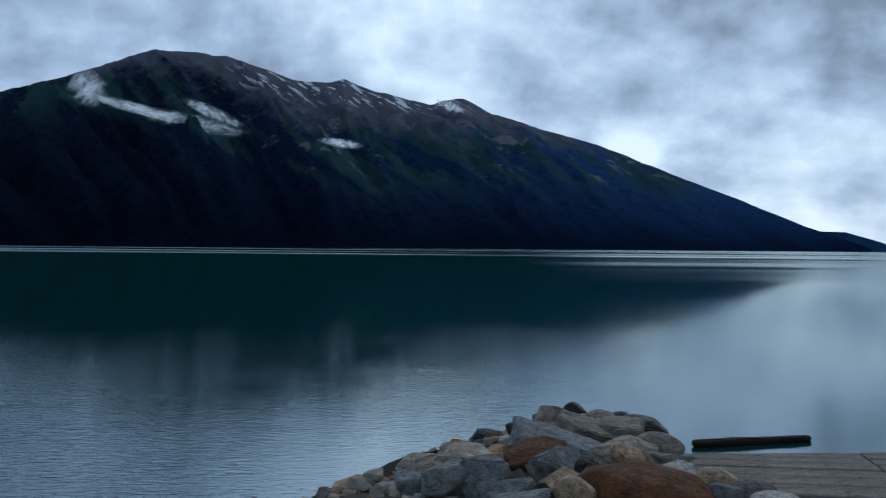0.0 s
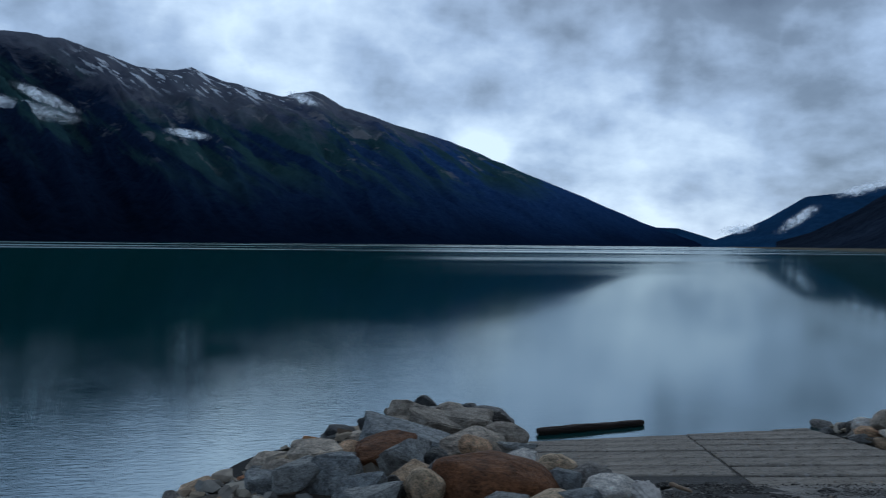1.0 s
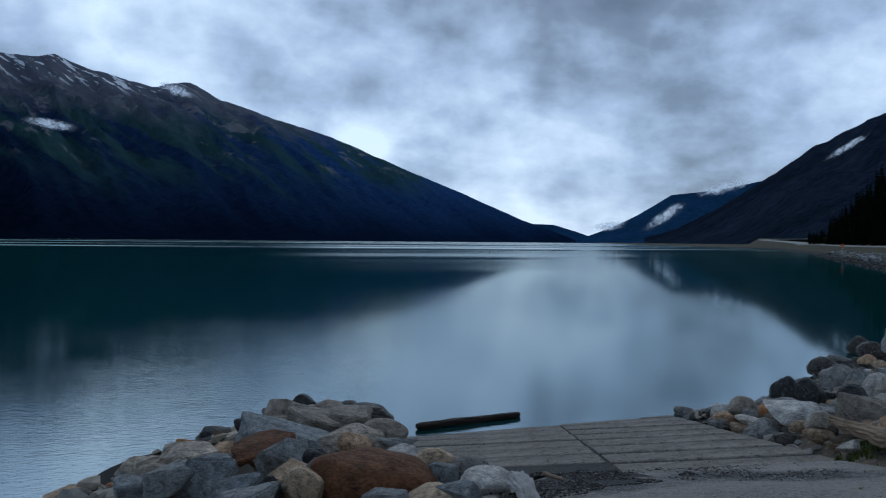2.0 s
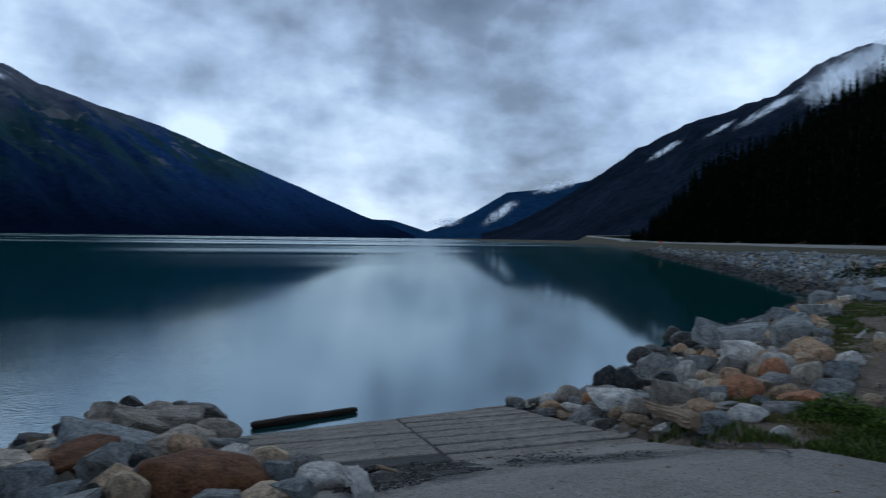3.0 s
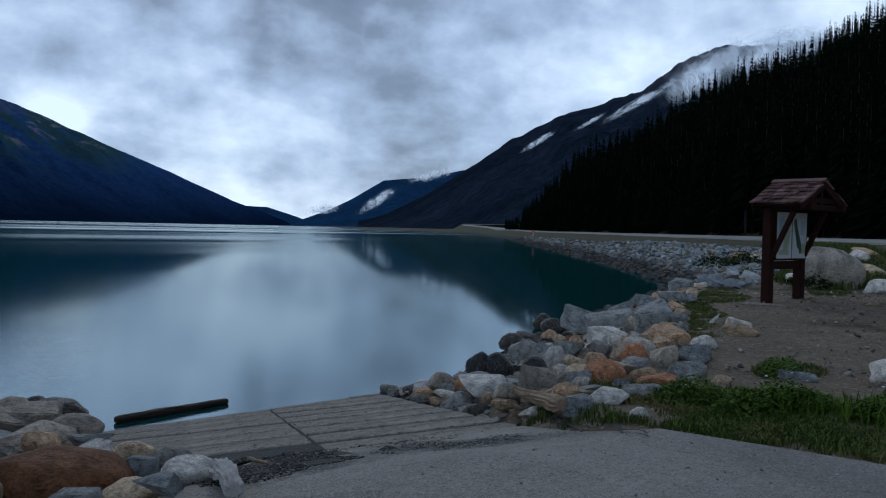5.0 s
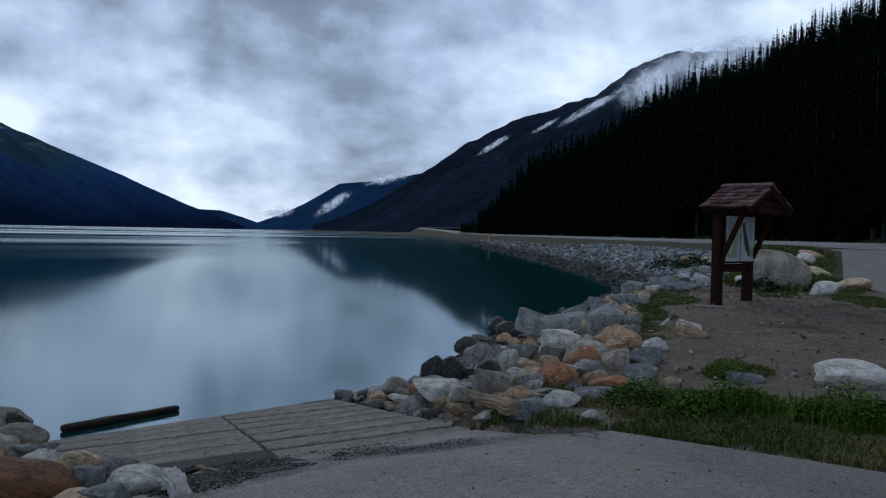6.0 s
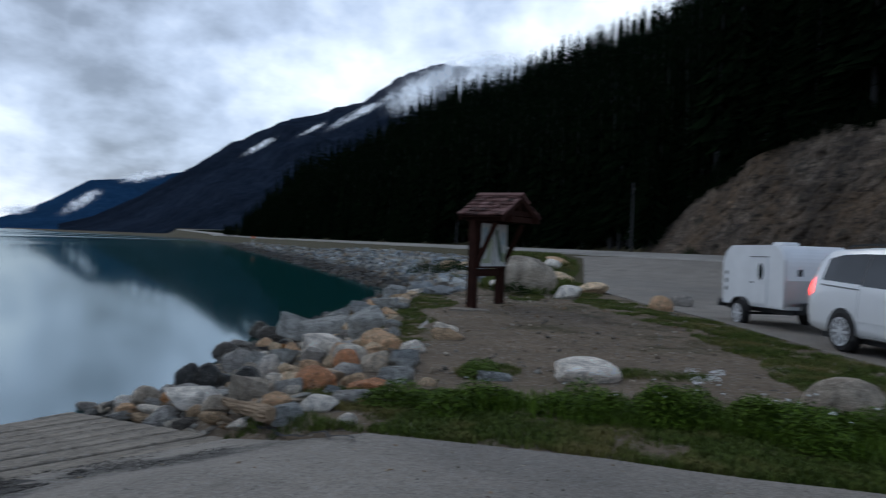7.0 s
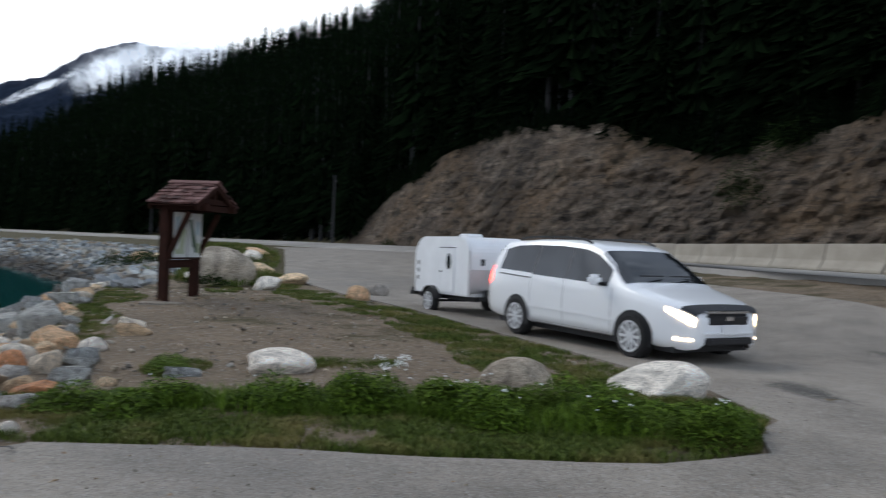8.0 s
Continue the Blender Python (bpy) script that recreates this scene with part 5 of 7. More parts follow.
fill_stones(on_shore, 51, 560, 0.24, 0.58)
fill_stones(on_jetty, 52, 60, 0.24, 0.46)
rubble("loose_stones", 2400, on_shore, lambda r: 0.08 + 0.20 * r.random() ** 2, "small mixed stones filling the riprap slope", M_RUBBLE, 5)
rubble("loose_stones", 420, on_jetty, lambda r: 0.09 + 0.20 * r.random() ** 2, "small mixed stones packed between the jetty boulders", M_RUBBLE, 6)
rubble("loose_stones", 8500, on_bank, lambda r: 0.24 + 0.52 * r.random() ** 2, "grey riprap bank below the highway", M_BANK, 7, tilt=0.6)


def surface(x, y):
    # whichever lies on top: soil, asphalt or ramp planks
    u, v = x * RAMP_U.x + y * RAMP_U.y, x * RAMP_V.x + y * RAMP_V.y
    top = ground_height(x, y) + np.where(paved_depth(x, y) > 0, 0.02, 0.0)
    on = (u > 7.1) & (v > -1.1) & (v < 3.1)
    return np.where(on, np.maximum(top, ramp_z(u, v) - 0.004), top)


def strewn(zones, seed, thin=0.0):
    # heaps x, y, rx, ry, turn, count, thickest in the middle and ragged at the rim
    def where(rng, n):
        xs, ys = [], []
        for x, y, rx, ry, turn, m in zones:
            r, a = rng.rand(m * 2) ** 0.6, rng.uniform(0, 6.283, m * 2)
            dx, dy = r * rx * np.cos(a), r * ry * np.sin(a)
            c, q = math.cos(radians(turn)), math.sin(radians(turn))
            px, py = x + dx * c - dy * q, y + dx * q + dy * c
            lump = np.array([noise.fractal((i * 2.2, j * 2.2, seed), 1, 2, 3) for i, j in zip(px, py)])
            ok = lump + 0.5 * (0.75 - r) > thin
            xs.append(px[ok][:m])
            ys.append(py[ok][:m])
        return np.concatenate(xs), np.concatenate(ys)
    return where


def everywhere(rng, n):
    # stray grit over the whole apron and the planks
    x, y = rng.uniform(0.5, 13, n * 3), rng.uniform(-2, 12.5, n * 3)
    u, v = x * RAMP_U.x + y * RAMP_U.y, x * RAMP_V.x + y * RAMP_V.y
    return keep(n, x, y, ((paved_depth(x, y) > 0.02) | ((u > 7.2) & (u < 12) & (v > -0.9) & (v < 3.05))) & (np.hypot(x, y) > 2.5))


lay_sheet("gravel_patch", [(2.45, 5.95), (3.0, 5.80), (3.45, 5.85), (3.8, 6.1), (3.75, 6.4), (3.3, 6.6), (2.8, 6.6), (2.4, 6.4)], 0.08, lambda x, y: surface(x, y) + 0.002 + np.array([noise.fractal((a * 6, b * 6, 2.5), 1, 2, 4) * 0.007 for a, b in zip(x, y)]), 0.05, M_MUCK,
          "dark wet gravel washed over the ramp's head", "gravel", 0.2)
M_GRIT = Nodes("dark_wet_pebbles", 0.6)
M_GRIT = M_GRIT.done(M_GRIT.ramp(M_GRIT.island(), (0.0, (0.006, 0.006, 0.005)), (0.6, (0.020, 0.018, 0.016)), (0.92, (0.045, 0.04, 0.034)), (1.0, (0.22, 0.20, 0.17))), Specular_IOR_Level=0.2)
rubble("pebbles", 0, strewn([(3.2, 6.35, 0.95, 0.55, -20, 6500), (2.7, 6.0, 0.5, 0.45, 0, 1500)], 2.0), lambda r: 0.008 + 0.020 * r.random() ** 3, "dark wet gravel and bark bits washed over the ramp's head", M_GRIT, 9, surface)
rubble("pebbles", 0, strewn([(4.5, 5.55, 1.05, 0.34, -34, 1500), (4.2, 6.2, 0.9, 0.25, -24, 500)], 4.0), lambda r: 0.005 + 0.012 * r.random() ** 3, "thin dark grit strewn on the asphalt beside the ramp", M_GRIT, 10, surface)
rubble("pebbles", 2600, everywhere, lambda r: 0.007 + 0.02 * r.random() ** 5, "stray grit and small stones on the pavement and the ramp", M_RUBBLE, 12, surface)
rubble("pebbles", 3600, on_soil, lambda r: 0.018 + 0.08 * r.random() ** 6, "pebbles and gravel bits on the trodden ground", M_RUBBLE, 8)


# ---------------------------------------------------------------- drift logs
def log(name, a, b, r0, r1, material, label, sag=0.0, knots=18, seed=1, gnarl=0.0):
    """A round log from a to b, uneven and tapered, with broken ends."""
    a, b = Vector(a), Vector(b)
    bm = bmesh.new()
    d = (b - a).normalized()
    side = d.cross(Vector((0, 0, 1))).normalized()
    up = side.cross(d)
    rings, sides = [], 14 if gnarl == 0 else 30
    for i in range(knots + 1):
        f = i / knots
        c = a.lerp(b, f) + up * (sag * math.sin(f * math.pi) + noise.noise((f * 4, seed, 0)) * r0 * 0.25)
        r = (r0 + (r1 - r0) * f) * (1 + noise.noise((f * 7, seed, 5)) * 0.12)
        if i in (0, knots):
            r *= 0.72
        ring = []
        for k in range(sides):
            t = k * 2 * math.pi / sides
            rr = r * (1 + noise.noise((math.cos(t) * 2, math.sin(t) * 2, f * 5 + seed)) * 0.22 + gnarl * noise.fractal((math.cos(t) * 3.5 + f * 1.5, math.sin(t) * 3.5, f * 2.2 + seed), 0.7, 2.0, 4))
            ring.append(bm.verts.new(c + side * math.cos(t) * rr + up * math.sin(t) * rr + d * noise.noise((t, seed, 9)) * r * 0.5 * (i in (0, knots))))
        rings.append(ring)
    for p, q in zip(rings, rings[1:]):
        for k in range(sides):
            bm.faces.new((p[k], p[(k + 1) % sides], q[(k + 1) % sides], q[k]))
    bm.faces.new(rings[0])
    bm.faces.new(rings[-1])
    return tagged(part(name, bm, material, smooth=gnarl == 0), label, "log")


log("drift_log", (3.50, 12.05, 0.05), (5.33, 12.50, 0.04), 0.058, 0.050, M_WETLOG, "dark wet drift log at the foot of the ramp", 0.0, 24, 2, 0.12)
log("drift_log", (6.45, 7.10, 1.00), (5.50, 5.40, 1.24), 0.045, 0.075, M_DRIFT, "splintered brown driftwood trunk lying among the stones", 0.0, 40, 5, 0.34)
log("drift_root", (2.48, 5.96, 1.00), (2.24, 5.10, 1.10), 0.07, 0.06, M_BLEACHED, "bleached driftwood root beside the jetty stones", 0.03, 34, 8, 0.4)
log("stick", (2.74, 6.02, 1.02), (2.79, 5.78, 1.03), 0.018, 0.012, M_DRIFT, "brown drift stick on dark gravel", 0.0, 8, 4)
log("drift_branch", (11.32, 8.10, 1.20), (14.66, 9.89, 1.30), 0.05, 0.03, M_BLEACHED, "pale bleached branch in the shore grass", 0.05, 8, 6)


# ---------------------------------------------------------------- notice shelter
M_STAIN = speckled("dark_brown_stained_timber", (0.012, 0.0038, 0.0022), (0.048, 0.016, 0.009), 5.0, 0.85, 0.004)
M_SHAKE = Nodes("reddish_brown_cedar_shakes", 0.85)
M_SHAKE = M_SHAKE.done(M_SHAKE.mix(0.8, M_SHAKE.ramp(M_SHAKE.chance(), (0.0, (0.035, 0.018, 0.016)), (0.5, (0.11, 0.05, 0.043)), (1.0, (0.22, 0.125, 0.115))), M_SHAKE.ramp(M_SHAKE.noise(14, 5, 0.7), (0.3, 0.5), (0.7, 1.3)), "MULTIPLY"),
                       normal=M_SHAKE.bump(M_SHAKE.noise(30, 4), 0.6, 0.01), Specular_IOR_Level=0.2)
M_PAPER = plain("faded_white_notice_sheet", (0.62, 0.64, 0.62), 0.6)
M_MAPGREEN = plain("map_green_ink", (0.05, 0.10, 0.06), 0.6)
M_MAPPALE = plain("map_pale_olive_ink", (0.40, 0.45, 0.30), 0.6)
M_MAPBLUE = plain("map_pale_blue_ink", (0.42, 0.52, 0.56), 0.6)


def notice_shelter():
    """A map board between two stout posts, under a shake roof that is cantilevered over the reader on knee braces."""
    th = new("notice_shelter")
    th.matrix_world = pose(16.70, 9.91, 1.33, 0, 0, -87.4)
    tagged(th, "dark brown timber notice shelter with shake roof and map board", "notice board")
    # local x runs along the ridge towards the reader, local y from post to post
    for y, low in ((-0.66, -0.12), (0.66, -0.02)):
        part("post", box(0.19, 0.19, 2.10 - low, pose(0, y, (2.10 + low) / 2), 0.015), M_STAIN, th)
        part("tie_beam", box(1.16, 0.13, 0.15, pose(0.38, y, 2.10), 0.012), M_STAIN, th)
        rise = math.degrees(math.atan2(0.98, 0.46))
        part("brace", box(1.10, 0.09, 0.10, pose(0.30, y, 1.50, 0, -rise, 0), 0.010), M_STAIN, th)
    part("rail", box(0.12, 1.14, 0.17, pose(0.0, 0, 0.87), 0.012), M_STAIN, th)
    part("rail", box(0.12, 1.14, 0.14, pose(0.0, 0, 2.06), 0.012), M_STAIN, th)
    board = part("map_board", box(0.04, 1.30, 1.05, pose(0.115, 0.05, 1.50), 0.006), M_STAIN, th)
    for y in (-0.275, 0.365):
        part("map_sheet", box(0.006, 0.60, 0.97, pose(0.139, y, 1.50)), M_PAPER, board, "faded printed sheet")
    for y, z, wy, wz, tip, ink in ((-0.38, 1.66, 0.22, 0.46, 8, M_MAPBLUE), (-0.18, 1.40, 0.20, 0.50, -14, M_MAPPALE), (0.24, 1.55, 0.12, 0.62, 16, M_MAPGREEN), (0.34, 1.36, 0.14, 0.50, 24, M_MAPGREEN),
                                   (0.48, 1.66, 0.18, 0.30, -10, M_MAPBLUE), (0.52, 1.22, 0.16, 0.22, 5, M_MAPPALE), (-0.30, 1.14, 0.42, 0.10, 0, M_MAPPALE)):
        part("map_area", box(0.004, wy, wz, pose(0.1442, y, z, tip, 0, 0)), ink, board, "printed map area")
    # roof: decks, barge boards, shakes in courses
    y0, half, high, rise, x0, x1 = -0.07, 0.92, 2.11, 0.48, -0.22, 0.88
    pitch, slope, xm, long = math.degrees(math.atan2(rise, half)), math.hypot(half, rise), (x0 + x1) / 2, x1 - x0
    for s in (-1, 1):
        part("roof_deck", box(long - 0.06, slope, 0.03, pose(xm, y0 + s * half / 2, high + rise / 2, -s * pitch, 0, 0)), M_STAIN, th)
        for x in (x0 + 0.03, x1 - 0.03):
            part("barge_board", box(0.045, slope + 0.04, 0.13, pose(x, y0 + s * half / 2, high + rise / 2 - 0.03, -s * pitch, 0, 0), 0.006), M_STAIN, th)
        rng = random.Random(9 + s)
        for c in range(6):
            x = x0 - 0.02
            while x < x1 - 0.02:
                w = min(rng.uniform(0.10, 0.20), x1 + 0.03 - x)
                f = (c + 0.5) / 6
                y, z = y0 + s * half * (1 - f) * 1.03, high + rise * f - 0.005
                at = pose(x + w / 2, y, z + 0.045 + rng.uniform(0, 0.02), -s * (pitch - 7) + rng.uniform(-2, 2), rng.uniform(-1, 1), rng.uniform(-2, 2))
                part("shake", box(w - 0.014, slope / 6 * 1.36, 0.034, at), M_SHAKE, th)
                x += w
    for s in (-1, 1):
        part("ridge_cap", box(long + 0.06, 0.15, 0.03, pose(xm, y0 + s * 0.055, high + rise + 0.062, -s * pitch, 0, 0), 0.008), M_SHAKE, th)
    for x in (x0 + 0.10, x1 - 0.10):
        part("king_post", box(0.08, 0.08, 0.44, pose(x, y0, high + 0.20)), M_STAIN, th)
        part("collar_beam", box(0.07, 1.15, 0.11, pose(x, y0, high + 0.12)), M_STAIN, th)
        part("tie_rafter", box(0.07, 1.50, 0.12, pose(x, y0, high - 0.02)), M_STAIN, th)
    slab = part("footing_slab", box(0.62, 1.05, 0.16, pose(15.72, 9.62, 1.34, 0, 0, 24), 0.03), M_CONCRETE)
    tagged(slab, "weathered concrete footing slab under the notice shelter", "slab")


notice_shelter()


# ---------------------------------------------------------------- minivan
def paint_material(name, colour):
    k = Nodes(name, 0.28)
    c = k.mix(0.15, colour, k.ramp(k.noise(1.2, 5), (0.3, 0.8), (0.7, 1.0)), "MULTIPLY")
    return k.done(c, Coat_Weight=0.6, Coat_Roughness=0.08)


def lamp_material(name, colour, power):
    k = Nodes(name, 0.2)
    return k.done(colour, Emission_Color=colour, Emission_Strength=power)


M_WHITE = paint_material("white_car_paint", (0.86, 0.87, 0.88))
M_TINTED = plain("dark_tinted_glass", (0.012, 0.014, 0.016), 0.06, Specular_IOR_Level=0.8)
M_RUBBER = plain("black_tyre_rubber", (0.010, 0.010, 0.011), 0.8)
M_TRIM = plain("black_plastic_trim", (0.02, 0.02, 0.022), 0.5)
M_ALLOY = plain("silver_alloy", (0.80, 0.81, 0.82), 0.32, 0.4)
# the same alloy with the shade behind the spokes put into its colour
M_RIMBED = plain("shadowed_alloy", (0.20, 0.20, 0.21), 0.5, 0.3)
M_LENS = lamp_material("lit_headlamp", (1.0, 0.80, 0.56), 3.2)
M_FOG = lamp_material("lit_fog_lamp", (1.0, 0.82, 0.6), 2.5)
M_BRAKE = lamp_material("lit_brake_lamp", (1.0, 0.05, 0.04), 5.0)
M_CHROME = plain("bright_chrome", (0.75, 0.76, 0.78), 0.15, 1.0)
M_SEAM = plain("dark_panel_gap", (0.12, 0.12, 0.125), 0.7)

VX = [0.0, 0.05, 0.16, 0.45, 0.80, 1.12, 1.30, 1.62, 2.02, 2.35, 3.0, 3.8, 4.4, 4.72, 4.92, 5.05, 5.13]
V_TOP = [0.70, 0.77, 0.84, 0.925, 1.00, 1.07, 1.16, 1.41, 1.645, 1.72, 1.755, 1.745, 1.71, 1.665, 1.52, 1.12, 0.80]
V_HALF = [0.50, 0.63, 0.75, 0.875, 0.94, 0.965, 0.97, 0.975, 0.98, 0.985, 0.985, 0.98, 0.965, 0.945, 0.92, 0.89, 0.85]
V_BELT = [0.64, 0.71, 0.78, 0.86, 0.935, 0.985, 1.01, 1.03, 1.06, 1.07, 1.085, 1.10, 1.12, 1.13, 1.10, 1.00, 0.74]
V_SILL = [0.34, 0.25, 0.22, 0.22, 0.24, 0.26, 0.26, 0.26, 0.26, 0.26, 0.26, 0.26, 0.26, 0.27, 0.29, 0.33, 0.42]


def van_point(x, f):
    """A point of the van's right flank and top: f runs 0 at the sill, 3 at the belt, 4 at the roof's edge, 5 on the centre line."""
    top, w, belt, sill = (float(np.interp(x, VX, c)) for c in (V_TOP, V_HALF, V_BELT, V_SILL))
    glass = min(1.0, max(0.0, (top - belt) / 0.62))
    edge_y, edge_z = w * (0.97 - 0.22 * glass), top - 0.035 - 0.055 * glass
    keys = [(0.0, 0.86 * w, sill), (0.25, 0.97 * w, sill + 0.05), (1.0, w, sill + (belt - sill) * 0.35), (2.0, 0.998 * w, sill + (belt - sill) * 0.72),
            (3.0, 0.97 * w, belt), (4.0, edge_y, edge_z), (4.2, edge_y * 0.94, top - 0.025), (4.5, edge_y * 0.66, top - 0.008), (5.0, 0.0, top)]
    fs = [k[0] for k in keys]
    return Vector((x, float(np.interp(f, fs, [k[1] for k in keys])), float(np.interp(f, fs, [k[2] for k in keys]))))


def van_patch(xs, fs, out=0.006, side=1, bm=None):
    """A panel that lies on the van's skin, over a grid of stations, lifted by out."""
    bm = bm or bmesh.new()
    grid = []
    for x in xs:
        row = []
        for f in (fs(x) if callable(fs) else fs):
            p = van_point(x, f)
            a, b = van_point(x + 0.01, f) - van_point(x - 0.01, f), van_point(x, min(f + 0.02, 5)) - van_point(x, max(f - 0.02, 0))
            n = a.cross(b)
            n = n.normalized() if n.length > 1e-9 else Vector((0, 0, 1))
            if n.y < -0.01 or (abs(n.y) <= 0.01 and n.z < 0):
                n = -n
            q = p + n * out
            row.append(bm.verts.new((q.x, q.y * side, q.z)))
        grid.append(row)
    for r, s in zip(grid, grid[1:]):
        for k in range(len(r) - 1):
            bm.faces.new((r[k], s[k], s[k + 1], r[k + 1]))
    return bm


def wheel(parent, x, y, side, radius, width, name="wheel", spokes=10):
    tyre_bm = tube(radius, radius, width, pose(x, y - side * width / 2 if side > 0 else y + width / 2, radius, -90 * side, 0, 0), 40, bevel=0.03)
    w = part(name, tyre_bm, M_RUBBER, parent, "black tyre on a silver wheel", smooth=False)
    face = y + side * (width / 2)
    part("rim", tube(radius * 0.70, radius * 0.66, 0.02, pose(x, face - side * 0.012, radius, -90 * side, 0, 0), 32, bevel=0.006), M_RIMBED, w)
    sp = tube(radius * 0.18, radius * 0.14, 0.03, pose(x, face - side * 0.004, radius, -90 * side, 0, 0), 20)
    for k in range(spokes):
        a = k * 360 / spokes
        sp = box(radius * 0.52, 0.020, radius * 0.13, pose(x, face + side * 0.006, radius) @ pose(0, 0, 0, 0, a, 0) @ pose(radius * 0.40, 0, 0), 0.006, sp)
    part("spoke", sp, M_ALLOY, w, "silver alloy spokes")
    ring = bmesh.new()
    for k in range(36):
        a0, a1 = k * math.pi / 18, (k + 1) * math.pi / 18
        q = [ring.verts.new((x + math.cos(a) * rr * radius, face + side * h, radius + math.sin(a) * rr * radius)) for a in (a0, a1) for rr, h in ((0.62, 0.010), (0.71, 0.012))]
        ring.faces.new((q[0], q[1], q[3], q[2]))
    part("rim_edge", ring, M_ALLOY, w)
    return w


def minivan():
    van = new("minivan")
    # local x runs from the nose back, local y to the van's right
    van.matrix_world = pose(13.07, -1.21, 1.24, 0, -0.6, 43.4)
    tagged(van, "white minivan with roof rails, headlamps and brake lamps lit", "car")
    fs = [0, 0.25, 0.6, 1.0, 1.5, 2.0, 2.5, 3.0, 3.35, 3.7, 4.0, 4.1, 4.2, 4.5, 4.8, 5.0]
    xs = sorted(set(VX + [0.02, 0.1, 0.3, 0.6, 0.95, 1.45, 1.8, 2.2, 2.7, 3.4, 4.1, 4.6, 4.82, 4.99]))
    bm = bmesh.new()
    for side in (1, -1):
        van_patch(xs, fs, 0.0, side, bm)
    for x in (VX[0], VX[-1]):
        ring = [van_point(x, f) for f in fs]
        loop = [bm.verts.new(p) for p in ring] + [bm.verts.new((p.x, -p.y, p.z)) for p in reversed(ring[:-1])]
        bm.faces.new(loop)
    bmesh.ops.remove_doubles(bm, verts=bm.verts, dist=0.002)
    body = part("body", bm, M_WHITE, van, smooth=True)
    under = box(4.5, 1.55, 0.16, pose(2.55, 0, 0.25))
    part("underbody", under, M_TRIM, van)
    for side in (1, -1):
        for a, b, lo in ((1.98, 2.63, 3.02), (2.65, 3.57, 3.02), (3.59, 4.66, 3.06)):
            def span(x, a=a, lo=lo):
                hi = 3.94 - 0.10 * max(0.0, (x - 4.3) / 0.36)
                return [lo + (hi - lo) * k / 5 for k in range(6)]
            cells = [a + (b - a) * k / 6 for k in range(7)]
            if a < 2.0:
                cells = [1.58 + (2.63 - 1.58) * k / 8 for k in range(9)]
            part("window", van_patch(cells, span, 0.006, side), M_TINTED, van, "dark tinted side window", smooth=True)
        for x in (2.63, 3.57):
            part("window_post", van_patch([x, x + 0.02], [3.02, 3.3, 3.6, 3.94], 0.004, side), M_TRIM, van, "black window post")
        # sliding track, mouldings, seams, handles
        part("slide_track", van_patch([3.62, 4.0, 4.4, 4.66], [2.74, 2.84], 0.005, side), M_SEAM, van)
        part("moulding", van_patch([1.42, 2.0, 2.6, 3.2, 3.62], [0.98, 1.16], 0.010, side), M_WHITE, van)
        for x in (1.46, 2.65, 3.60):
            part("door_seam", van_patch([x, x + 0.010], [0.45, 1.0, 2.0, 3.0], 0.003, side), M_SEAM, van)
        for x in (2.40, 2.90):
            part("door_handle", van_patch([x, x + 0.10, x + 0.22], [2.30, 2.44], 0.022, side), M_WHITE, van, "body-coloured handle")
        part("rocker_trim", van_patch([1.4, 2.2, 3.0, 3.55], [0.05, 0.30], 0.006, side), M_SEAM, van)
        for cx in (0.98, 4.00):
            arch = bmesh.new()
            p = van_point(cx, 1.0)
            c = arch.verts.new((cx, side * (p.y + 0.004), 0.335))
            rim = []
            for k in range(33):
                a = math.radians(-20 + 220 * k / 32)
                x, z = cx + 0.392 * math.cos(a), 0.335 + 0.392 * math.sin(a)
                rim.append(arch.verts.new((x, side * (van_point(x, 1.2).y + 0.006), max(z, 0.20))))
            for q, r in zip(rim, rim[1:]):
                arch.faces.new((c, q, r))
            part("wheel_arch", arch, M_TRIM, van, "dark wheel arch")
            wheel(van, cx, side * 0.875, side, 0.335, 0.225)
        # lamps
        part("headlamp", van_patch([0.05, 0.09, 0.15, 0.23, 0.32, 0.42], lambda x: [1.85 + 1.7 * x, 2.2 + 1.0 * x, 2.5 + 0.7 * x, 2.9], 0.012, side), M_LENS, van, "lit headlamp")
        part("fog_lamp", van_patch([0.06, 0.12, 0.2, 0.28], [0.72, 0.92], 0.012, side), M_FOG, van, "lit fog lamp")
        part("tail_lamp", van_patch([4.93, 4.99, 5.04, 5.075], [2.35, 2.8, 3.1, 3.4], 0.010, side), M_BRAKE, van, "lit red tail lamp")
        mirror = box(0.16, 0.24, 0.17, pose(1.72, side * 1.10, 1.13, 0, 0, side * 8), 0.05)
        m = part("mirror", mirror, M_WHITE, van, "white door mirror")
        part("mirror_base", box(0.09, 0.16, 0.06, pose(1.73, side * 0.98, 1.07), 0.015), M_TRIM, m)
        rail = bmesh.new()
        for x0 in np.arange(2.3, 4.3, 0.1):
            a, b = van_point(x0, 4.22), van_point(x0 + 0.1, 4.22)
            rise0, rise1 = (0.055 * min(1, (q - 2.25) / 0.25, (4.45 - q) / 0.25) for q in (x0, x0 + 0.1))
            for (p, r0), (q, r1) in ((((a, rise0), (b, rise1))),):
                box((q - p).length + 0.02, 0.04, 0.035, pose((p.x + q.x) / 2, side * (p.y + q.y) / 2, (p.z + q.z) / 2 + (r0 + r1) / 2, 0, math.degrees(math.atan2((p.z + r0) - (q.z + r1), q.x - p.x)), 0), 0.008, rail)
        part("roof_rail", rail, M_TRIM, van, "dark roof rail")
    screen = bmesh.new()
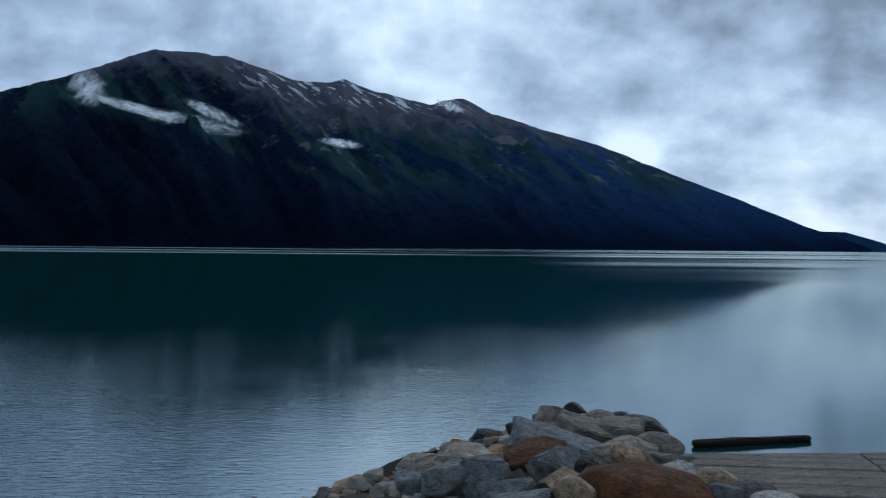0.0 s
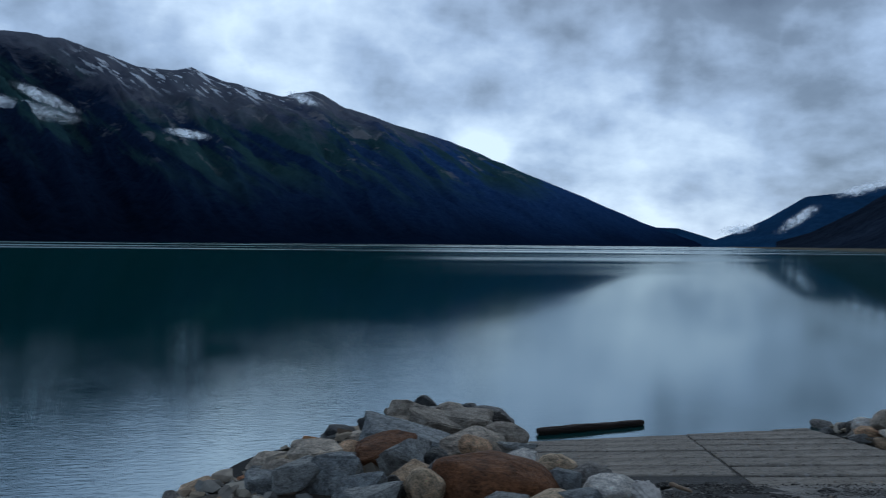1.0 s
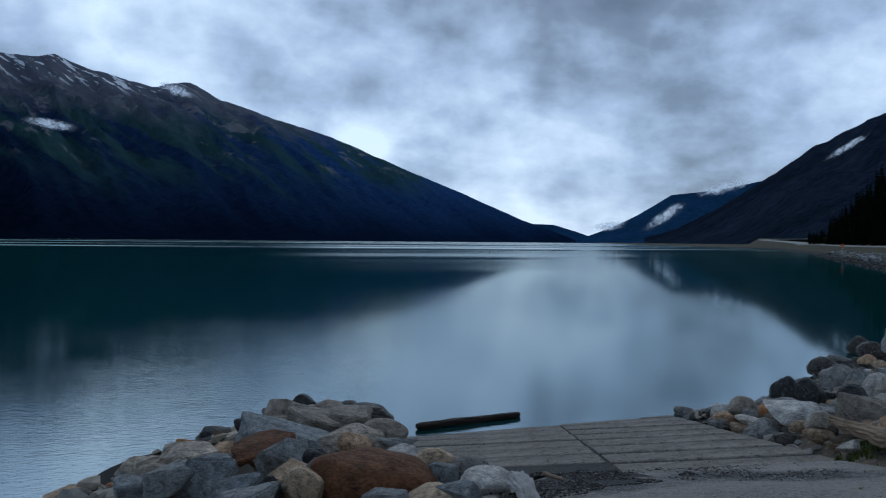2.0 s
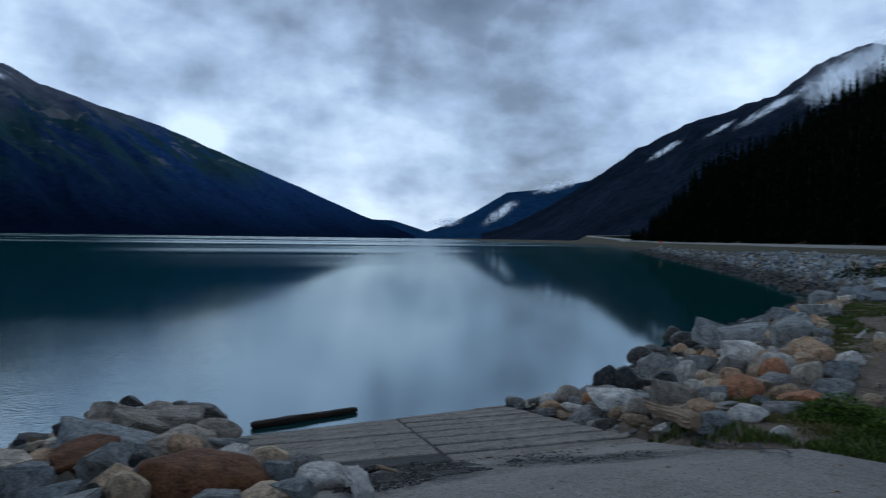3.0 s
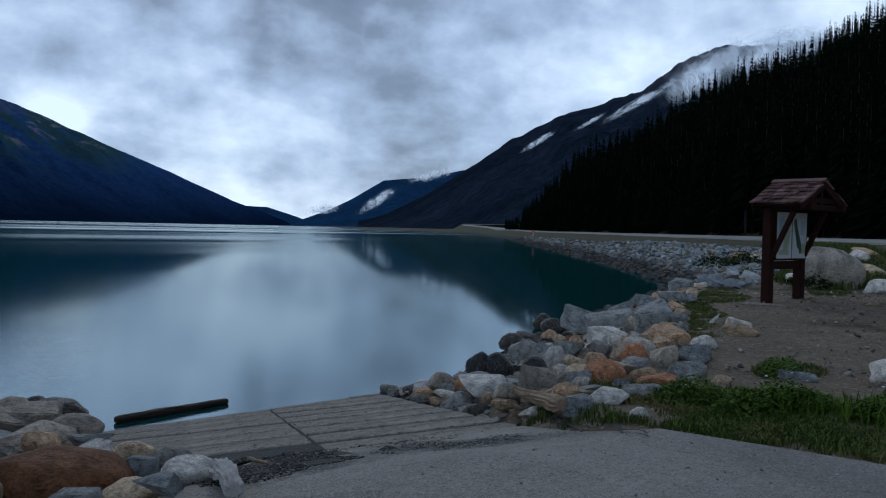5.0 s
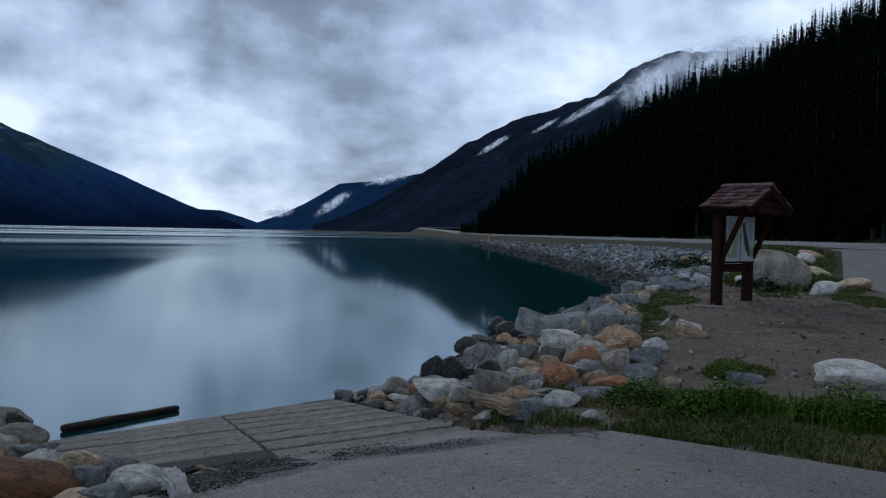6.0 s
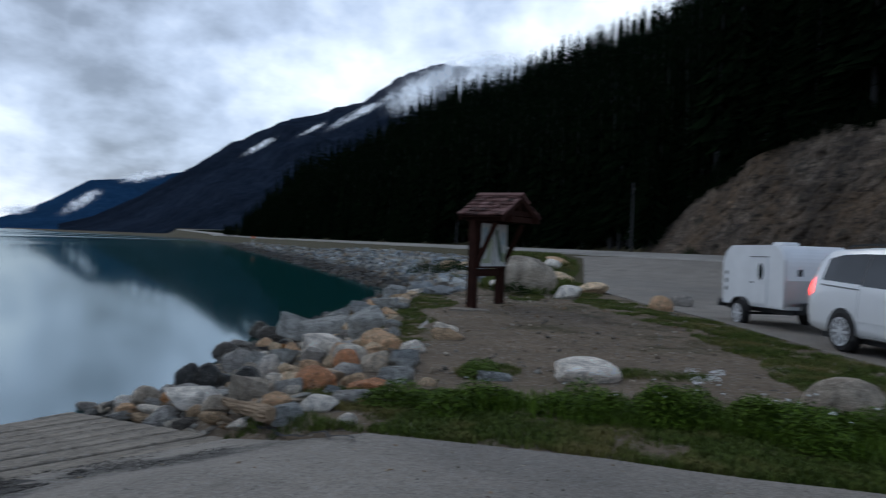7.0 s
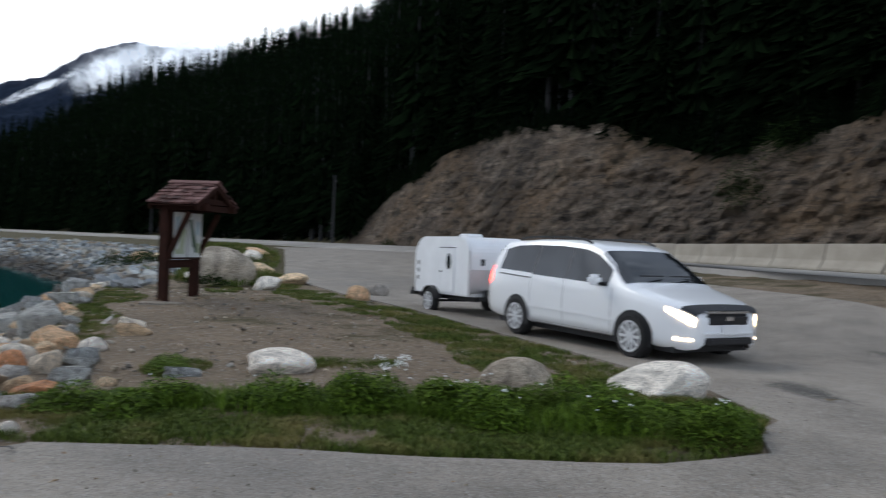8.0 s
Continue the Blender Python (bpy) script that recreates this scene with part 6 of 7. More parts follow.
    for side in (1, -1):
        van_patch([1.24, 1.32, 1.47, 1.62, 1.8, 1.94], lambda x: [4.10, 4.25, 4.5, 4.8, 5.0], 0.007, side, screen)
    part("windscreen", screen, M_TINTED, van, "dark windscreen", smooth=True)
    rear = bmesh.new()
    for side in (1, -1):
        van_patch([4.78, 4.85, 4.92, 4.99], lambda x: [4.12, 4.5, 5.0], 0.007, side, rear)
    part("rear_window", rear, M_TINTED, van, "dark tinted rear window", smooth=True)
    shield = bmesh.new()
    for side in (1, -1):
        van_patch([0.05, 0.09, 0.13, 0.17, 0.21], lambda x: [3.05, 3.5, 4.1, 4.3, 4.6, 5.0], 0.030, side, shield)
    part("bonnet_shield", shield, M_TRIM, van, "black bug shield along the bonnet", smooth=True)
    part("grille", box(0.10, 0.86, 0.20, pose(0.035, 0, 0.665, 0, -12, 0), 0.04), M_TRIM, van, "dark grille")
    part("grille_surround", box(0.07, 0.88, 0.03, pose(0.02, 0, 0.785, 0, -12, 0), 0.012), M_CHROME, van)
    part("badge", box(0.03, 0.15, 0.06, pose(-0.022, 0, 0.69, 0, -12, 0), 0.012), M_CHROME, van, "plain chrome badge")
    part("bumper", box(0.30, 1.12, 0.15, pose(0.12, 0, 0.475), 0.06), M_WHITE, van)
    part("lower_intake", box(0.12, 0.92, 0.10, pose(-0.012, 0, 0.365), 0.02), M_TRIM, van)
    part("front_plate", box(0.02, 0.31, 0.15, pose(-0.045, 0, 0.53, 0, -6, 0), 0.005), M_WHITE, van, "plain white plate")
    for y in (0.30, -0.30):
        part("wiper", box(0.02, 0.56, 0.02, pose(1.28, y, 1.225, 0, 0, 8), 0.004), M_TRIM, van)
    return van


minivan()


# ---------------------------------------------------------------- teardrop trailer
M_SKIN = plain("white_trailer_skin", (0.84, 0.85, 0.86), 0.3)
M_PLATE = plain("bare_aluminium_sheet", (0.62, 0.62, 0.63), 0.28, 0.9)
M_FRAME = plain("black_painted_steel", (0.015, 0.015, 0.016), 0.5)


def trailer():
    tr = new("camping_trailer")
    tr.matrix_world = pose(18.56, 3.16, 1.27, 0, 0.5, 42.9)
    tagged(tr, "small white teardrop camping trailer hitched to the van", "trailer")
    # local x from its nose back, y to its right
    outline = []
    for cx, cz, r, a0, a1 in ((0.42, 1.36, 0.42, 180, 90), (2.12, 1.34, 0.44, 90, 8)):
        for k in range(9):
            a = radians(a0 + (a1 - a0) * k / 8)
            outline.append((cx + r * math.cos(a), cz + r * math.sin(a)))
    outline += [(2.60, 0.95), (2.56, 0.46), (0.03, 0.46), (0.0, 0.55)]
    bm = bmesh.new()
    ends = [[bm.verts.new((x, y, z)) for x, z in outline] for y in (-0.76, 0.76)]
    n = len(outline)
    for k in range(n):
        bm.faces.new((ends[0][k], ends[0][(k + 1) % n], ends[1][(k + 1) % n], ends[1][k]))
    bm.faces.new(ends[0])
    bm.faces.new(list(reversed(ends[1])))
    bmesh.ops.bevel(bm, geom=[e for e in bm.edges if abs(e.verts[0].co.y) > 0.7 and abs(e.verts[0].co.y - e.verts[1].co.y) < 1e-5], offset=0.025, segments=2, affect="EDGES")
    part("body", bm, M_SKIN, tr)
    for s in (1, -1):
        part("edge_trim", box(0.03, 0.03, 1.0, pose(0.0, s * 0.755, 0.98), 0.008), M_PLATE, tr)
        door = part("door", box(0.66, 0.022, 0.98, pose(0.98, s * 0.766, 1.02), 0.03), M_SKIN, tr, "white side door")
        glass = bmesh.new()
        bmesh.ops.create_uvsphere(glass, u_segments=24, v_segments=10, radius=1.0, matrix=pose(0.90, s * 0.775, 1.22) @ Matrix.Diagonal((0.115, 0.018, 0.19, 1)))
        part("door_window", glass, M_TINTED, door, "oval dark window", smooth=True)
        part("door_handle", box(0.09, 0.03, 0.035, pose(1.24, s * 0.78, 0.98), 0.008), M_FRAME, door)
        for z in (1.16, 0.98, 0.80):
            part("side_marker", box(0.07, 0.02, 0.10, pose(2.38, s * 0.765, z), 0.01), M_FRAME, tr, "small dark side light")
        part("door_frame", box(0.72, 0.012, 0.02, pose(0.98, s * 0.764, 1.53)), M_SEAM, tr)
        w = wheel(tr, 1.62, s * 0.80, s, 0.29, 0.17, spokes=8)
        fender = bmesh.new()
        strip = []
        for k in range(13):
            a = radians(12 + 156 * k / 12)
            for rr in (0.335, 0.355):
                for y in (0.70, 0.90):
                    strip.append(fender.verts.new((1.62 + rr * math.cos(a), s * y, 0.29 + rr * math.sin(a))))
        for k in range(12):
            q = strip[k * 4:k * 4 + 8]
            for f in ((2, 3, 7, 6), (0, 1, 5, 4), (1, 3, 7, 5), (0, 2, 6, 4)):
                fender.faces.new([q[i] for i in f])
        part("fender", fender, M_FRAME, tr, "black wheel fender")
    part("nose_plate", box(0.02, 1.46, 0.52, pose(-0.012, 0, 0.80), 0.006), M_PLATE, tr, "bare metal stone guard")
    part("nose_lamp_box", box(0.05, 0.12, 0.16, pose(0.02, 0.42, 1.22), 0.01), M_FRAME, tr)
    part("roof_vent", box(0.42, 0.42, 0.09, pose(1.25, 0, 1.82), 0.03), M_SKIN, tr, "white roof vent")
    for y in (-0.55, 0.55):
        part("frame_rail", box(2.75, 0.06, 0.10, pose(1.35, y, 0.40), 0.006), M_FRAME, tr)
    part("tail_bumper", box(0.08, 1.5, 0.10, pose(2.78, 0, 0.42), 0.01), M_FRAME, tr)
    for s in (1, -1):
        part("tail_bracket", box(0.16, 0.05, 0.16, pose(2.72, s * 0.70, 0.47), 0.01), M_FRAME, tr)
        a, b = Vector((0.15, s * 0.52, 0.42)), Vector((-1.75, 0.0, 0.42))
        d = b - a
        part("tongue", box(d.length, 0.06, 0.08, pose(*((a + b) / 2), 0, 0, math.degrees(math.atan2(d.y, d.x))), 0.006), M_FRAME, tr)
    part("tool_box", box(0.36, 0.9, 0.20, pose(-0.28, 0, 0.52), 0.02), M_FRAME, tr, "black tongue box")
    part("hitch", box(0.40, 0.08, 0.09, pose(-1.90, 0, 0.42), 0.02), M_FRAME, tr)
    part("axle", tube(0.03, 0.03, 1.5, pose(1.62, -0.75, 0.29, -90, 0, 0), 12), M_FRAME, tr)
    part("jack_post", tube(0.03, 0.03, 0.5, pose(-1.0, 0.08, 0.15), 12), M_FRAME, tr)
    return tr


trailer()


# ---------------------------------------------------------------- concrete barriers beside the highway
M_BARRIER = speckled("stained_barrier_concrete", (0.24, 0.215, 0.18), (0.48, 0.44, 0.37), 0.8, 0.9, 0.01, 14.0)


def barriers():
    prof = [(-0.30, 0.0), (-0.30, 0.08), (-0.14, 0.32), (-0.08, 0.81), (0.08, 0.81), (0.14, 0.32), (0.30, 0.08), (0.30, 0.0)]
    bm = bmesh.new()
    ends = [[bm.verts.new((x, y, z)) for y, z in prof] for x in (-1.52, 1.52)]
    for k in range(8):
        bm.faces.new((ends[0][k], ends[0][(k + 1) % 8], ends[1][(k + 1) % 8], ends[1][k]))
    bm.faces.new(ends[0])
    bm.faces.new(ends[1])
    bmesh.ops.bevel(bm, geom=bm.edges[:], offset=0.018, segments=1, affect="EDGES")
    first = None
    run = [Vector(p) for p in ((6.0, -12.4), (24.3, -6.2), (39.0, -1.2), (50.0, 5.0))]
    for a, b in zip(run, run[1:]):
        n = int((b - a).length / 3.07)
        d = (b - a).normalized()
        for i in range(n):
            p = a + d * (i + 0.5) * (b - a).length / n
            z = 2.60 - 0.003 * i
            m = pose(p.x, p.y, z - 0.06, 0, 0, math.degrees(math.atan2(d.y, d.x)))
            if first is None:
                first = part("concrete_barrier", bm, M_BARRIER, at=m)
                tagged(first, "stained grey concrete road barrier beside the highway", "barrier", "barriers beside the highway")
            else:
                copy_thing(first, m)


barriers()


def utility_pole():
    p = bearing(68.7, 92)
    z = gz(p.x, p.y)
    bm = tube(0.15, 0.10, 8.2, pose(p.x, p.y, z - 0.4), 12)
    box(1.6, 0.10, 0.12, pose(p.x, p.y - 0.1, z + 7.1, 0, 0, 30), 0.01, bm)
    tagged(part("utility_pole", bm, M_SNAG), "weathered grey-brown wooden utility pole", "pole")


utility_pole()


# ---------------------------------------------------------------- plants
def grass_material(name, dark, light, dry):
    k = Nodes(name, 0.6)
    c = k.mix(k.island(), dark, light)
    c = k.mix(k.ramp(k.noise(1.3, 4), (0.5, 0.0), (0.68, 0.8)), c, dry)
    return k.done(c, Specular_IOR_Level=0.06)


M_GRASS = grass_material("short_summer_grass", (0.030, 0.052, 0.010), (0.13, 0.165, 0.035), (0.22, 0.18, 0.07))
M_WEED = grass_material("leafy_green_weeds", (0.016, 0.040, 0.004), (0.13, 0.205, 0.022), (0.09, 0.135, 0.022))
M_PETAL = plain("white_petals", (0.8, 0.8, 0.78), 0.7)
M_SHRUB = leaf_material("dark_shrub_leaves", (0.012, 0.022, 0.008), (0.040, 0.065, 0.022))


def blades(name, x, y, z, high, wide, material, label, seed, category="grass"):
    """Grass blades, each a bent strip of its own."""
    rng = np.random.RandomState(seed)
    n = len(x)
    a, lean = rng.uniform(0, 6.283, n), rng.uniform(0.1, 0.9, n)
    h = high * rng.uniform(0.5, 1.25, n)
    w = wide * rng.uniform(0.6, 1.3, n)
    ca, sa = np.cos(a), np.sin(a)
    base = np.stack([x, y, z - 0.01], -1)
    side = np.stack([-sa * w, ca * w, 0 * w], -1)
    out = np.stack([ca, sa, 0 * a], -1)
    up = np.array([0, 0, 1.0])
    mid = base + out * (h * lean * 0.35)[:, None] + up * (h * 0.62)[:, None]
    tip = base + out * (h * lean)[:, None] + up * (h * (1.0 - 0.25 * lean))[:, None]
    v = np.stack([base - side, base + side, mid + side * 0.8, mid - side * 0.8, tip], 1).reshape(-1, 3)
    i = np.arange(n)[:, None] * 5
    faces = [tuple(q) for q in (i + [0, 1, 2, 3]).tolist()] + [tuple(q) for q in (i + [3, 2, 4]).tolist()]
    return tagged(link(name, v, faces, material), label, category, kind="stuff")


def leaves(name, spots, count, size, material, label, seed, category="plant", kind="stuff", stems=None):
    """Leafy clumps: pointed leaves turned outward over mounds given as x, y, z, rx, ry, height."""
    rng = np.random.RandomState(seed)
    vs = []
    for x, y, z, rx, ry, h in spots:
        n = int(count * rx * ry) + 12
        r, a = np.sqrt(rng.rand(n)), rng.uniform(0, 6.283, n)
        lump = np.array([0.65 + 0.5 * noise.noise((x + rr * rx * math.cos(q) * 1.6 * 1.0, y + rr * ry * math.sin(q) * 1.6, seed)) for rr, q in zip(r, a)])
        top = h * (1 - r ** 2.2) * lump * 1.3 + 0.05
        p = np.stack([x + r * rx * np.cos(a), y + r * ry * np.sin(a), z + top * rng.rand(n) ** 0.35], -1)
        yaw, tilt = a + rng.uniform(-1.2, 1.2, n), rng.uniform(-0.5, 0.9, n)
        s = size * rng.uniform(0.5, 1.4, n)
        d = np.stack([np.cos(yaw) * np.cos(tilt), np.sin(yaw) * np.cos(tilt), np.sin(tilt)], -1) * s[:, None]
        w = np.stack([-np.sin(yaw), np.cos(yaw), rng.uniform(-0.4, 0.4, n)], -1) * (s * 0.26)[:, None]
        droop = np.array([0, 0, -1.0]) * (s * 0.15)[:, None]
        vs.append(np.stack([p, p + d * 0.45 + w, p + d + droop, p + d * 0.45 - w], 1).reshape(-1, 3))
    v = np.concatenate(vs)
    i = np.arange(len(v) // 4)[:, None] * 4
    faces = [tuple(q) for q in (i + [0, 1, 2]).tolist()] + [tuple(q) for q in (i + [0, 2, 3]).tolist()]
    return tagged(link(name, v, faces, material), label, category, kind=kind)


def scatter_in(zones, seed, per, bare=-0.15):
    """Random spots in ellipses x, y, rx, ry, turn that are not paved."""
    rng = np.random.RandomState(seed)
    xs, ys = [], []
    for x, y, rx, ry, turn in zones:
        n = int(per * rx * ry * math.pi)
        r, a = rng.rand(n) ** 0.62 * 1.15, rng.uniform(0, 6.283, n)
        dx, dy = r * rx * np.cos(a), r * ry * np.sin(a)
        c, s = math.cos(radians(turn)), math.sin(radians(turn))
        xs.append(x + dx * c - dy * s)
        ys.append(y + dx * s + dy * c)
    x, y = np.concatenate(xs), np.concatenate(ys)
    lump = np.array([noise.fractal((a * 1.3, b * 1.3, seed), 1, 2, 3) for a, b in zip(x, y)])
    ok = (paved_depth(x, y) < -0.02 - 0.12 * rng.rand(len(x))) & (lump + 0.5 * (rng.rand(len(x)) - 0.5) > bare)
    return x[ok], y[ok]


def verge():
    near = [(6.9, 3.6, 2.6, 0.95, -68), (7.6, 0.5, 2.4, 1.25, -80), (6.9, 4.6, 0.9, 0.6, -50), (9.1, 5.3, 0.55, 0.35, 20), (10.3, 3.7, 0.8, 0.35, -60), (11.2, 1.4, 2.2, 0.7, 32), (14.6, 3.3, 2.4, 0.7, 38),
            (5.75, 5.75, 0.22, 0.14, 0), (9.6, 0.2, 1.4, 0.7, 10)]
    x, y = scatter_in(near, 3, 3000)
    blades("grass", x, y, ground_height(x, y), 0.075, 0.006, M_GRASS, "short green and dry grass along the paved edge", 4)
    # a ragged band right along the pavement
    rng, xs, ys = np.random.RandomState(21), [], []
    for (ax, ay), (bx, by) in zip(EDGE[1:12], EDGE[2:13]):
        ln = math.hypot(bx - ax, by - ay)
        n = int(ln * (3400 if ax < 9 else 1500))
        f, o = rng.rand(n), rng.rand(n) ** 1.3 * 1.15
        xs.append(ax + (bx - ax) * f + (by - ay) / ln * -o)
        ys.append(ay + (by - ay) * f - (bx - ax) / ln * -o)
    x, y = np.concatenate(xs), np.concatenate(ys)
    bare = np.array([noise.fractal((a * 1.6, b * 1.6, 3.3), 1, 2, 3) for a, b in zip(x, y)])
    ok = (paved_depth(x, y) < -0.03 - 0.1 * rng.rand(len(x))) & (bare + 0.4 * (rng.rand(len(x)) - 0.5) > np.where(x < 9, np.where(y > 4.4, 0.12, -0.3), 0.0))
    x, y = x[ok], y[ok]
    blades("grass", x, y, ground_height(x, y), 0.07, 0.006, M_GRASS, "ragged band of short grass beside the pavement", 22)
    low = [(13.5, 10.5, 3.0, 0.8, 38), (12.2, 9.3, 1.6, 0.6, 40), (17.5, 12.6, 2.2, 0.9, 30), (18.5, 6.9, 2.3, 0.8, 38), (22.5, 9.2, 2.5, 0.9, 35), (23.5, 12.5, 2.2, 0.5, 28), (26.5, 12.0, 1.8, 0.6, 20)]
    low += [(15.5, 12.2, 2.4, 0.9, 40), (13.2, 9.9, 1.3, 0.7, 45), (19.5, 14.2, 2.4, 1.0, 35), (11.6, 8.4, 1.0, 0.5, 40), (16.5, 11.6, 1.6, 0.8, 35)]
    x, y = scatter_in(low, 5, 1900, -0.02)
    blades("grass", x, y, ground_height(x, y), 0.055, 0.007, M_GRASS, "tufts of rough grass along the shore path", 6)
    field = [(31, 16.6, 6, 2.0, 30), (43, 23.0, 9, 2.6, 25), (56, 31.0, 9, 3.0, 30), (34, 21, 6, 2.0, 45)]
    x, y = scatter_in(field, 7, 110)
    blades("grass", x, y, ground_height(x, y), 0.28, 0.025, M_GRASS, "grassy patch between the riprap and the lot", 8)
    rng = random.Random(3)
    mounds = []
    for cx, cy, rx, ry, turn, n, hi in ((7.6, 2.8, 1.45, 0.5, -66, 20, 0.33), (7.95, 0.4, 1.4, 0.68, -84, 24, 0.34), (6.75, 4.6, 0.6, 0.4, -50, 5, 0.20), (9.05, 5.35, 0.45, 0.25, 10, 3, 0.11), (8.6, -0.35, 0.6, 0.4, 0, 5, 0.28)):
        for _ in range(n):
            r, a = math.sqrt(rng.random()), rng.uniform(0, 6.28)
            dx, dy = r * rx * math.cos(a), r * ry * math.sin(a)
            c, s = math.cos(radians(turn)), math.sin(radians(turn))
            x, y = cx + dx * c - dy * s, cy + dx * s + dy * c
            q = rng.uniform(0.22, 0.42)
            mounds.append((x, y, gz(x, y) - 0.02, q, q * rng.uniform(0.7, 1.0), hi * rng.uniform(0.65, 1.2)))
    leaves("weeds", mounds, 12500, 0.043, M_WEED, "lush leafy green weeds on the island's edge", 11)
    x, y = scatter_in([(7.5, 2.95, 1.4, 0.5, -66), (7.9, 0.45, 1.5, 0.6, -84)], 12, 1700)
    blades("tall_grass", x, y, ground_height(x, y), 0.22, 0.005, M_WEED, "tall fresh grass blades among the weeds", 13)
    # white clover and daisy heads
    pick = random.Random(8)
    vs, fs = [], []
    for k in range(48):
        m = pick.choice(mounds[:39])
        a, r = pick.uniform(0, 6.28), pick.random() * m[3] * 1.1
        p = Vector((m[0] + r * math.cos(a), m[1] + r * math.sin(a), m[2] + m[5] * pick.uniform(0.75, 1.25)))
        s = pick.uniform(0.009, 0.020)
        n = len(vs)
        vs += [p + Vector((s * math.cos(t * 1.047), s * math.sin(t * 1.047), 0.25 * s * (t % 2))) for t in range(6)] + [p + Vector((0, 0, s * 0.7)), p - Vector((0, 0, s * 0.5))]
        fs += [(n + t, n + (t + 1) % 6, n + 6) for t in range(6)] + [(n + (t + 1) % 6, n + t, n + 7) for t in range(6)]
    tagged(link("flowers", vs, fs, M_PETAL), "small white flower heads among the weeds", "flowers", kind="stuff")
    cluster = []
    for k in range(14):
        x, y = 8.15 + pick.uniform(-0.16, 0.16), 2.35 + pick.uniform(-0.12, 0.12)
        cluster.append((x, y, gz(x, y) + pick.uniform(0.30, 0.42), 0.03, 0.03, 0.03))
    leaves("daisies", cluster, 8000, 0.028, M_PETAL, "cluster of white daisies above the weeds", 15, "flowers")


verge()


def flat_stone():
    bm = box(0.95, 0.62, 0.10, pose(8.55, 1.75, gz(8.55, 1.75) + 0.06, 3, -4, 20), 0.03)
    tagged(part("flat_stone", bm, M_GREY), "flat grey stone slab lying among the weeds", "stone")


flat_stone()


def shrub(b, d, wide, high, lift=0.0, seed=1, name="shrub"):
    p = bearing(b, d)
    z = gz(p.x, p.y) + lift
    rng = random.Random(seed)
    spots = [(p.x + rng.uniform(-0.4, 0.4) * wide, p.y + rng.uniform(-0.4, 0.4) * wide, z + rng.uniform(0, 0.35) * high, wide * rng.uniform(0.25, 0.4), wide * rng.uniform(0.25, 0.4), high * rng.uniform(0.5, 0.7)) for _ in range(7)]
    ob = leaves(name, spots, 1200 / wide, 0.085 * wide ** 0.5, M_SHRUB, "dark green leafy shrub on rough ground", seed, "shrub", kind="")
    return ob


shrub(56.3, 44, 2.6, 1.2, 0.0, 21)
shrub(61.0, 27, 1.1, 0.45, 0.0, 22)
for b, d, w, h, up, s in ((90.2, 64.5, 2.4, 1.6, 0.2, 23), (96.8, 60.5, 5.0, 4.6, 1.2, 24), (98.6, 61, 4.2, 4.2, 0.8, 25), (101.0, 49.5, 3.2, 1.4, 0.0, 26), (98.9, 50.5, 2.6, 1.2, 0.0, 27), (77.5, 79, 1.6, 1.3, 0.0, 28), (72.5, 89, 1.6, 1.4, 0.0, 29), (84.8, 72.5, 2.2, 1.5, 0.0, 30)):
    shrub(b, d, w, h, up, s)


# ---------------------------------------------------------------- small marks
def road_sign():
    p = bearing(43.4, 208)
    z = gz(p.x, p.y)
    th = new("road_sign")
    th.matrix_world = pose(p.x, p.y, z, 0, 0, -42)
    tagged(th, "orange road works sign on a thin steel post", "road sign")
    part("post", box(0.08, 0.08, 2.3, pose(0, 0, 1.1)), M_ALLOY, th)
    part("sign_plate", box(0.62, 0.03, 0.62, pose(0, -0.07, 1.9, 0, 45, 0), 0.02), plain("orange_sign_sheet", (0.85, 0.16, 0.04), 0.5), th, "orange diamond plate")


road_sign()

M_CRACK = plain("dark_crack_filler", (0.022, 0.022, 0.023), 0.9)


def crack(pts, wide, seed):
    """A crack in the asphalt, a thin wandering ribbon laid into it."""
    vs, fs = [], []
    steps = 26
    for i in range(steps * (len(pts) - 1) + 1):
        f = i / steps
        k = min(int(f), len(pts) - 2)
        a, b = Vector(pts[k]), Vector(pts[k + 1])
        p = a.lerp(b, f - k)
        n = Vector((-(b - a).y, (b - a).x)).normalized()
        p = p + n * noise.fractal((f * 3.2, seed, 0), 0.8, 2.0, 4) * 0.07
        w = wide * (0.5 + abs(noise.noise((f * 6, seed, 3))))
        for s in (-1, 1):
            q = p + n * s * w
            vs.append((q.x, q.y, gz(q.x, q.y) + 0.0245))
    fs = [(2 * i, 2 * i + 2, 2 * i + 3, 2 * i + 1) for i in range(len(vs) // 2 - 1)]
    tagged(link("pavement_crack", vs, fs, M_CRACK), "thin dark crack in the asphalt", "crack", kind="structure")


crack([(3.71, 5.02), (3.49, 4.57), (3.31, 4.10)], 0.012, 2.0)
crack([(5.83, 6.09), (5.34, 4.98), (5.26, 4.21)], 0.018, 5.0)
crack([(10.99, -1.84), (10.65, -2.15), (10.10, -2.38)], 0.010, 8.0)


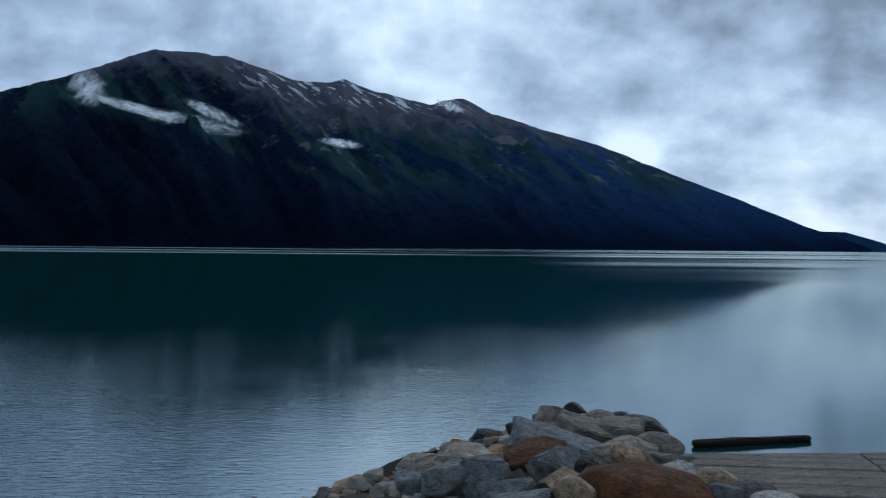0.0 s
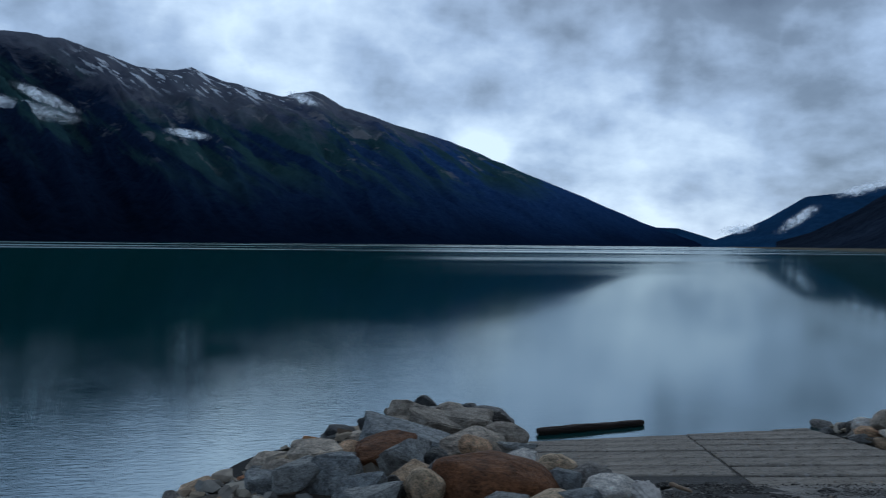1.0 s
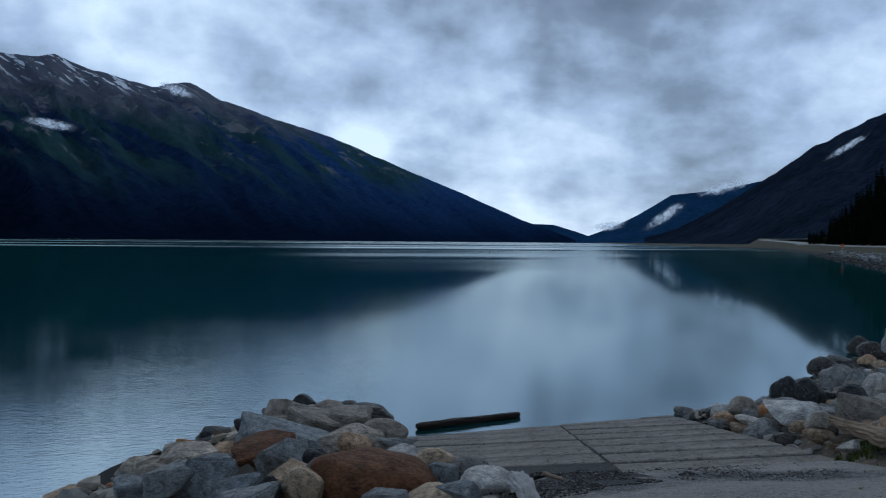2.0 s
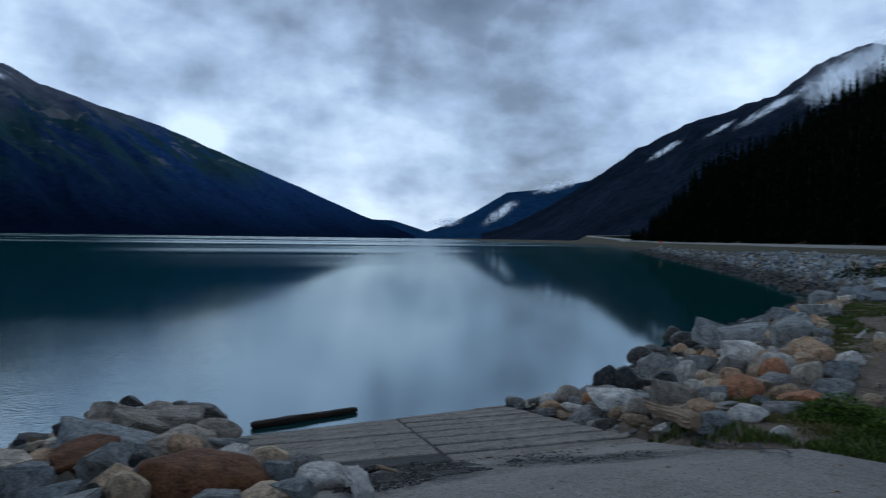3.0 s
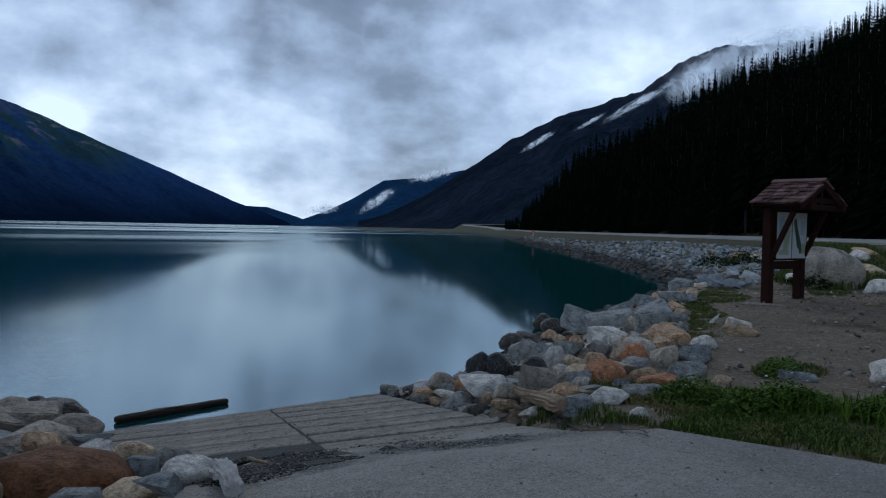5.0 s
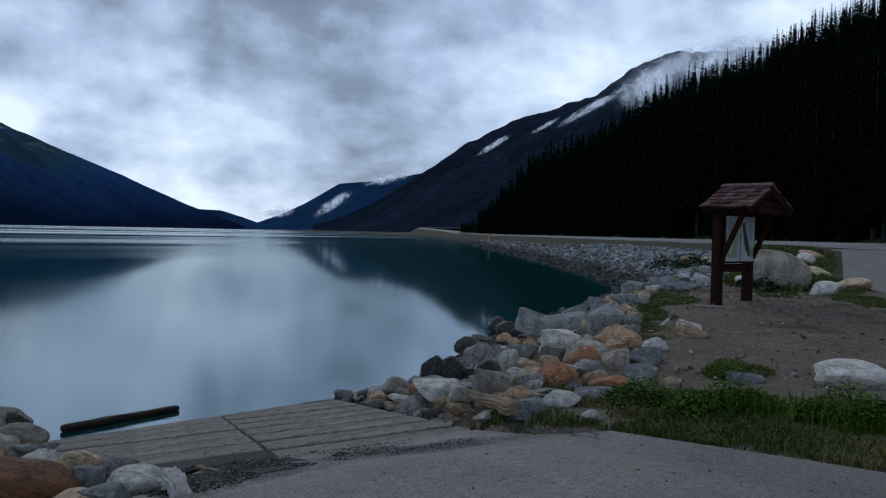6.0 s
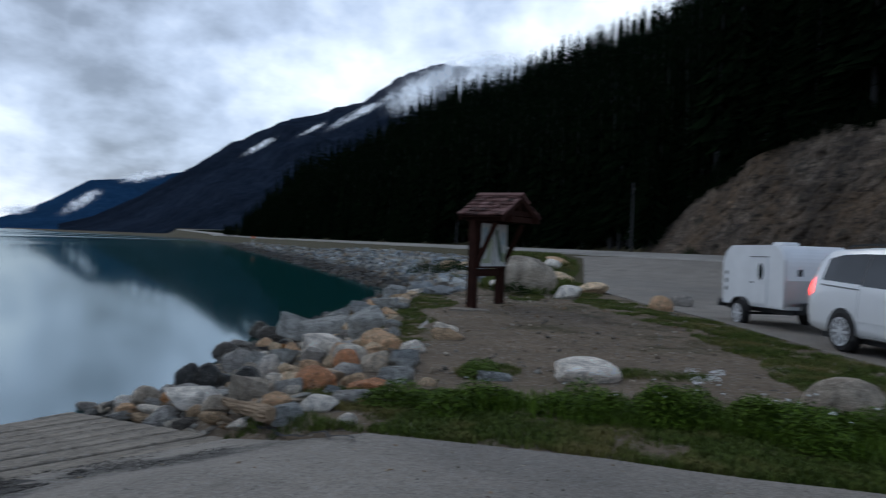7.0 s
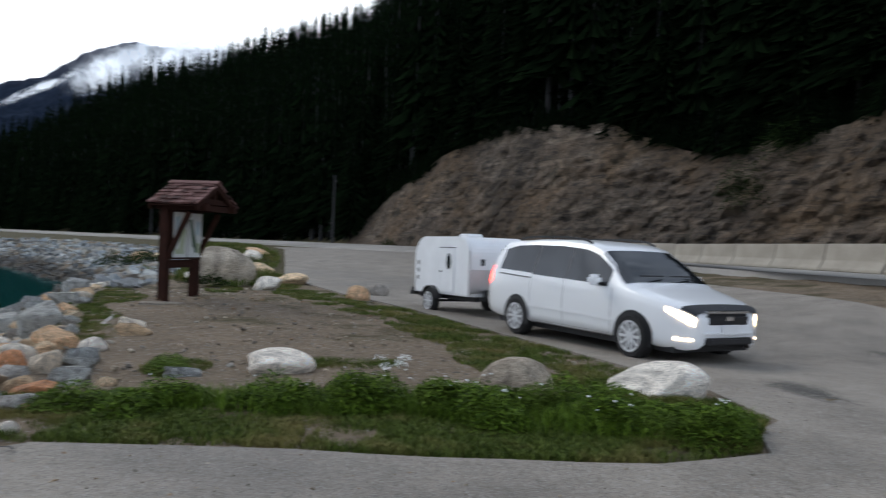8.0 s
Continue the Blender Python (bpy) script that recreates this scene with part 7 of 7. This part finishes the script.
# ---------------------------------------------------------------- low cloud on the mountains
def vapour_material():
    k = Nodes("drifting_vapour", 1.0)
    x, z = k.xyz(0), k.xyz(2)
    fall = k.math("SUBTRACT", 1.0, k.math("ADD", k.math("POWER", k.math("ABSOLUTE", x), 2.0), k.math("POWER", k.math("ABSOLUTE", z), 2.0)), True)
    shift = k.n.new("ShaderNodeVectorMath")
    shift.operation = "ADD"
    k.l.new(k.stretch(3.2, 1.0, 1.0), shift.inputs[0])
    k.l.new(k.math("MULTIPLY", k.chance(), 40.0), shift.inputs[1])
    mass = k.noise(1.1, 4, 0.5, shift.outputs[0], 0.8)
    # the rim frays where the vapour is thin
    body = k.math("ADD", fall, k.math("MULTIPLY", k.math("SUBTRACT", mass, 0.5), 3.4))
    soft = k.math("MULTIPLY", k.ramp(k.math("MULTIPLY", body, 0.6), (0.10, 0.0), (0.45, 0.26), (0.85, 0.86)), k.ramp(fall, (0.0, 0.0), (0.85, 1.0)))
    # light scatters through the droplets to both sides
    out = next(n for n in k.n if n.type == "OUTPUT_MATERIAL")
    white = (0.78, 0.80, 0.82, 1)
    front, back, clear = (k.n.new(t) for t in ("ShaderNodeBsdfDiffuse", "ShaderNodeBsdfTranslucent", "ShaderNodeBsdfTransparent"))
    front.inputs[0].default_value = back.inputs[0].default_value = white
    both, veil_ = k.n.new("ShaderNodeAddShader"), k.n.new("ShaderNodeMixShader")
    k.l.new(front.outputs[0], both.inputs[0])
    k.l.new(back.outputs[0], both.inputs[1])
    k.l.new(soft, veil_.inputs[0])
    k.l.new(clear.outputs[0], veil_.inputs[1])
    k.l.new(both.outputs[0], veil_.inputs[2])
    k.l.new(veil_.outputs[0], out.inputs[0])
    return k.m


M_VAPOUR = vapour_material()


def low_cloud(b, high, wide, tall, tilt, dist):
    """A bank of low cloud: a lumpy lens whose vapour thins towards its rim."""
    bm = bmesh.new()
    bmesh.ops.create_icosphere(bm, subdivisions=4, radius=1.0)
    for v in bm.verts:
        v.co *= 1 + 0.12 * noise.fractal(v.co * 2.0 + Vector((b, dist, 0)), 1, 2, 3)
    r = dist * math.tan(radians(wide / 2)) * 1.55
    h = dist * math.tan(radians(tall / 2)) * 1.7
    p = bearing(b, dist, dist * math.tan(radians(high)) + 2.8)
    at = Matrix.Translation(p) @ pose(0, 0, 0, 0, 0, -b) @ pose(0, 0, 0, 0, tilt, 0) @ Matrix.Diagonal((r, h * 0.7, h, 1))
    ob = part("low_cloud", bm, M_VAPOUR, smooth=True, at=at)
    return tagged(ob, "thin white low cloud drifting along the mountainside", "cloud", "low clouds", "stuff")


low_cloud(-23.0, 9.7, 1.9, 1.5, 40, 2250)
low_cloud(-20.2, 8.65, 5.2, 0.5, 14, 2200)
low_cloud(-16.6, 7.9, 5.0, 0.75, 10, 2150)
low_cloud(-15.4, 8.6, 3.0, 0.6, 22, 2200)
low_cloud(-6.9, 6.92, 2.3, 0.45, 8, 2200)
low_cloud(0.4, 9.5, 1.6, 0.5, 20, 2900)
low_cloud(32.8, 1.8, 2.4, 0.5, -34, 3250)
low_cloud(29.2, 1.1, 1.8, 0.45, -8, 3900)
low_cloud(36.4, 3.6, 2.6, 0.5, -14, 3000)
low_cloud(56.8, 10.9, 7.0, 2.3, -13, 1200)
low_cloud(53.6, 9.8, 3.4, 1.5, -30, 1250)
low_cloud(50.2, 8.6, 4.4, 0.42, -30, 1500)
low_cloud(47.0, 7.3, 1.8, 0.22, -30, 1700)
low_cloud(43.6, 6.0, 2.2, 0.3, -32, 1800)
low_cloud(59.6, 11.5, 4.6, 1.7, -10, 1150)
